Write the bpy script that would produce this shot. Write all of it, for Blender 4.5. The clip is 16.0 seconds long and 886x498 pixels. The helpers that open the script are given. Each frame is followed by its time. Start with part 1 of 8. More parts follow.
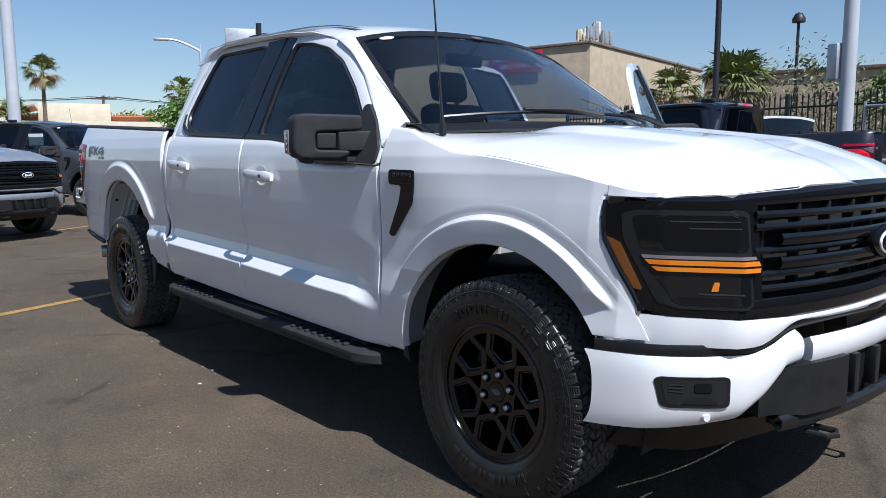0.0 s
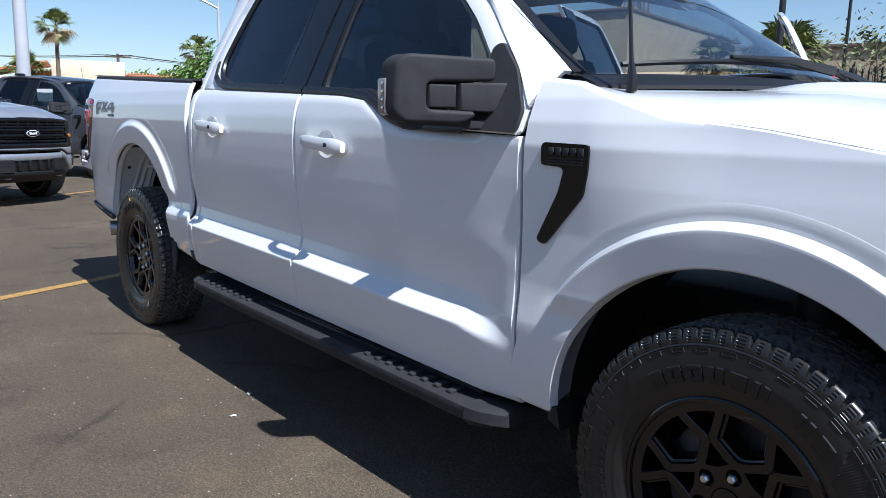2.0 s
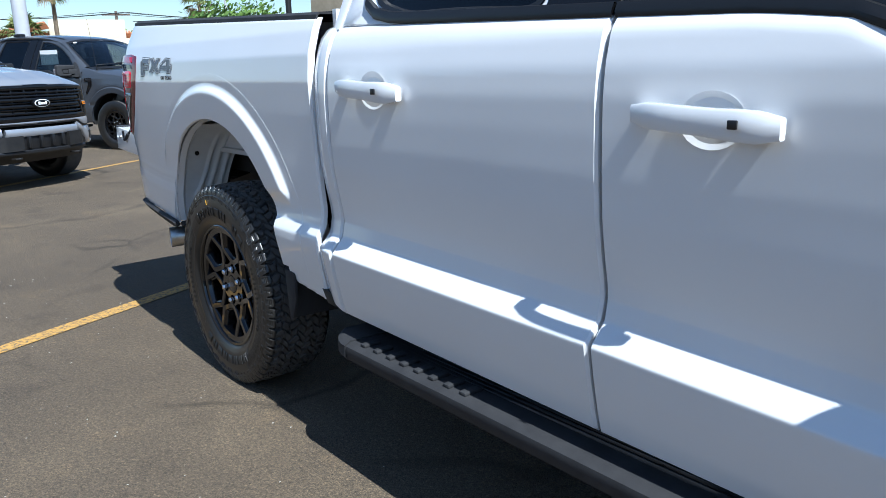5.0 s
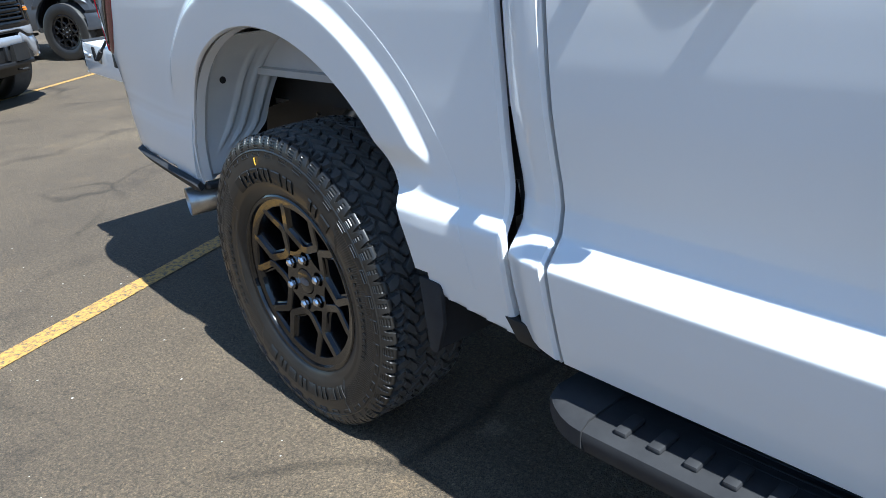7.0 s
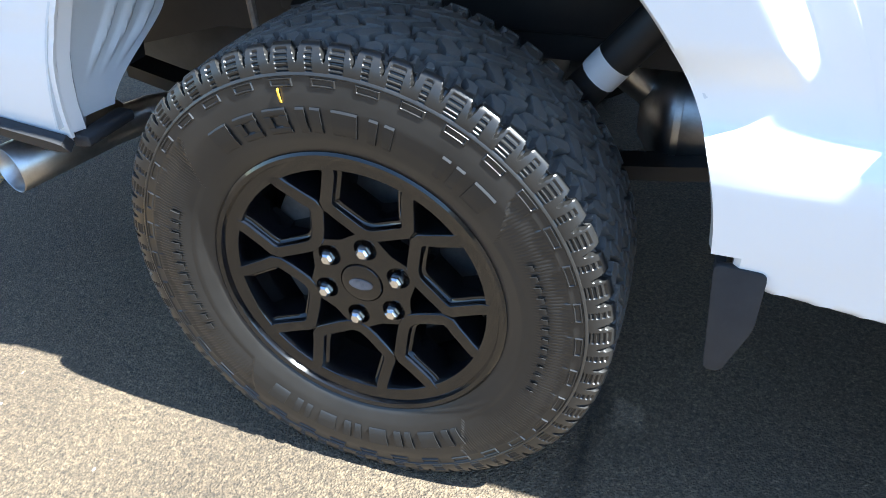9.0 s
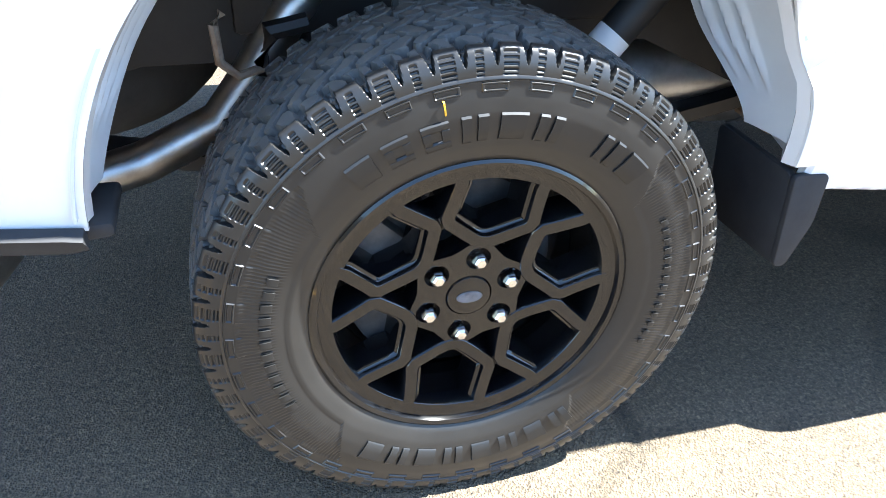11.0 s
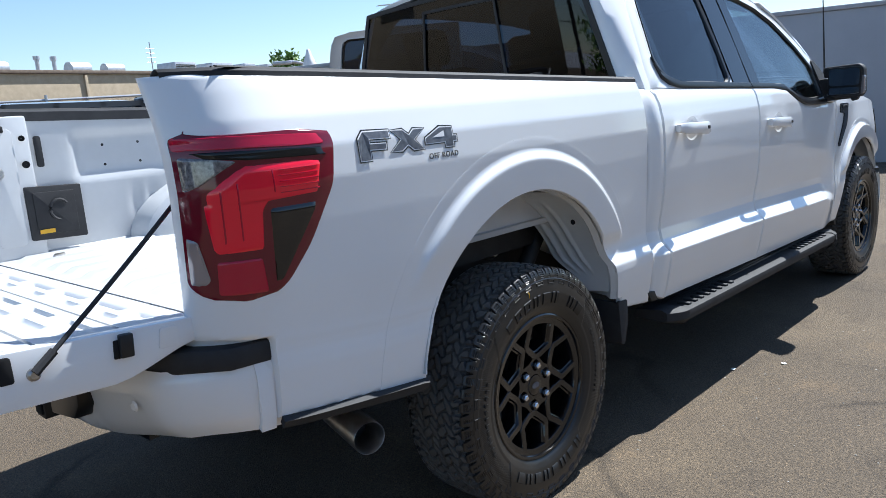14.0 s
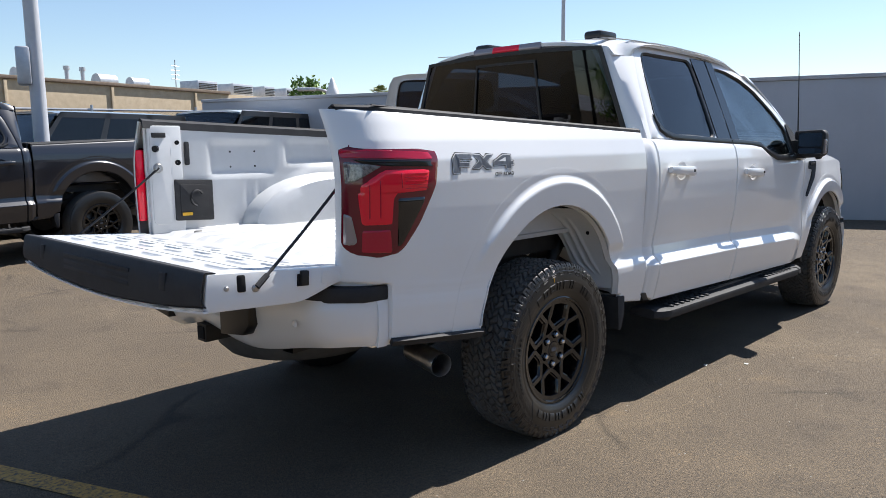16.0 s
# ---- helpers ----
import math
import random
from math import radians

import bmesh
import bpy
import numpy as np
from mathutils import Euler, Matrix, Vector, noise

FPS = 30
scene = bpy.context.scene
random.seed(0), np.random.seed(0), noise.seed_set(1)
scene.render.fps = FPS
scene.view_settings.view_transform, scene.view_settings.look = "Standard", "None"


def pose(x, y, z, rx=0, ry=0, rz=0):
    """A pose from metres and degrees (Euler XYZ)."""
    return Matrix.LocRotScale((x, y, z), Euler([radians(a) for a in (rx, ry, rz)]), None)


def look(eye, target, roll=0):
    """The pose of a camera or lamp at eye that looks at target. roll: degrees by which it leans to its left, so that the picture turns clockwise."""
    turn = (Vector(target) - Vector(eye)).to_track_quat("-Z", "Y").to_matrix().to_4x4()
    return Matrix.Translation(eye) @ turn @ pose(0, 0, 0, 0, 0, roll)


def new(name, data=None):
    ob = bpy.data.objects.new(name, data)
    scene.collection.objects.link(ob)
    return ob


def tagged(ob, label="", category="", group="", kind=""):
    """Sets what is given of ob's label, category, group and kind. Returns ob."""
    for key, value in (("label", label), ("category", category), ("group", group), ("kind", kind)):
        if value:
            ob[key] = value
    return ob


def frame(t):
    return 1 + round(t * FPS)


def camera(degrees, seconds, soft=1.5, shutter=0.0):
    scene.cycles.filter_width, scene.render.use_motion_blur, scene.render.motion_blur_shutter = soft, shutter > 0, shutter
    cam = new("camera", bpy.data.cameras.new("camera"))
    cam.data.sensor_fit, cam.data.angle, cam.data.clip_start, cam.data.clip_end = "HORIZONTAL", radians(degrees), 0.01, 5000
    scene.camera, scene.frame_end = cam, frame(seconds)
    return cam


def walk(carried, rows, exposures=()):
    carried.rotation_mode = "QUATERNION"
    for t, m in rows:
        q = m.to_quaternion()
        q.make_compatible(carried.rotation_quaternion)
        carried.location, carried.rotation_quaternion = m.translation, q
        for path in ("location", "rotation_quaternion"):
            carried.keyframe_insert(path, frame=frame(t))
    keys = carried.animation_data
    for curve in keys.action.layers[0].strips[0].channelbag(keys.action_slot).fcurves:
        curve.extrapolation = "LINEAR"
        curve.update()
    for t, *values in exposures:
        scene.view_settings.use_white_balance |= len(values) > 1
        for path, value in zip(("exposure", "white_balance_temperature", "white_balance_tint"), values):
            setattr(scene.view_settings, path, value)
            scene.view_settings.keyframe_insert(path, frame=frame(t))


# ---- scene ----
import collections

cam = camera(61.1, 16.0, 0.7)
PATH = [
    (0, (5.501, -2.769, 1.247), (4.014, -1.457, 0.99), -0.3),
    (0.5, (5.268, -2.658, 1.239), (3.739, -1.395, 0.982), 0.1),
    (1, (4.986, -2.623, 1.246), (3.521, -1.292, 0.96), 1.7),
    (1.5, (4.748, -2.571, 1.234), (3.275, -1.256, 0.917), 0.9),
    (2, (4.454, -2.421, 1.228), (2.958, -1.138, 0.891), 1.3),
    (2.5, (4.181, -2.338, 1.209), (2.665, -1.082, 0.855), 1.6),
    (3, (3.907, -2.312, 1.223), (2.461, -0.983, 0.847), 1.6),
    (3.5, (3.639, -2.247, 1.213), (2.149, -0.977, 0.805), 0.4),
    (4, (3.372, -2.189, 1.218), (1.859, -0.944, 0.821), 0.7),
    (4.2, (3.248, -2.178, 1.222), (1.736, -0.934, 0.814), -0.1),
    (6.3, (2.034, -1.992, 1.249), (0.577, -0.75, 0.67), -3.2),
    (6.5, (1.903, -1.955, 1.237), (0.464, -0.703, 0.634), -4.5),
    (7, (1.615, -1.849, 1.211), (0.228, -0.627, 0.447), -5.2),
    (7.5, (1.332, -1.828, 1.201), (0.007, -0.597, 0.347), -6.1),
    (8, (1.038, -1.887, 1.206), (0.042, -0.425, 0.273), -4.6),
    (8.5, (0.712, -1.796, 1.146), (-0.071, -0.325, 0.04), -3.2),
    (9, (0.452, -1.767, 1.133), (-0.113, -0.235, -0.021), -1.8),
    (11.3, (-0.419, -1.789, 1.095), (0.246, -0.259, -0.009), 3.2),
    (11.5, (-0.501, -1.747, 1.092), (0.296, -0.271, 0.002), 3.4),
    (12, (-0.743, -1.726, 1.151), (0.308, -0.384, 0.105), 0.0),
    (12.5, (-1.06, -1.877, 1.237), (0.124, -0.566, 0.298), -2.8),
    (13, (-1.319, -2.11, 1.266), (-0.088, -0.694, 0.574), -3.8),
    (13.5, (-1.599, -2.251, 1.322), (-0.3, -0.819, 0.811), -5.0),
    (14, (-1.918, -2.404, 1.338), (-0.507, -1.034, 0.974), -4.7),
    (14.5, (-2.214, -2.586, 1.34), (-0.809, -1.21, 0.974), -2.3),
    (15, (-2.49, -2.676, 1.328), (-1.072, -1.304, 1.001), -1.9),
    (15.5, (-2.69, -2.774, 1.336), (-1.261, -1.405, 1.046), -1.7),
    (16, (-2.755, -2.882, 1.335), (-1.329, -1.508, 1.059), -0.7),
]
EXPOSURES = [(0, 0.28, 5800, 10), (2.5, 0.63, 5700, 9), (4.2, 0.8, 5600, 6), (6.3, 0.8, 5550, 3), (7, 1.25, 5600, 3), (7.5, 1.55, 5650, 2), (9, 2.6, 5850, 3), (11.5, 3.32, 6050, 5), (12.2, 2.68, 6000, 4), (13, 2.1, 5850, 1), (13.5, 1.68, 5870, 4), (14, 1.0, 5900, 7), (15, 0.85, 6200, 10), (16, 0.9, 6450, 10)]
walk(cam, [(t, look(eye, target, roll)) for t, eye, target, roll in PATH], EXPOSURES)

# ---- light ----
SUN = Vector((0.571, -0.049, 0.815)).normalized()
world = bpy.data.worlds.new("sky")
scene.world = world
world.use_nodes = True
wn = world.node_tree
sky = wn.nodes.new("ShaderNodeTexSky")
sky.sky_type, sky.sun_disc = "NISHITA", False
sky.sun_elevation = math.asin(SUN.z)
sky.sun_rotation = math.atan2(SUN.x, SUN.y)
sky.air_density, sky.dust_density, sky.ozone_density = 1.0, 0.25, 2.0
wn.links.new(sky.outputs[0], wn.nodes["Background"].inputs[0])
wn.nodes["Background"].inputs[1].default_value = 0.080
sun = new("sun", bpy.data.lights.new("sun", "SUN"))
sun.data.energy, sun.data.angle, sun.data.color = 4.9, radians(0.5), (1.0, 0.96, 0.91)
sun.matrix_world = look((0, 0, 30), Vector((0, 0, 30)) - SUN)


# ---- materials ----
def mat(name, col, rough=0.5, metal=0.0, coat=0.0, spec=0.5, emit=None, estr=0.0):
    m = bpy.data.materials.new(name)
    m.use_nodes = True
    b = m.node_tree.nodes["Principled BSDF"]
    b.inputs["Base Color"].default_value = (*col, 1)
    b.inputs["Roughness"].default_value, b.inputs["Metallic"].default_value = rough, metal
    b.inputs["Coat Weight"].default_value, b.inputs["Coat Roughness"].default_value = coat, 0.03
    b.inputs["Specular IOR Level"].default_value = spec
    if emit:
        b.inputs["Emission Color"].default_value, b.inputs["Emission Strength"].default_value = (*emit, 1), estr
    return m


def node(m, kind, **kw):
    n = m.node_tree.nodes.new(kind)
    for k, v in kw.items():
        if k in n.inputs:
            n.inputs[k].default_value = v
    return n


def ramp(m, stops):
    r = m.node_tree.nodes.new("ShaderNodeValToRGB")
    e = r.color_ramp.elements
    while len(e) < len(stops):
        e.new(0.5)
    for q, (p, c) in zip(e, stops):
        q.position, q.color = p, (*c, 1) if len(c) == 3 else c
    return r


def link(m, a, b):
    m.node_tree.links.new(a, b)


def grain(m, a, b, scale=40, detail=4, bump=0.0, bscale=200, bdist=0.002, rough=None):
    """Colour wanders between a and b, with fine relief."""
    bs = m.node_tree.nodes["Principled BSDF"]
    tc = node(m, "ShaderNodeTexCoord")
    n = node(m, "ShaderNodeTexNoise", Scale=scale, Detail=detail, Roughness=0.65)
    link(m, tc.outputs["Object"], n.inputs["Vector"])
    r = ramp(m, [(0.3, a), (0.7, b)])
    link(m, n.outputs[0], r.inputs[0])
    link(m, r.outputs[0], bs.inputs["Base Color"])
    if rough:
        mr = node(m, "ShaderNodeMapRange")
        mr.inputs[3].default_value, mr.inputs[4].default_value = rough
        link(m, n.outputs[0], mr.inputs[0])
        link(m, mr.outputs[0], bs.inputs["Roughness"])
    if bump:
        n2 = node(m, "ShaderNodeTexNoise", Scale=bscale, Detail=3)
        link(m, tc.outputs["Object"], n2.inputs["Vector"])
        bp = node(m, "ShaderNodeBump", Strength=bump, Distance=bdist)
        link(m, n2.outputs[0], bp.inputs["Height"])
        link(m, bp.outputs[0], bs.inputs["Normal"])
    return m


def paint(name, col, rough=0.35, coat=1.0, metal=0.0):
    """Car paint: colour under clear coat with a faint orange peel and dust."""
    m = mat(name, col, rough, metal, coat)
    bs = m.node_tree.nodes["Principled BSDF"]
    tc = node(m, "ShaderNodeTexCoord")
    n = node(m, "ShaderNodeTexNoise", Scale=3.0, Detail=6)
    link(m, tc.outputs["Object"], n.inputs["Vector"])
    r = ramp(m, [(0.3, tuple(c * 0.97 for c in col)), (0.7, col)])
    link(m, n.outputs[0], r.inputs[0])
    link(m, r.outputs[0], bs.inputs["Base Color"])
    n2 = node(m, "ShaderNodeTexNoise", Scale=350, Detail=2)
    link(m, tc.outputs["Object"], n2.inputs["Vector"])
    bp = node(m, "ShaderNodeBump", Strength=0.03, Distance=0.001)
    link(m, n2.outputs[0], bp.inputs["Height"])
    link(m, bp.outputs[0], bs.inputs["Coat Normal"])
    return m


def glass(name, tint, gloss=0.08):
    """Tinted pane: what is behind shows through the tint, with a sharp reflection on top."""
    m = bpy.data.materials.new(name)
    m.use_nodes = True
    nt = m.node_tree
    nt.nodes.remove(nt.nodes["Principled BSDF"])
    tr = node(m, "ShaderNodeBsdfTransparent", Color=(*tint, 1))
    gl = node(m, "ShaderNodeBsdfGlossy", Color=(1, 1, 1, 1), Roughness=0.01)
    lw = node(m, "ShaderNodeLayerWeight", Blend=0.5)
    pw = node(m, "ShaderNodeMath")
    pw.operation = "POWER"
    pw.inputs[1].default_value = 4.5
    link(m, lw.outputs["Facing"], pw.inputs[0])
    ad = node(m, "ShaderNodeMath")
    ad.operation = "MULTIPLY_ADD"
    ad.inputs[1].default_value, ad.inputs[2].default_value = 0.85, gloss * 0.5
    link(m, pw.outputs[0], ad.inputs[0])
    mx = node(m, "ShaderNodeMixShader")
    link(m, ad.outputs[0], mx.inputs[0])
    link(m, tr.outputs[0], mx.inputs[1])
    link(m, gl.outputs[0], mx.inputs[2])
    link(m, mx.outputs[0], nt.nodes["Material Output"].inputs[0])
    return m


WHITE = paint("white_paint", (0.82, 0.82, 0.82))
# body white darkened in its colour to offset the strong sun in the bed
BEDWHITE = grain(mat("dimmed_white", (0.78, 0.79, 0.79), 0.4, 0, 0.3), (0.51, 0.52, 0.53), (0.57, 0.58, 0.59), 5)
SILVER = paint("silver_paint", (0.42, 0.44, 0.48), 0.35, 1.0, 0.55)
NAVY = paint("dark_blue_paint", (0.010, 0.011, 0.018), 0.3)
GREY = paint("dark_grey_paint", (0.045, 0.05, 0.06), 0.35)
BLACK_GLOSS = mat("gloss_black", (0.006, 0.006, 0.007), 0.10, 0, 0.25, 0.3)
PLASTIC = grain(mat("black_plastic", (0.03, 0.03, 0.032), 0.65, 0, 0, 0.28), (0.024, 0.024, 0.026), (0.038, 0.038, 0.040), 12, 5, 0.35, 900, 0.0006)
RUBBER = grain(mat("tyre_rubber", (0.03, 0.03, 0.03), 0.65, 0, 0, 0.3), (0.062, 0.061, 0.060), (0.108, 0.105, 0.100), 9, 6, 0.15, 500, 0.0008)
SIDEWALL = grain(mat("tyre_sidewall", (0.03, 0.03, 0.03), 0.30, 0, 0, 0.5), (0.012, 0.012, 0.012), (0.022, 0.021, 0.020), 7, 5, 0.05, 400, 0.0004, (0.24, 0.36))
MARKRUBBER = mat("mark_rubber", (0.012, 0.012, 0.012), 0.45)
WHEEL_BLACK = grain(mat("black_wheel", (0.005, 0.005, 0.006), 0.12, 0.0, 0.5, 0.35), (0.003, 0.003, 0.004), (0.006, 0.006, 0.006), 6, 3, 0.02, 700, 0.0003)
# brake metal, its colour darkened for the shade behind the spokes
SHADED_IRON = grain(mat("shaded_iron", (0.10, 0.10, 0.10), 0.5, 0.4), (0.05, 0.05, 0.05), (0.14, 0.135, 0.13), 18, 5)
CHROME = mat("chrome", (0.75, 0.75, 0.76), 0.12, 1.0)
STEEL = grain(mat("exhaust_steel", (0.45, 0.44, 0.43), 0.35, 1.0), (0.32, 0.31, 0.30), (0.55, 0.54, 0.52), 14, 5, 0.1, 120, 0.001)
CHASSIS = grain(mat("chassis_black", (0.012, 0.012, 0.013), 0.55), (0.005, 0.005, 0.006), (0.018, 0.017, 0.016), 10)
RUSTY = grain(mat("rusty_steel", (0.25, 0.18, 0.13), 0.7, 0.3), (0.20, 0.13, 0.08), (0.34, 0.28, 0.22), 40, 5)
# near-black that stands in for the shade inside holes, bores and pockets
DARK = mat("dark_void", (0.006, 0.006, 0.007), 0.9)
TRIM = mat("black_trim", (0.012, 0.012, 0.013), 0.35)
RED = mat("red_lens", (0.85, 0.004, 0.030), 0.10, 0, 0.7, 0.3)
DEEPRED = mat("deep_red_lens", (0.42, 0.002, 0.028), 0.10, 0, 0.7, 0.3)
MAROON = mat("maroon_lens", (0.13, 0.003, 0.014), 0.12, 0, 0.7, 0.3)
SMOKECLEAR = grain(mat("grey_clear_lens", (0.12, 0.11, 0.12), 0.10, 0.3, 1.0), (0.05, 0.045, 0.05), (0.30, 0.28, 0.28), 90, 3)
SMOKE = mat("smoked_lens", (0.005, 0.005, 0.006), 0.06, 0, 0.5)
CLEAR = mat("clear_lens", (0.28, 0.25, 0.26), 0.12, 0.3, 1.0)
MARKER = mat("dark_amber_lens", (0.17, 0.058, 0.010), 0.12, 0, 0.6)
AMBER = mat("amber_lens", (0.75, 0.22, 0.01), 0.15, 0, 1.0)
GREYPAINT = grain(mat("primer_grey", (0.50, 0.52, 0.54), 0.5), (0.56, 0.58, 0.60), (0.64, 0.66, 0.67), 6)
SEAT = grain(mat("seat_cloth", (0.035, 0.037, 0.042), 0.85), (0.05, 0.052, 0.056), (0.08, 0.082, 0.088), 30)
GLASS_DARK = glass("privacy_glass", (0.15, 0.18, 0.23))
GLASS_FRONT = glass("door_glass", (0.55, 0.61, 0.63))
GLASS_WIND = glass("windscreen_glass", (0.66, 0.71, 0.73))
MIRROR = mat("mirror_glass", (0.85, 0.86, 0.88), 0.02, 1.0)
YELLOW = mat("yellow_paint", (0.75, 0.42, 0.03), 0.7)
DECAL = grain(mat("grey_decal", (0.36, 0.38, 0.41), 0.35), (0.06, 0.065, 0.08), (0.16, 0.17, 0.19), 60)
LABELWHITE = mat("white_label", (0.8, 0.8, 0.8), 0.6)
GREENDAY = mat("green_price_paint", (0.15, 0.75, 0.05), 0.6)


def asphalt():
    m = mat("asphalt", (0.06, 0.055, 0.05), 0.9)
    bs = m.node_tree.nodes["Principled BSDF"]
    tc = node(m, "ShaderNodeTexCoord")
    big = node(m, "ShaderNodeTexNoise", Scale=0.55, Detail=7, Roughness=0.6)
    fine = node(m, "ShaderNodeTexNoise", Scale=170, Detail=3, Roughness=0.7)
    peb = node(m, "ShaderNodeTexVoronoi", Scale=230)
    for n in (big, fine, peb):
        link(m, tc.outputs["Object"], n.inputs["Vector"])
    r1 = ramp(m, [(0.3, (0.080, 0.062, 0.043)), (0.52, (0.103, 0.079, 0.053)), (0.72, (0.146, 0.112, 0.073))])
    link(m, big.outputs[0], r1.inputs[0])
    r2 = ramp(m, [(0.30, (0.55, 0.55, 0.56)), (0.5, (1, 1, 1)), (0.68, (1.6, 1.55, 1.5))])
    link(m, fine.outputs[0], r2.inputs[0])
    mul = node(m, "ShaderNodeMix")
    mul.data_type, mul.blend_type = "RGBA", "MULTIPLY"
    mul.inputs[0].default_value = 1.0
    link(m, r1.outputs[0], mul.inputs[6])
    link(m, r2.outputs[0], mul.inputs[7])
    mid = node(m, "ShaderNodeTexNoise", Scale=75, Detail=5, Roughness=0.8)
    link(m, tc.outputs["Object"], mid.inputs["Vector"])
    r3 = ramp(m, [(0.36, (0.62, 0.62, 0.63)), (0.5, (1, 1, 1)), (0.62, (1.34, 1.31, 1.26))])
    link(m, mid.outputs[0], r3.inputs[0])
    spots = node(m, "ShaderNodeTexNoise", Scale=2.6, Detail=6, Roughness=0.55)
    link(m, tc.outputs["Object"], spots.inputs["Vector"])
    r4 = ramp(m, [(0.30, (0.72, 0.72, 0.74)), (0.44, (1, 1, 1)), (0.60, (1, 1, 1)), (0.74, (1.28, 1.22, 1.12))])
    link(m, spots.outputs[0], r4.inputs[0])
    # pieces of aggregate, each with its own tone
    agg = node(m, "ShaderNodeTexVoronoi", Scale=165)
    link(m, tc.outputs["Object"], agg.inputs["Vector"])
    r5 = ramp(m, [(0.0, (0.55, 0.55, 0.57)), (0.35, (0.88, 0.88, 0.88)), (0.75, (1.10, 1.08, 1.04)), (0.93, (1.35, 1.30, 1.22)), (1.0, (1.9, 1.8, 1.65))])
    link(m, agg.outputs["Color"], r5.inputs[0])
    for r_ in (r3, r4, r5):
        nx = node(m, "ShaderNodeMix")
        nx.data_type, nx.blend_type = "RGBA", "MULTIPLY"
        nx.inputs[0].default_value = 1.0
        link(m, mul.outputs[2], nx.inputs[6])
        link(m, r_.outputs[0], nx.inputs[7])
        mul = nx
    # fine wandering cracks
    wob = node(m, "ShaderNodeTexNoise", Scale=1.2, Detail=5)
    link(m, tc.outputs["Object"], wob.inputs["Vector"])
    vmix = node(m, "ShaderNodeMix")
    vmix.data_type = "VECTOR"
    vmix.inputs[0].default_value = 0.35
    link(m, tc.outputs["Object"], vmix.inputs[4])
    link(m, wob.outputs[1], vmix.inputs[5])
    cr = node(m, "ShaderNodeTexVoronoi", Scale=0.55)
    cr.feature = "DISTANCE_TO_EDGE"
    link(m, vmix.outputs[1], cr.inputs["Vector"])
    rc = ramp(m, [(0.0, (0.35, 0.35, 0.35)), (0.004, (0.5, 0.5, 0.5)), (0.011, (1, 1, 1))])
    link(m, cr.outputs[0], rc.inputs[0])
    gate = node(m, "ShaderNodeTexNoise", Scale=0.8, Detail=2)
    link(m, tc.outputs["Object"], gate.inputs["Vector"])
    rg = ramp(m, [(0.46, (0, 0, 0)), (0.62, (0.85, 0.85, 0.85))])
    link(m, gate.outputs[0], rg.inputs[0])
    mul2 = node(m, "ShaderNodeMix")
    mul2.data_type, mul2.blend_type = "RGBA", "MULTIPLY"
    link(m, rg.outputs[0], mul2.inputs[0])
    link(m, mul.outputs[2], mul2.inputs[6])
    link(m, rc.outputs[0], mul2.inputs[7])
    link(m, mul2.outputs[2], bs.inputs["Base Color"])
    bp = node(m, "ShaderNodeBump", Strength=0.8, Distance=0.005)
    link(m, peb.outputs[0], bp.inputs["Height"])
    bp2 = node(m, "ShaderNodeBump", Strength=0.5, Distance=0.003)
    link(m, mid.outputs[0], bp2.inputs["Height"])
    link(m, bp.outputs[0], bp2.inputs["Normal"])
    link(m, bp2.outputs[0], bs.inputs["Normal"])
    return m


ASPHALT = asphalt()


# ---- mesh helpers ----
def raw(name, verts, faces, material, parent=None, label="", smooth=True, at=None):
    me = bpy.data.meshes.new(name)
    me.from_pydata([tuple(map(float, v)) for v in verts], [], [tuple(map(int, f)) for f in faces])
    me.update()
    me.materials.append(material)
    if smooth:
        me.polygons.foreach_set("use_smooth", [True] * len(me.polygons))
        me.set_sharp_from_angle(angle=radians(38))
    ob = new(name, me)
    if parent:
        ob.parent = parent
    if at is not None:
        ob.matrix_local = at
    if label:
        ob["label"] = label
    return ob


def part(name, bm, material, parent=None, label="", smooth=True, at=None):
    me = bpy.data.meshes.new(name)
    bmesh.ops.recalc_face_normals(bm, faces=bm.faces)
    bm.to_mesh(me)
    bm.free()
    me.materials.append(material)
    if smooth:
        me.polygons.foreach_set("use_smooth", [True] * len(me.polygons))
        me.set_sharp_from_angle(angle=radians(38))
    ob = new(name, me)
    if parent:
        ob.parent = parent
    if at is not None:
        ob.matrix_local = at
    if label:
        ob["label"] = label
    return ob


def box(bm, x0, x1, y0, y1, z0, z1, bevel=0.0, m=None, seg=2):
    (x0, x1), (y0, y1), (z0, z1) = sorted((x0, x1)), sorted((y0, y1)), sorted((z0, z1))
    r = bmesh.ops.create_cube(bm, size=1)
    vs = r["verts"]
    for v in vs:
        v.co = Vector(((x0 + x1) / 2 + v.co.x * (x1 - x0), (y0 + y1) / 2 + v.co.y * (y1 - y0), (z0 + z1) / 2 + v.co.z * (z1 - z0)))
    if bevel:
        es = list({e for v in vs for e in v.link_edges})
        r = bmesh.ops.bevel(bm, geom=es, offset=bevel, segments=seg, affect="EDGES", profile=0.5)
        vs = list({v for f in r["faces"] for v in f.verts} | {v for v in vs if v.is_valid})
    if m is not None:
        bmesh.ops.transform(bm, matrix=m, verts=vs)
    return vs


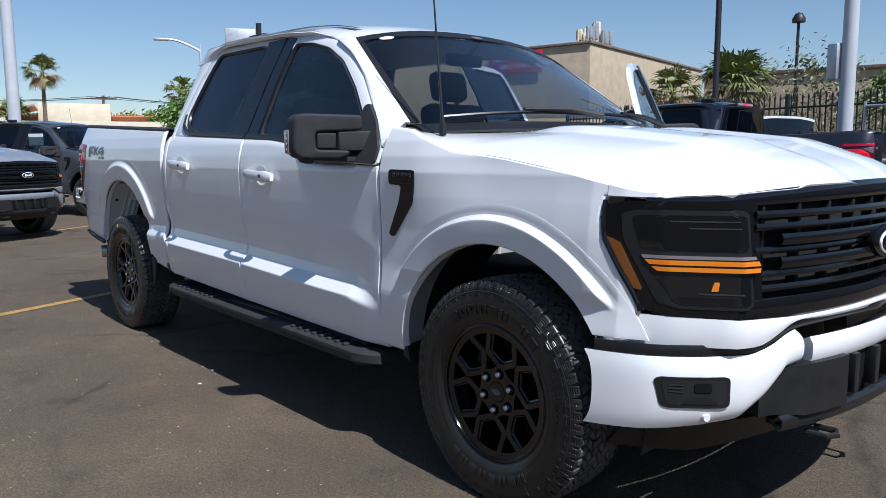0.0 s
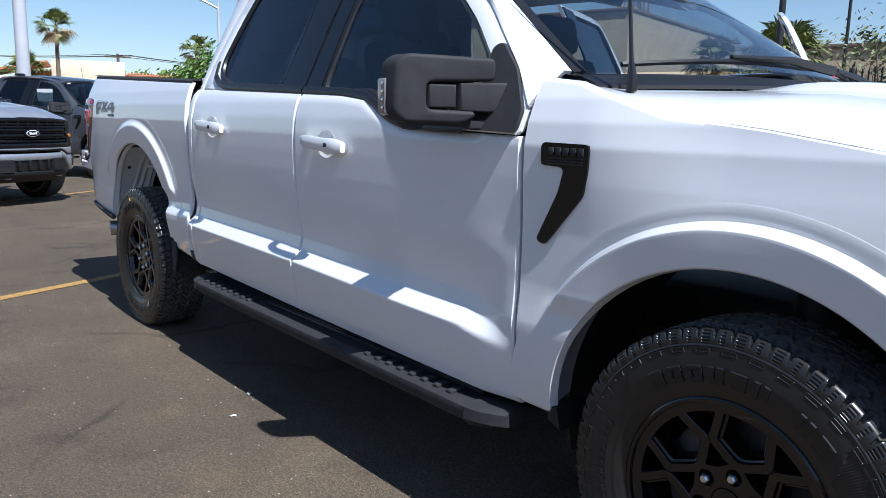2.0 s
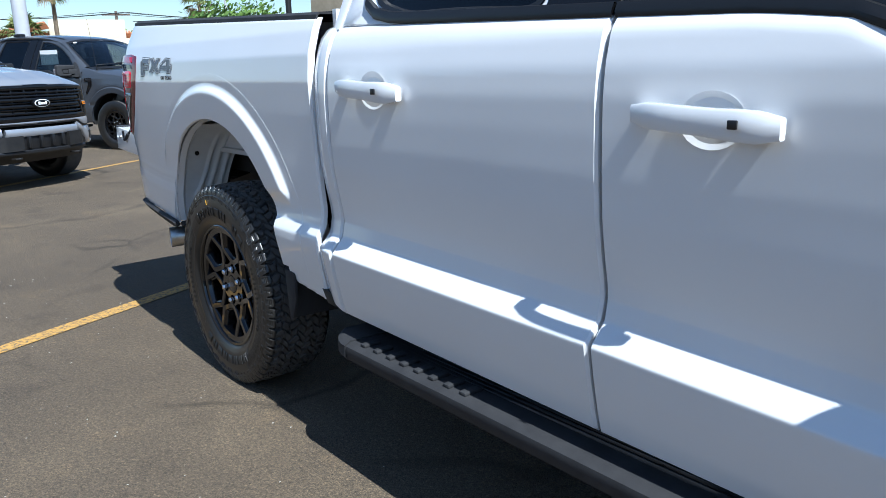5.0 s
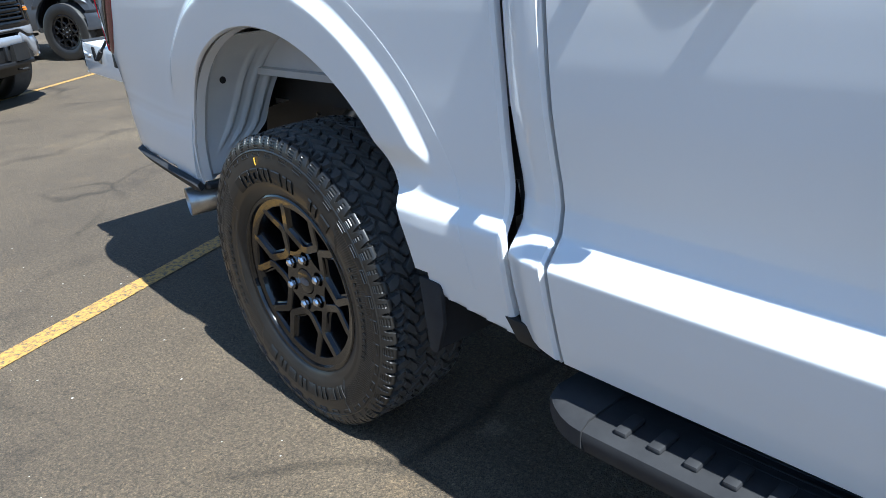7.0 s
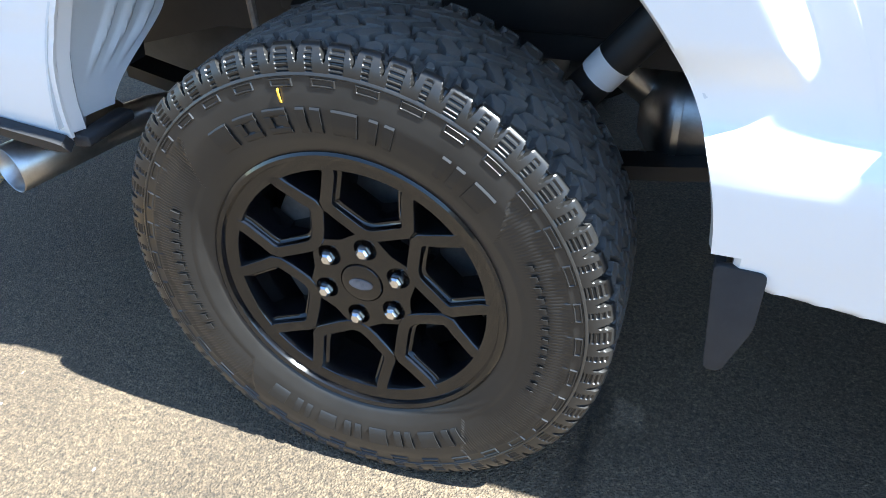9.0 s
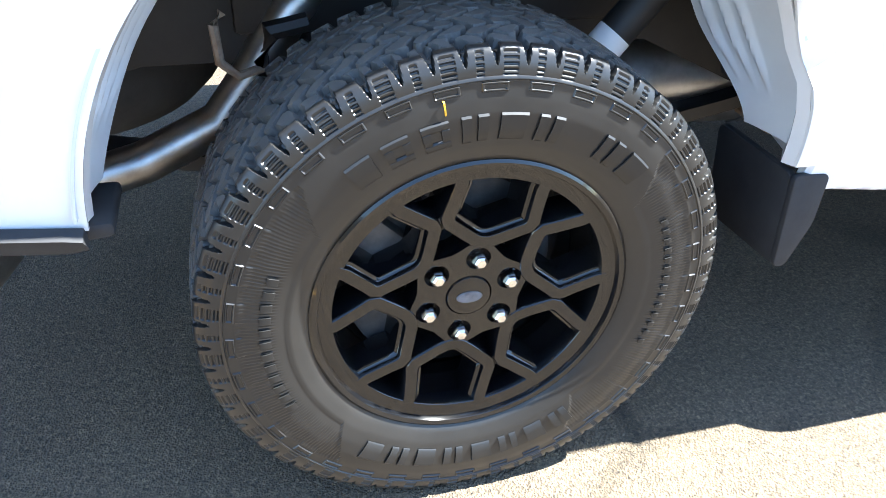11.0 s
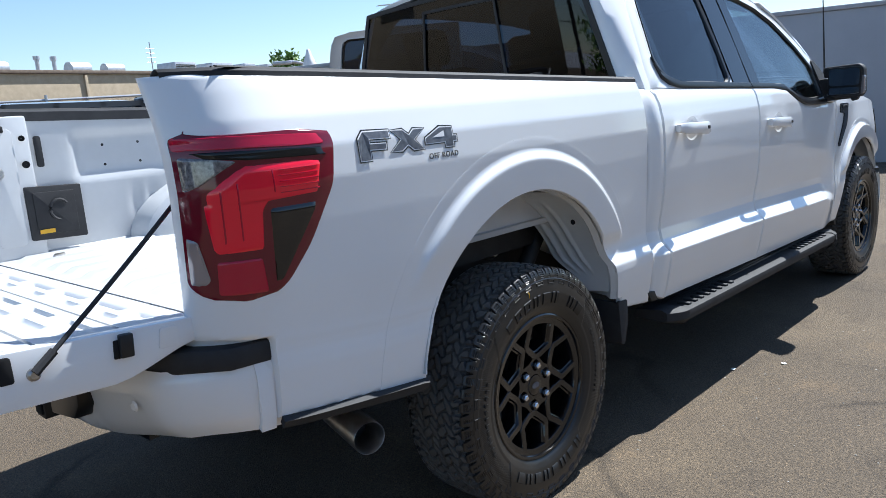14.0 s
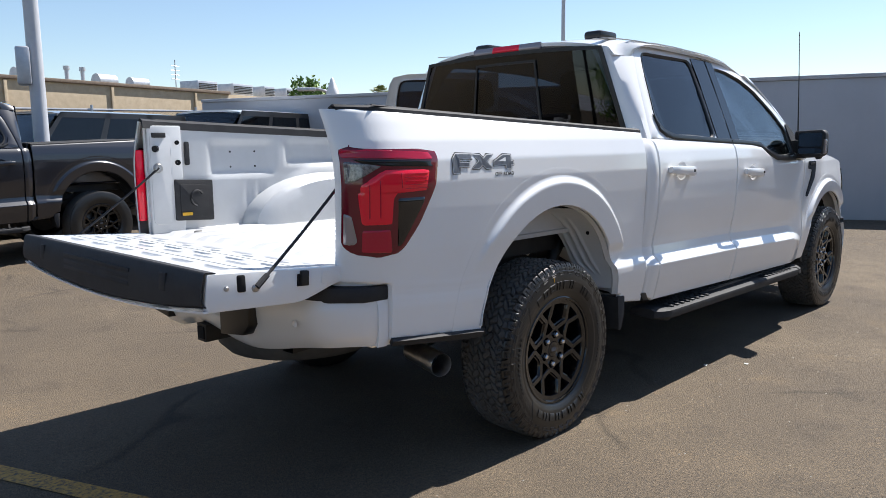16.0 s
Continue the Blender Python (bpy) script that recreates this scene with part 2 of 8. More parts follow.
def prism(bm, pts, d0, d1, axis="y", bevel=0.0):
    """Polygon pts (two coordinates) pushed along axis from d0 to d1."""
    def p(a, b, d):
        return {"x": (d, a, b), "y": (a, d, b), "z": (a, b, d)}[axis]
    lo = [bm.verts.new(p(a, b, d0)) for a, b in pts]
    hi = [bm.verts.new(p(a, b, d1)) for a, b in pts]
    n = len(pts)
    fs = [bm.faces.new(lo), bm.faces.new(hi[::-1])]
    for i in range(n):
        fs.append(bm.faces.new((lo[i], hi[i], hi[(i + 1) % n], lo[(i + 1) % n])))
    if bevel:
        bmesh.ops.recalc_face_normals(bm, faces=fs)
        es = list({e for f in fs[:2] for e in f.edges})
        bmesh.ops.bevel(bm, geom=es, offset=bevel, segments=2, affect="EDGES", profile=0.5)


def tube(bm, path, r, n=10, caps=True):
    """Round bar along a path; r is one radius or one for each point."""
    path = [Vector(p) for p in path]
    rs = r if hasattr(r, "__len__") else [r] * len(path)
    rings = []
    up = Vector((0, 0, 1))
    for i, p in enumerate(path):
        d = (path[min(i + 1, len(path) - 1)] - path[max(i - 1, 0)]).normalized()
        a = d.cross(up if abs(d.dot(up)) < 0.95 else Vector((1, 0, 0))).normalized()
        b = d.cross(a)
        rings.append([bm.verts.new(p + (a * math.cos(q) + b * math.sin(q)) * rs[i]) for q in [2 * math.pi * k / n for k in range(n)]])
    for A, B in zip(rings, rings[1:]):
        for k in range(n):
            bm.faces.new((A[k], A[(k + 1) % n], B[(k + 1) % n], B[k]))
    if caps:
        bm.faces.new(rings[0][::-1])
        bm.faces.new(rings[-1])


def lathe(bm, prof, n=48, close=False, axis="y"):
    """Profile of (radius, along) turned round the axis."""
    rings = []
    for r, h in prof:
        rings.append([bm.verts.new((r * math.cos(a), h, r * math.sin(a)) if axis == "y" else (r * math.cos(a), r * math.sin(a), h)) for a in [2 * math.pi * k / n for k in range(n)]])
    if close:
        rings.append(rings[0])
    for A, B in zip(rings, rings[1:]):
        for k in range(n):
            bm.faces.new((A[k], A[(k + 1) % n], B[(k + 1) % n], B[k]))


def sheet(bm, P, thick=0.0):
    """Grid of points P[i][j] as a surface; thick lays a second skin behind it and closes the rim."""
    V = [[bm.verts.new(p) for p in row] for row in P]
    n, m = len(V), len(V[0])
    fs = [bm.faces.new((V[i][j], V[i + 1][j], V[i + 1][j + 1], V[i][j + 1])) for i in range(n - 1) for j in range(m - 1)]
    if thick:
        A = np.array([[tuple(v.co) for v in row] for row in V])
        nr = np.cross(np.gradient(A, axis=0), np.gradient(A, axis=1))
        nr /= np.maximum(np.linalg.norm(nr, axis=2, keepdims=True), 1e-9)
        B = A - nr * thick
        W = [[bm.verts.new(p) for p in row] for row in B]
        for i in range(n - 1):
            for j in range(m - 1):
                bm.faces.new((W[i][j], W[i][j + 1], W[i + 1][j + 1], W[i + 1][j]))
        for i in range(n - 1):
            bm.faces.new((V[i][0], W[i][0], W[i + 1][0], V[i + 1][0]))
            bm.faces.new((V[i + 1][m - 1], W[i + 1][m - 1], W[i][m - 1], V[i][m - 1]))
        for j in range(m - 1):
            bm.faces.new((V[0][j + 1], W[0][j + 1], W[0][j], V[0][j]))
            bm.faces.new((V[n - 1][j], W[n - 1][j], W[n - 1][j + 1], V[n - 1][j + 1]))
    return V


def resample(pts, n):
    """Closed outline as n points at even steps."""
    p = np.array(list(pts) + [pts[0]], float)
    d = np.r_[0, np.cumsum(np.hypot(*np.diff(p, axis=0).T))]
    s = np.linspace(0, d[-1], n, endpoint=False)
    return np.c_[np.interp(s, d, p[:, 0]), np.interp(s, d, p[:, 1])]


def rounded(pts, r=0.05, k=5):
    """Outline with its corners rounded off."""
    out = []
    n = len(pts)
    for i in range(n):
        a, b, c = Vector(pts[i - 1]), Vector(pts[i]), Vector(pts[(i + 1) % n])
        ra = min(r, (a - b).length * 0.45, (c - b).length * 0.45)
        p, q = b + (a - b).normalized() * ra, b + (c - b).normalized() * ra
        for t in np.linspace(0, 1, k):
            out.append(tuple((1 - t) ** 2 * p + 2 * t * (1 - t) * b + t * t * q))
    return out


def sstep(t):
    t = min(1.0, max(0.0, t))
    return t * t * (3 - 2 * t)


# ---- pickup truck: x forward from the rear axle, y to its left ----
WB, HUBZ = 3.693, 0.40
RA, FA = (0.0, 0.555, 0.505), (3.68, 0.43, 0.50)      # wheel arches: x, z, radius
CAB_Z = (0.40, 0.46, 0.54, 0.62, 0.686, 0.694, 0.736, 0.742, 0.785, 0.82, 0.88, 0.95, 1.02, 1.10, 1.17, 1.23, 1.29, 1.335, 1.37)
CAB_W = (0.900, 0.936, 0.957, 0.974, 0.9848, 0.9846, 0.9455, 0.9425, 0.9335, 0.9365, 0.9480, 0.9595, 0.9645, 0.9668, 0.967, 0.962, 0.948, 0.927, 0.904)
FEN_Z = (0.40, 0.46, 0.54, 0.62, 0.672, 0.693, 0.742, 0.780, 0.805, 0.95, 1.08, 1.17, 1.23, 1.29, 1.335, 1.37)
FEN_W = (0.900, 0.934, 0.952, 0.963, 0.966, 0.966, 0.961, 0.958, 0.957, 0.957, 0.963, 0.964, 0.952, 0.928, 0.901, 0.875)
BED_Z = (0.46, 0.54, 0.64, 0.725, 0.755, 0.790, 0.82, 0.95, 1.10, 1.20, 1.28, 1.35, 1.42, 1.47)
BED_W = (0.915, 0.935, 0.948, 0.955, 0.954, 0.934, 0.934, 0.945, 0.9525, 0.955, 0.948, 0.928, 0.897, 0.872)
TABLE = {}


def smooth_interp(z, zs, ws):
    """Profile with its corners eased."""
    key = (zs, ws)
    if key not in TABLE:
        g = np.arange(0.30, 1.60, 0.001)
        TABLE[key] = (sum(np.interp(g + d, zs, ws) for d in (-0.003, -0.0015, 0, 0.0015, 0.003)) / 5).tolist()
    t = (min(max(z, 0.31), 1.58) - 0.30) * 1000
    i = int(t)
    q = TABLE[key]
    return q[i] + (q[i + 1] - q[i]) * (t - i)


def belt(x):
    return float(np.interp(x, (0.8, 1.2, 2.15, 2.30, 2.42, 2.54, 2.68, 3.1), (1.357, 1.352, 1.318, 1.300, 1.245, 1.212, 1.203, 1.195)))


def side_w(x, z):
    """Half width of the body at x, z."""
    if x < 0.772:
        k = sstep((x - 0.30) / 0.25)
        up = float(np.interp(x, (-0.98, -0.63, 0.5), (0.035, 0.0, -0.04)))
        w = smooth_interp(z - up * sstep((1.0 - z) / 0.15), BED_Z, BED_W)
        t = min(1.0, max(0.0, (-0.5 - x) / 0.63))
        w -= 0.015 * t ** 1.5 + 0.137 * t ** 9
        w -= 0.022 * sstep((-0.22 - x) / 0.20) * sstep((0.80 + up - z) / 0.05)
        w += 0.010 * k * sstep((0.79 + 0.09 * (x - 0.5) - z) / 0.07) * sstep((z - 0.5) / 0.2)
        return w
    drop = float(np.interp(x, (0.9, 1.87, 2.6, 2.85, 3.05), (0.0, -0.023, -0.050, -0.057, -0.095)))
    zz = z - drop * sstep((1.05 - z) / 0.2)
    k = sstep((x - 2.86) / 0.22)
    w = (1 - k) * smooth_interp(zz, CAB_Z, CAB_W) + k * smooth_interp(z, FEN_Z, FEN_W)
    if x < 0.84:
        w -= 0.020 * (1 - sstep((x - 0.775) / 0.065))
    if x > 3.2:
        w -= 0.040 * sstep((x - 3.25) / 0.4) * sstep((z - 0.93) / 0.30)
    if x < 2.9:
        w -= 0.010 * sstep((z - belt(x) + 0.03) / 0.03)
    else:
        w -= float(np.interp(x, (3.30, 3.6, 3.95, 4.08, 4.18, 4.28, 4.40), (0, 0.007, 0.021, 0.032, 0.056, 0.108, 0.21)))
    return w


def skin(name, xs, zlo, zhi, nz, material, parent, side, w=side_w, thick=0.014, lean=None, label="", off=0.0, ledge=False):
    """Body panel between two outlines over xs, with rolled edges. side -1: right, 1: left."""
    e = 0.006
    xs = [xs[0], xs[0] + e, *xs[1:-1], xs[-1] - e, xs[-1]]
    bm = bmesh.new()
    P = []
    for i, x in enumerate(xs):
        a, b = zlo(x), zhi(x)
        vs = [0, e / max(b - a, 0.05), *np.linspace(0, 1, nz)[1:-1], 1 - e / max(b - a, 0.05), 1]
        if ledge:
            lo, hi = (0.635 - a) / (b - a), (0.80 - a) / (b - a)
            vs = [0, e / (b - a), *np.linspace(0.01, lo, nz // 5), *np.linspace(lo, hi, nz + 2)[1:-1], *np.linspace(hi, 0.99, nz // 3), 1 - e / (b - a), 1]
        row = []
        for j, v in enumerate(vs):
            z = a + (b - a) * v
            d = 0.007 * (i in (0, len(xs) - 1) or j in (0, len(vs) - 1))
            xx = x + (lean(x, z) if lean else 0)
            row.append((xx, side * (w(x, z) + off - d), z))
        P.append(row)
    if side > 0:
        P = P[::-1]
    V = sheet(bm, P)
    thicken(bm, -side * thick)
    return part(name, bm, material, parent, label)


def thicken(bm, dy):
    r = bmesh.ops.extrude_face_region(bm, geom=bm.faces[:])
    for v in r["geom"]:
        if isinstance(v, bmesh.types.BMVert):
            v.co.y += dy


def grid_skin(name, xs, z0, zhi, nz, gone, snap, material, parent, side, thick=0.014, label=""):
    """Body panel on a regular grid; the cells that gone() names are left out, and snap() pulls the rim onto its outline."""
    e = 0.006
    bm = bmesh.new()
    V = []
    for i, x in enumerate(xs):
        b = zhi(x)
        V.append([(x, z0 + (b - z0) * v) for v in [*np.linspace(0, 1 - e / (b - z0), nz), 1]])
    n, m = len(V), len(V[0])
    keep = {}
    for i in range(n - 1):
        for j in range(m - 1):
            q = (V[i][j], V[i + 1][j], V[i + 1][j + 1], V[i][j + 1])
            if not gone(sum(p[0] for p in q) / 4, sum(p[1] for p in q) / 4):
                keep[i, j] = 1
    count = collections.Counter()
    for i, j in keep:
        for a, b in ((i, j), (i + 1, j), (i + 1, j + 1), (i, j + 1)):
            count[a, b] += 1
    vs = {}
    for (i, j), c in count.items():
        x, z = V[i][j]
        rim = c < 4
        inner = rim and 0 < i < n - 1 and j < m - 1
        if inner or (rim and j < m - 1):
            x, z = snap(x, z)
        d = 0.007 if rim else 0.0
        vs[i, j] = bm.verts.new((x, side * (side_w(x, z) - d), z))
    for i, j in keep:
        q = (vs[i, j], vs[i + 1, j], vs[i + 1, j + 1], vs[i, j + 1])
        bm.faces.new(q if side < 0 else q[::-1])
    thicken(bm, -side * thick)
    return part(name, bm, material, parent, label)


def arch_flare(parent, material, side, arch, prof, zr, zf, na=300):
    """Pressed lip round a wheel arch: rings of (radius, lift off the body), between a low end behind and one ahead."""
    P = []
    rs = sorted({r for r, _ in prof} | {float(q) for q in np.arange(prof[0][0] + 0.01, prof[-1][0], 0.0075)})
    for r in rs:
        lift = float(np.interp(r, [q[0] for q in prof], [q[1] for q in prof]))
        a0, a1 = math.asin((zf - arch[1]) / r), math.pi - math.asin((zr - arch[1]) / r)
        row = []
        for a in np.linspace(a0, a1, na):
            x, z = arch[0] + r * math.cos(a), arch[1] + r * math.sin(a)
            z0, z1 = ((0.76, 0.82) if x > arch[0] else (0.73, 0.80)) if arch is FA else ((0.79, 0.85) if x > arch[0] else (0.82, 1.0))
            f = sstep((z - z0) / (z1 - z0))
            row.append((x, side * (side_w(x, z) + 0.0007 * (1 - f) + lift * f), z))
        P.append(row)
    bm = bmesh.new()
    sheet(bm, P if side < 0 else P[::-1])
    thicken(bm, -side * 0.006)
    return part("arch_flare", bm, material, parent)


def glass_w(z):
    """Half width of the greenhouse's sides."""
    return 0.912 - 0.40 * (z - 1.345) - 0.10 * (z - 1.345) ** 2


def ring(name, outer, inner, material, parent, side, n=96, thick=0.02, off=0.0, w=glass_w, step=0.008):
    """Frame between two outlines in x, z, lying on the greenhouse's side."""
    a, b = resample(outer, n), resample(inner, n)
    k = int(np.argmin(np.hypot(*(b - a[0]).T)))
    b = np.roll(b, -k, axis=0)
    rows = []
    for t, d in ((0, -0.006), (0.12, 0), (0.88, 0), (1, -step)):
        c = a * (1 - t) + b * t
        rows.append([(x, side * (w(z) + off + d), z) for x, z in c])
    bm = bmesh.new()
    V = [[bm.verts.new(p) for p in r] for r in rows]
    fs = []
    for i in range(3):
        for j in range(n):
            q = (V[i][j], V[i][(j + 1) % n], V[i + 1][(j + 1) % n], V[i + 1][j])
            fs.append(bm.faces.new(q if side < 0 else q[::-1]))
    thicken(bm, -side * thick)
    return part(name, bm, material, parent)


def pane(name, outline, material, parent, side, off=-0.012, w=glass_w, thick=0.004):
    bm = bmesh.new()
    pts = resample(outline, 60)
    f = bm.faces.new([bm.verts.new((x, side * (w(z) + off), z)) for x, z in pts])
    r = bmesh.ops.extrude_face_region(bm, geom=[f])
    for v in r["geom"]:
        if isinstance(v, bmesh.types.BMVert):
            v.co.y -= side * thick
    ob = part(name, bm, material, parent, smooth=False)
    return ob


R_OUT = [(0.885, 1.352), (0.905, 1.45), (0.965, 1.66), (1.03, 1.80), (1.08, 1.856), (1.20, 1.874), (1.5, 1.874), (1.925, 1.858), (1.90, 1.70), (1.872, 1.50), (1.862, 1.325)]
R_GLASS = rounded([(1.18, 1.362), (1.045, 1.40), (1.005, 1.47), (1.07, 1.70), (1.125, 1.832), (1.72, 1.826), (1.705, 1.70), (1.665, 1.345)], 0.05)
F_OUT = [(1.868, 1.325), (1.878, 1.50), (1.906, 1.70), (1.931, 1.858), (2.2, 1.832), (2.42, 1.780), (2.60, 1.700), (2.78, 1.565), (2.98, 1.375), (3.055, 1.27), (3.05, 1.195), (2.68, 1.206), (2.54, 1.214), (2.42, 1.247), (2.30, 1.302), (2.15, 1.320)]
F_GLASS = rounded([(1.985, 1.330), (2.0, 1.62), (2.03, 1.800), (2.2, 1.785), (2.38, 1.742), (2.55, 1.665), (2.73, 1.53), (2.86, 1.40), (2.86, 1.235), (2.68, 1.226), (2.54, 1.236), (2.42, 1.268), (2.30, 1.318)], 0.03)


def add_wheel(parent, x, y, flip, tread=True):
    m = pose(x, y, HUBZ, 0, 0, 180 if flip else 0)
    wheel = new("wheel")
    wheel.parent = parent
    wheel.matrix_local = m
    for name, me, lab in WHEEL_PARTS:
        if name == "tyre" and not tread:
            me = PLAIN_TYRE
        o = new(name, me)
        o.parent = wheel
        if lab:
            o["label"] = lab
        if name == "tyre" and tread:
            for nm, data, start, step, count in MARKS:
                for k in range(count):
                    q = new(nm, data)
                    q.parent = o
                    q.matrix_local = pose(0, 0, 0, 0, -(start + step * k), 0)
            if x == 0:
                q = new("chalk_mark", CHALK)
                q.parent = o
                q["label"] = "yellow chalk tick"
    for k in range(6):
        a = radians(60 * k + 20)
        o = new("wheel_nut", NUT)
        o.parent = wheel
        o.matrix_local = pose(0.0679 * math.cos(a), -0.069, 0.0679 * math.sin(a))
        o["label"] = "chrome wheel nut"
    return wheel


def tyre_mesh(nt, ny):
    """All-terrain tyre about its own axle (y), outer side at -y, flattened where it stands."""
    R = 0.4075
    fine = nt > 500
    th = np.linspace(0, 2 * np.pi, nt, endpoint=False)
    # cross-section: bead, sidewall, rim band, shoulder, crown and back again
    key = np.array([(0.236, 0.098), (0.243, 0.112), (0.256, 0.121), (0.275, 0.129), (0.300, 0.1345), (0.322, 0.136), (0.340, 0.1345), (0.352, 0.1325), (0.366, 0.1310)])
    rs = np.r_[np.linspace(0.236, 0.348, 26), np.linspace(0.350, 0.366, 15)] if fine else np.linspace(0.236, 0.366, 7)
    rin = np.linspace(0.236, 0.366, 7)
    prof = [(r, -y, 0) for r, y in zip(rs, np.interp(rs, key[:, 0], key[:, 1]))]

    def bend(t):
        a = t * math.pi / 2
        return 0.369 + (R - 0.0035 - 0.369) * math.sin(a) ** 1.15, 0.1095 + 0.0210 * math.cos(a)
    prof += [(r, -y, 1) for r, y in (bend(t) for t in np.linspace(0, 1, 27 if fine else 4))]
    prof += [(R - 0.006 * (abs(y) / 0.108) ** 2.2, y, 2) for y in np.linspace(-0.108, 0.108, ny)]
    prof += [(r, y, 1) for r, y in (bend(t) for t in np.linspace(1, 0, 7 if fine else 4))]
    prof += [(r, y, 0) for r, y in zip(rin[::-1], np.interp(rin, key[:, 0], key[:, 1])[::-1])]
    pr, py, kind = (np.array(q) for q in zip(*prof))
    T, Yg = np.meshgrid(th, py, indexing="ij")
    Rg = np.repeat(pr[None, :], nt, 0)
    if fine:
        tr, ty = np.gradient(pr), np.gradient(py)
        ln = np.hypot(tr, ty)
        nr, ny_ = ty / ln, -tr / ln                      # outward normal of the section
        depth = np.zeros_like(Rg)

        def groove(d, half):
            return np.clip((half - np.abs(d)) / (half * 0.45), 0, 1)
        # crown: cells of a jittered lattice, with curved grooves along their borders
        rng = np.random.RandomState(12)
        N, dy = 70, 0.0310
        pitch = 2 * np.pi * R / N
        cols = np.arange(-4, 5)
        seeds_u = (np.arange(N)[:, None] + 0.5 * (cols % 2)[None, :] + rng.uniform(-0.16, 0.16, (N, 9))) * pitch
        seeds_y = cols[None, :] * dy + rng.uniform(-0.0042, 0.0042, (N, 9))
        cs = np.where(kind == 2)[0]
        Y0 = Yg[:, cs]
        U = T[:, cs] * R + 0.0095 * np.sin(2 * np.pi * Y0 / 0.057) + 0.25 * Y0
        Yw = Y0 + 0.0048 * np.sin(T[:, cs] * N / 2 + 60 * Y0)
        row = np.floor(U / pitch).astype(int)
        best = np.full(U.shape + (2,), 9.0)
        su, sy = np.zeros(U.shape + (2,)), np.zeros(U.shape + (2,))
        for dr in (-1, 0, 1, 2):
            k = row + dr
            for c in range(9):
                pu = seeds_u[k % N, c] + np.floor(k / N) * N * pitch
                pv = seeds_y[k % N, c]
                d = ((U - pu) * 0.86) ** 2 + (Yw - pv) ** 2
                first = d < best[..., 0]
                second = ~first & (d < best[..., 1])
                for arr, val in ((best, d), (su, pu), (sy, pv)):
                    arr[..., 1] = np.where(first, arr[..., 0], np.where(second, val, arr[..., 1]))
                    arr[..., 0] = np.where(first, val, arr[..., 0])
        gap = np.hypot((su[..., 1] - su[..., 0]) * 0.86, sy[..., 1] - sy[..., 0])
        edge = (best[..., 1] - best[..., 0]) / (2 * np.maximum(gap, 1e-4))
        depth[:, cs] = 0.0125 * np.clip((0.0040 - edge) / 0.0011, 0, 1)
        # sixty shoulder lugs: tapered notches, and short stacked slots between them
        L = 60
        u = T * L / (2 * np.pi)
        step = 2 * np.pi / L
        c = u - np.round(u)
        low = np.clip((Rg - 0.383) / 0.022, 0, 1)
        outer = (kind == 1)[None, :] | ((kind == 2) & (np.abs(py) > 0.083))[None, :]
        lug = groove(c * step * R + 0.10 * (np.abs(Yg) - 0.108), 0.0010 + 0.0062 * low) * (low > 0)
        depth = np.maximum(depth, np.where(outer, 0.0095 * lug, 0))
        c2 = u + 0.5 - np.round(u + 0.5)
        big = np.round(u + 0.5) % 2
        ringed = groove((Rg * 145) % 1.0 - 0.5, 0.30)
        slot = ringed * (np.abs(c2) < 0.13 + 0.11 * big) * (np.abs(c2) > 0.015) * (Rg > 0.370) * (Rg < 0.4005)
        depth = np.maximum(depth, np.where((kind == 1)[None, :], 0.0026 * slot, 0))
        # raised open rectangles on the rim band, and the low step above them
        q = T * 36 / (2 * np.pi)
        cq = np.abs(q - np.round(q))
        band = (kind == 0)[None, :] & (Yg < 0)
        frame_ = (cq < 0.27) & (Rg > 0.3505) & (Rg < 0.3625) & ~((cq < 0.225) & (Rg > 0.3532) & (Rg < 0.3598))
        depth = depth - np.where(band & frame_, 0.0019, 0)
        depth = depth - np.where(band & (Rg > 0.3638), 0.0016, 0)
        # knurled sectors between the lettered ones, sunk a little
        deg = np.degrees(T) % 360
        tilt = (Rg - 0.31) * 140
        sect = ((deg < 38 + tilt) | (deg > 306 - tilt) | ((deg > 140 - tilt) & (deg < 226 + tilt))) & (Rg > 0.277) & (Rg < 0.3465)
        saw = np.where((cq < 0.27) & (Rg > 0.341), 0, 1)
        knurl = np.where(np.sin(T * nt / 4) > 0, 0.0006, 0.0) * (Rg > 0.296) * (Rg < 0.345)
        depth = depth + np.where(band & sect, 0.0018 * saw + knurl, 0)
        Rg = Rg - depth * nr[None, :]
        Yg = Yg - depth * ny_[None, :]
    X, Z = Rg * np.cos(T), Rg * np.sin(T)
    Z = np.maximum(Z, -HUBZ)
    co = np.stack([X, Yg, Z], -1).reshape(-1, 3)
    m = len(pr)
    i, j = np.meshgrid(np.arange(nt), np.arange(m - 1), indexing="ij")
    i2 = (i + 1) % nt
    q = np.stack([i * m + j, i * m + j + 1, i2 * m + j + 1, i2 * m + j], -1).reshape(-1, 4)
    me = bpy.data.meshes.new("tyre")
    me.vertices.add(len(co)), me.loops.add(q.size), me.polygons.add(len(q))
    me.vertices.foreach_set("co", co.ravel())
    me.loops.foreach_set("vertex_index", q.ravel())
    me.polygons.foreach_set("loop_start", np.arange(0, q.size, 4))
    me.polygons.foreach_set("use_smooth", np.ones(len(q), bool))
    me.materials.append(RUBBER)
    me.materials.append(SIDEWALL)
    band = ((kind < 2)[:-1] & (kind < 2)[1:]).astype(np.int32)
    me.polygons.foreach_set("material_index", np.tile(band, nt))
    me.update()
    me.validate()
    me.set_sharp_from_angle(angle=radians(32))
    return me


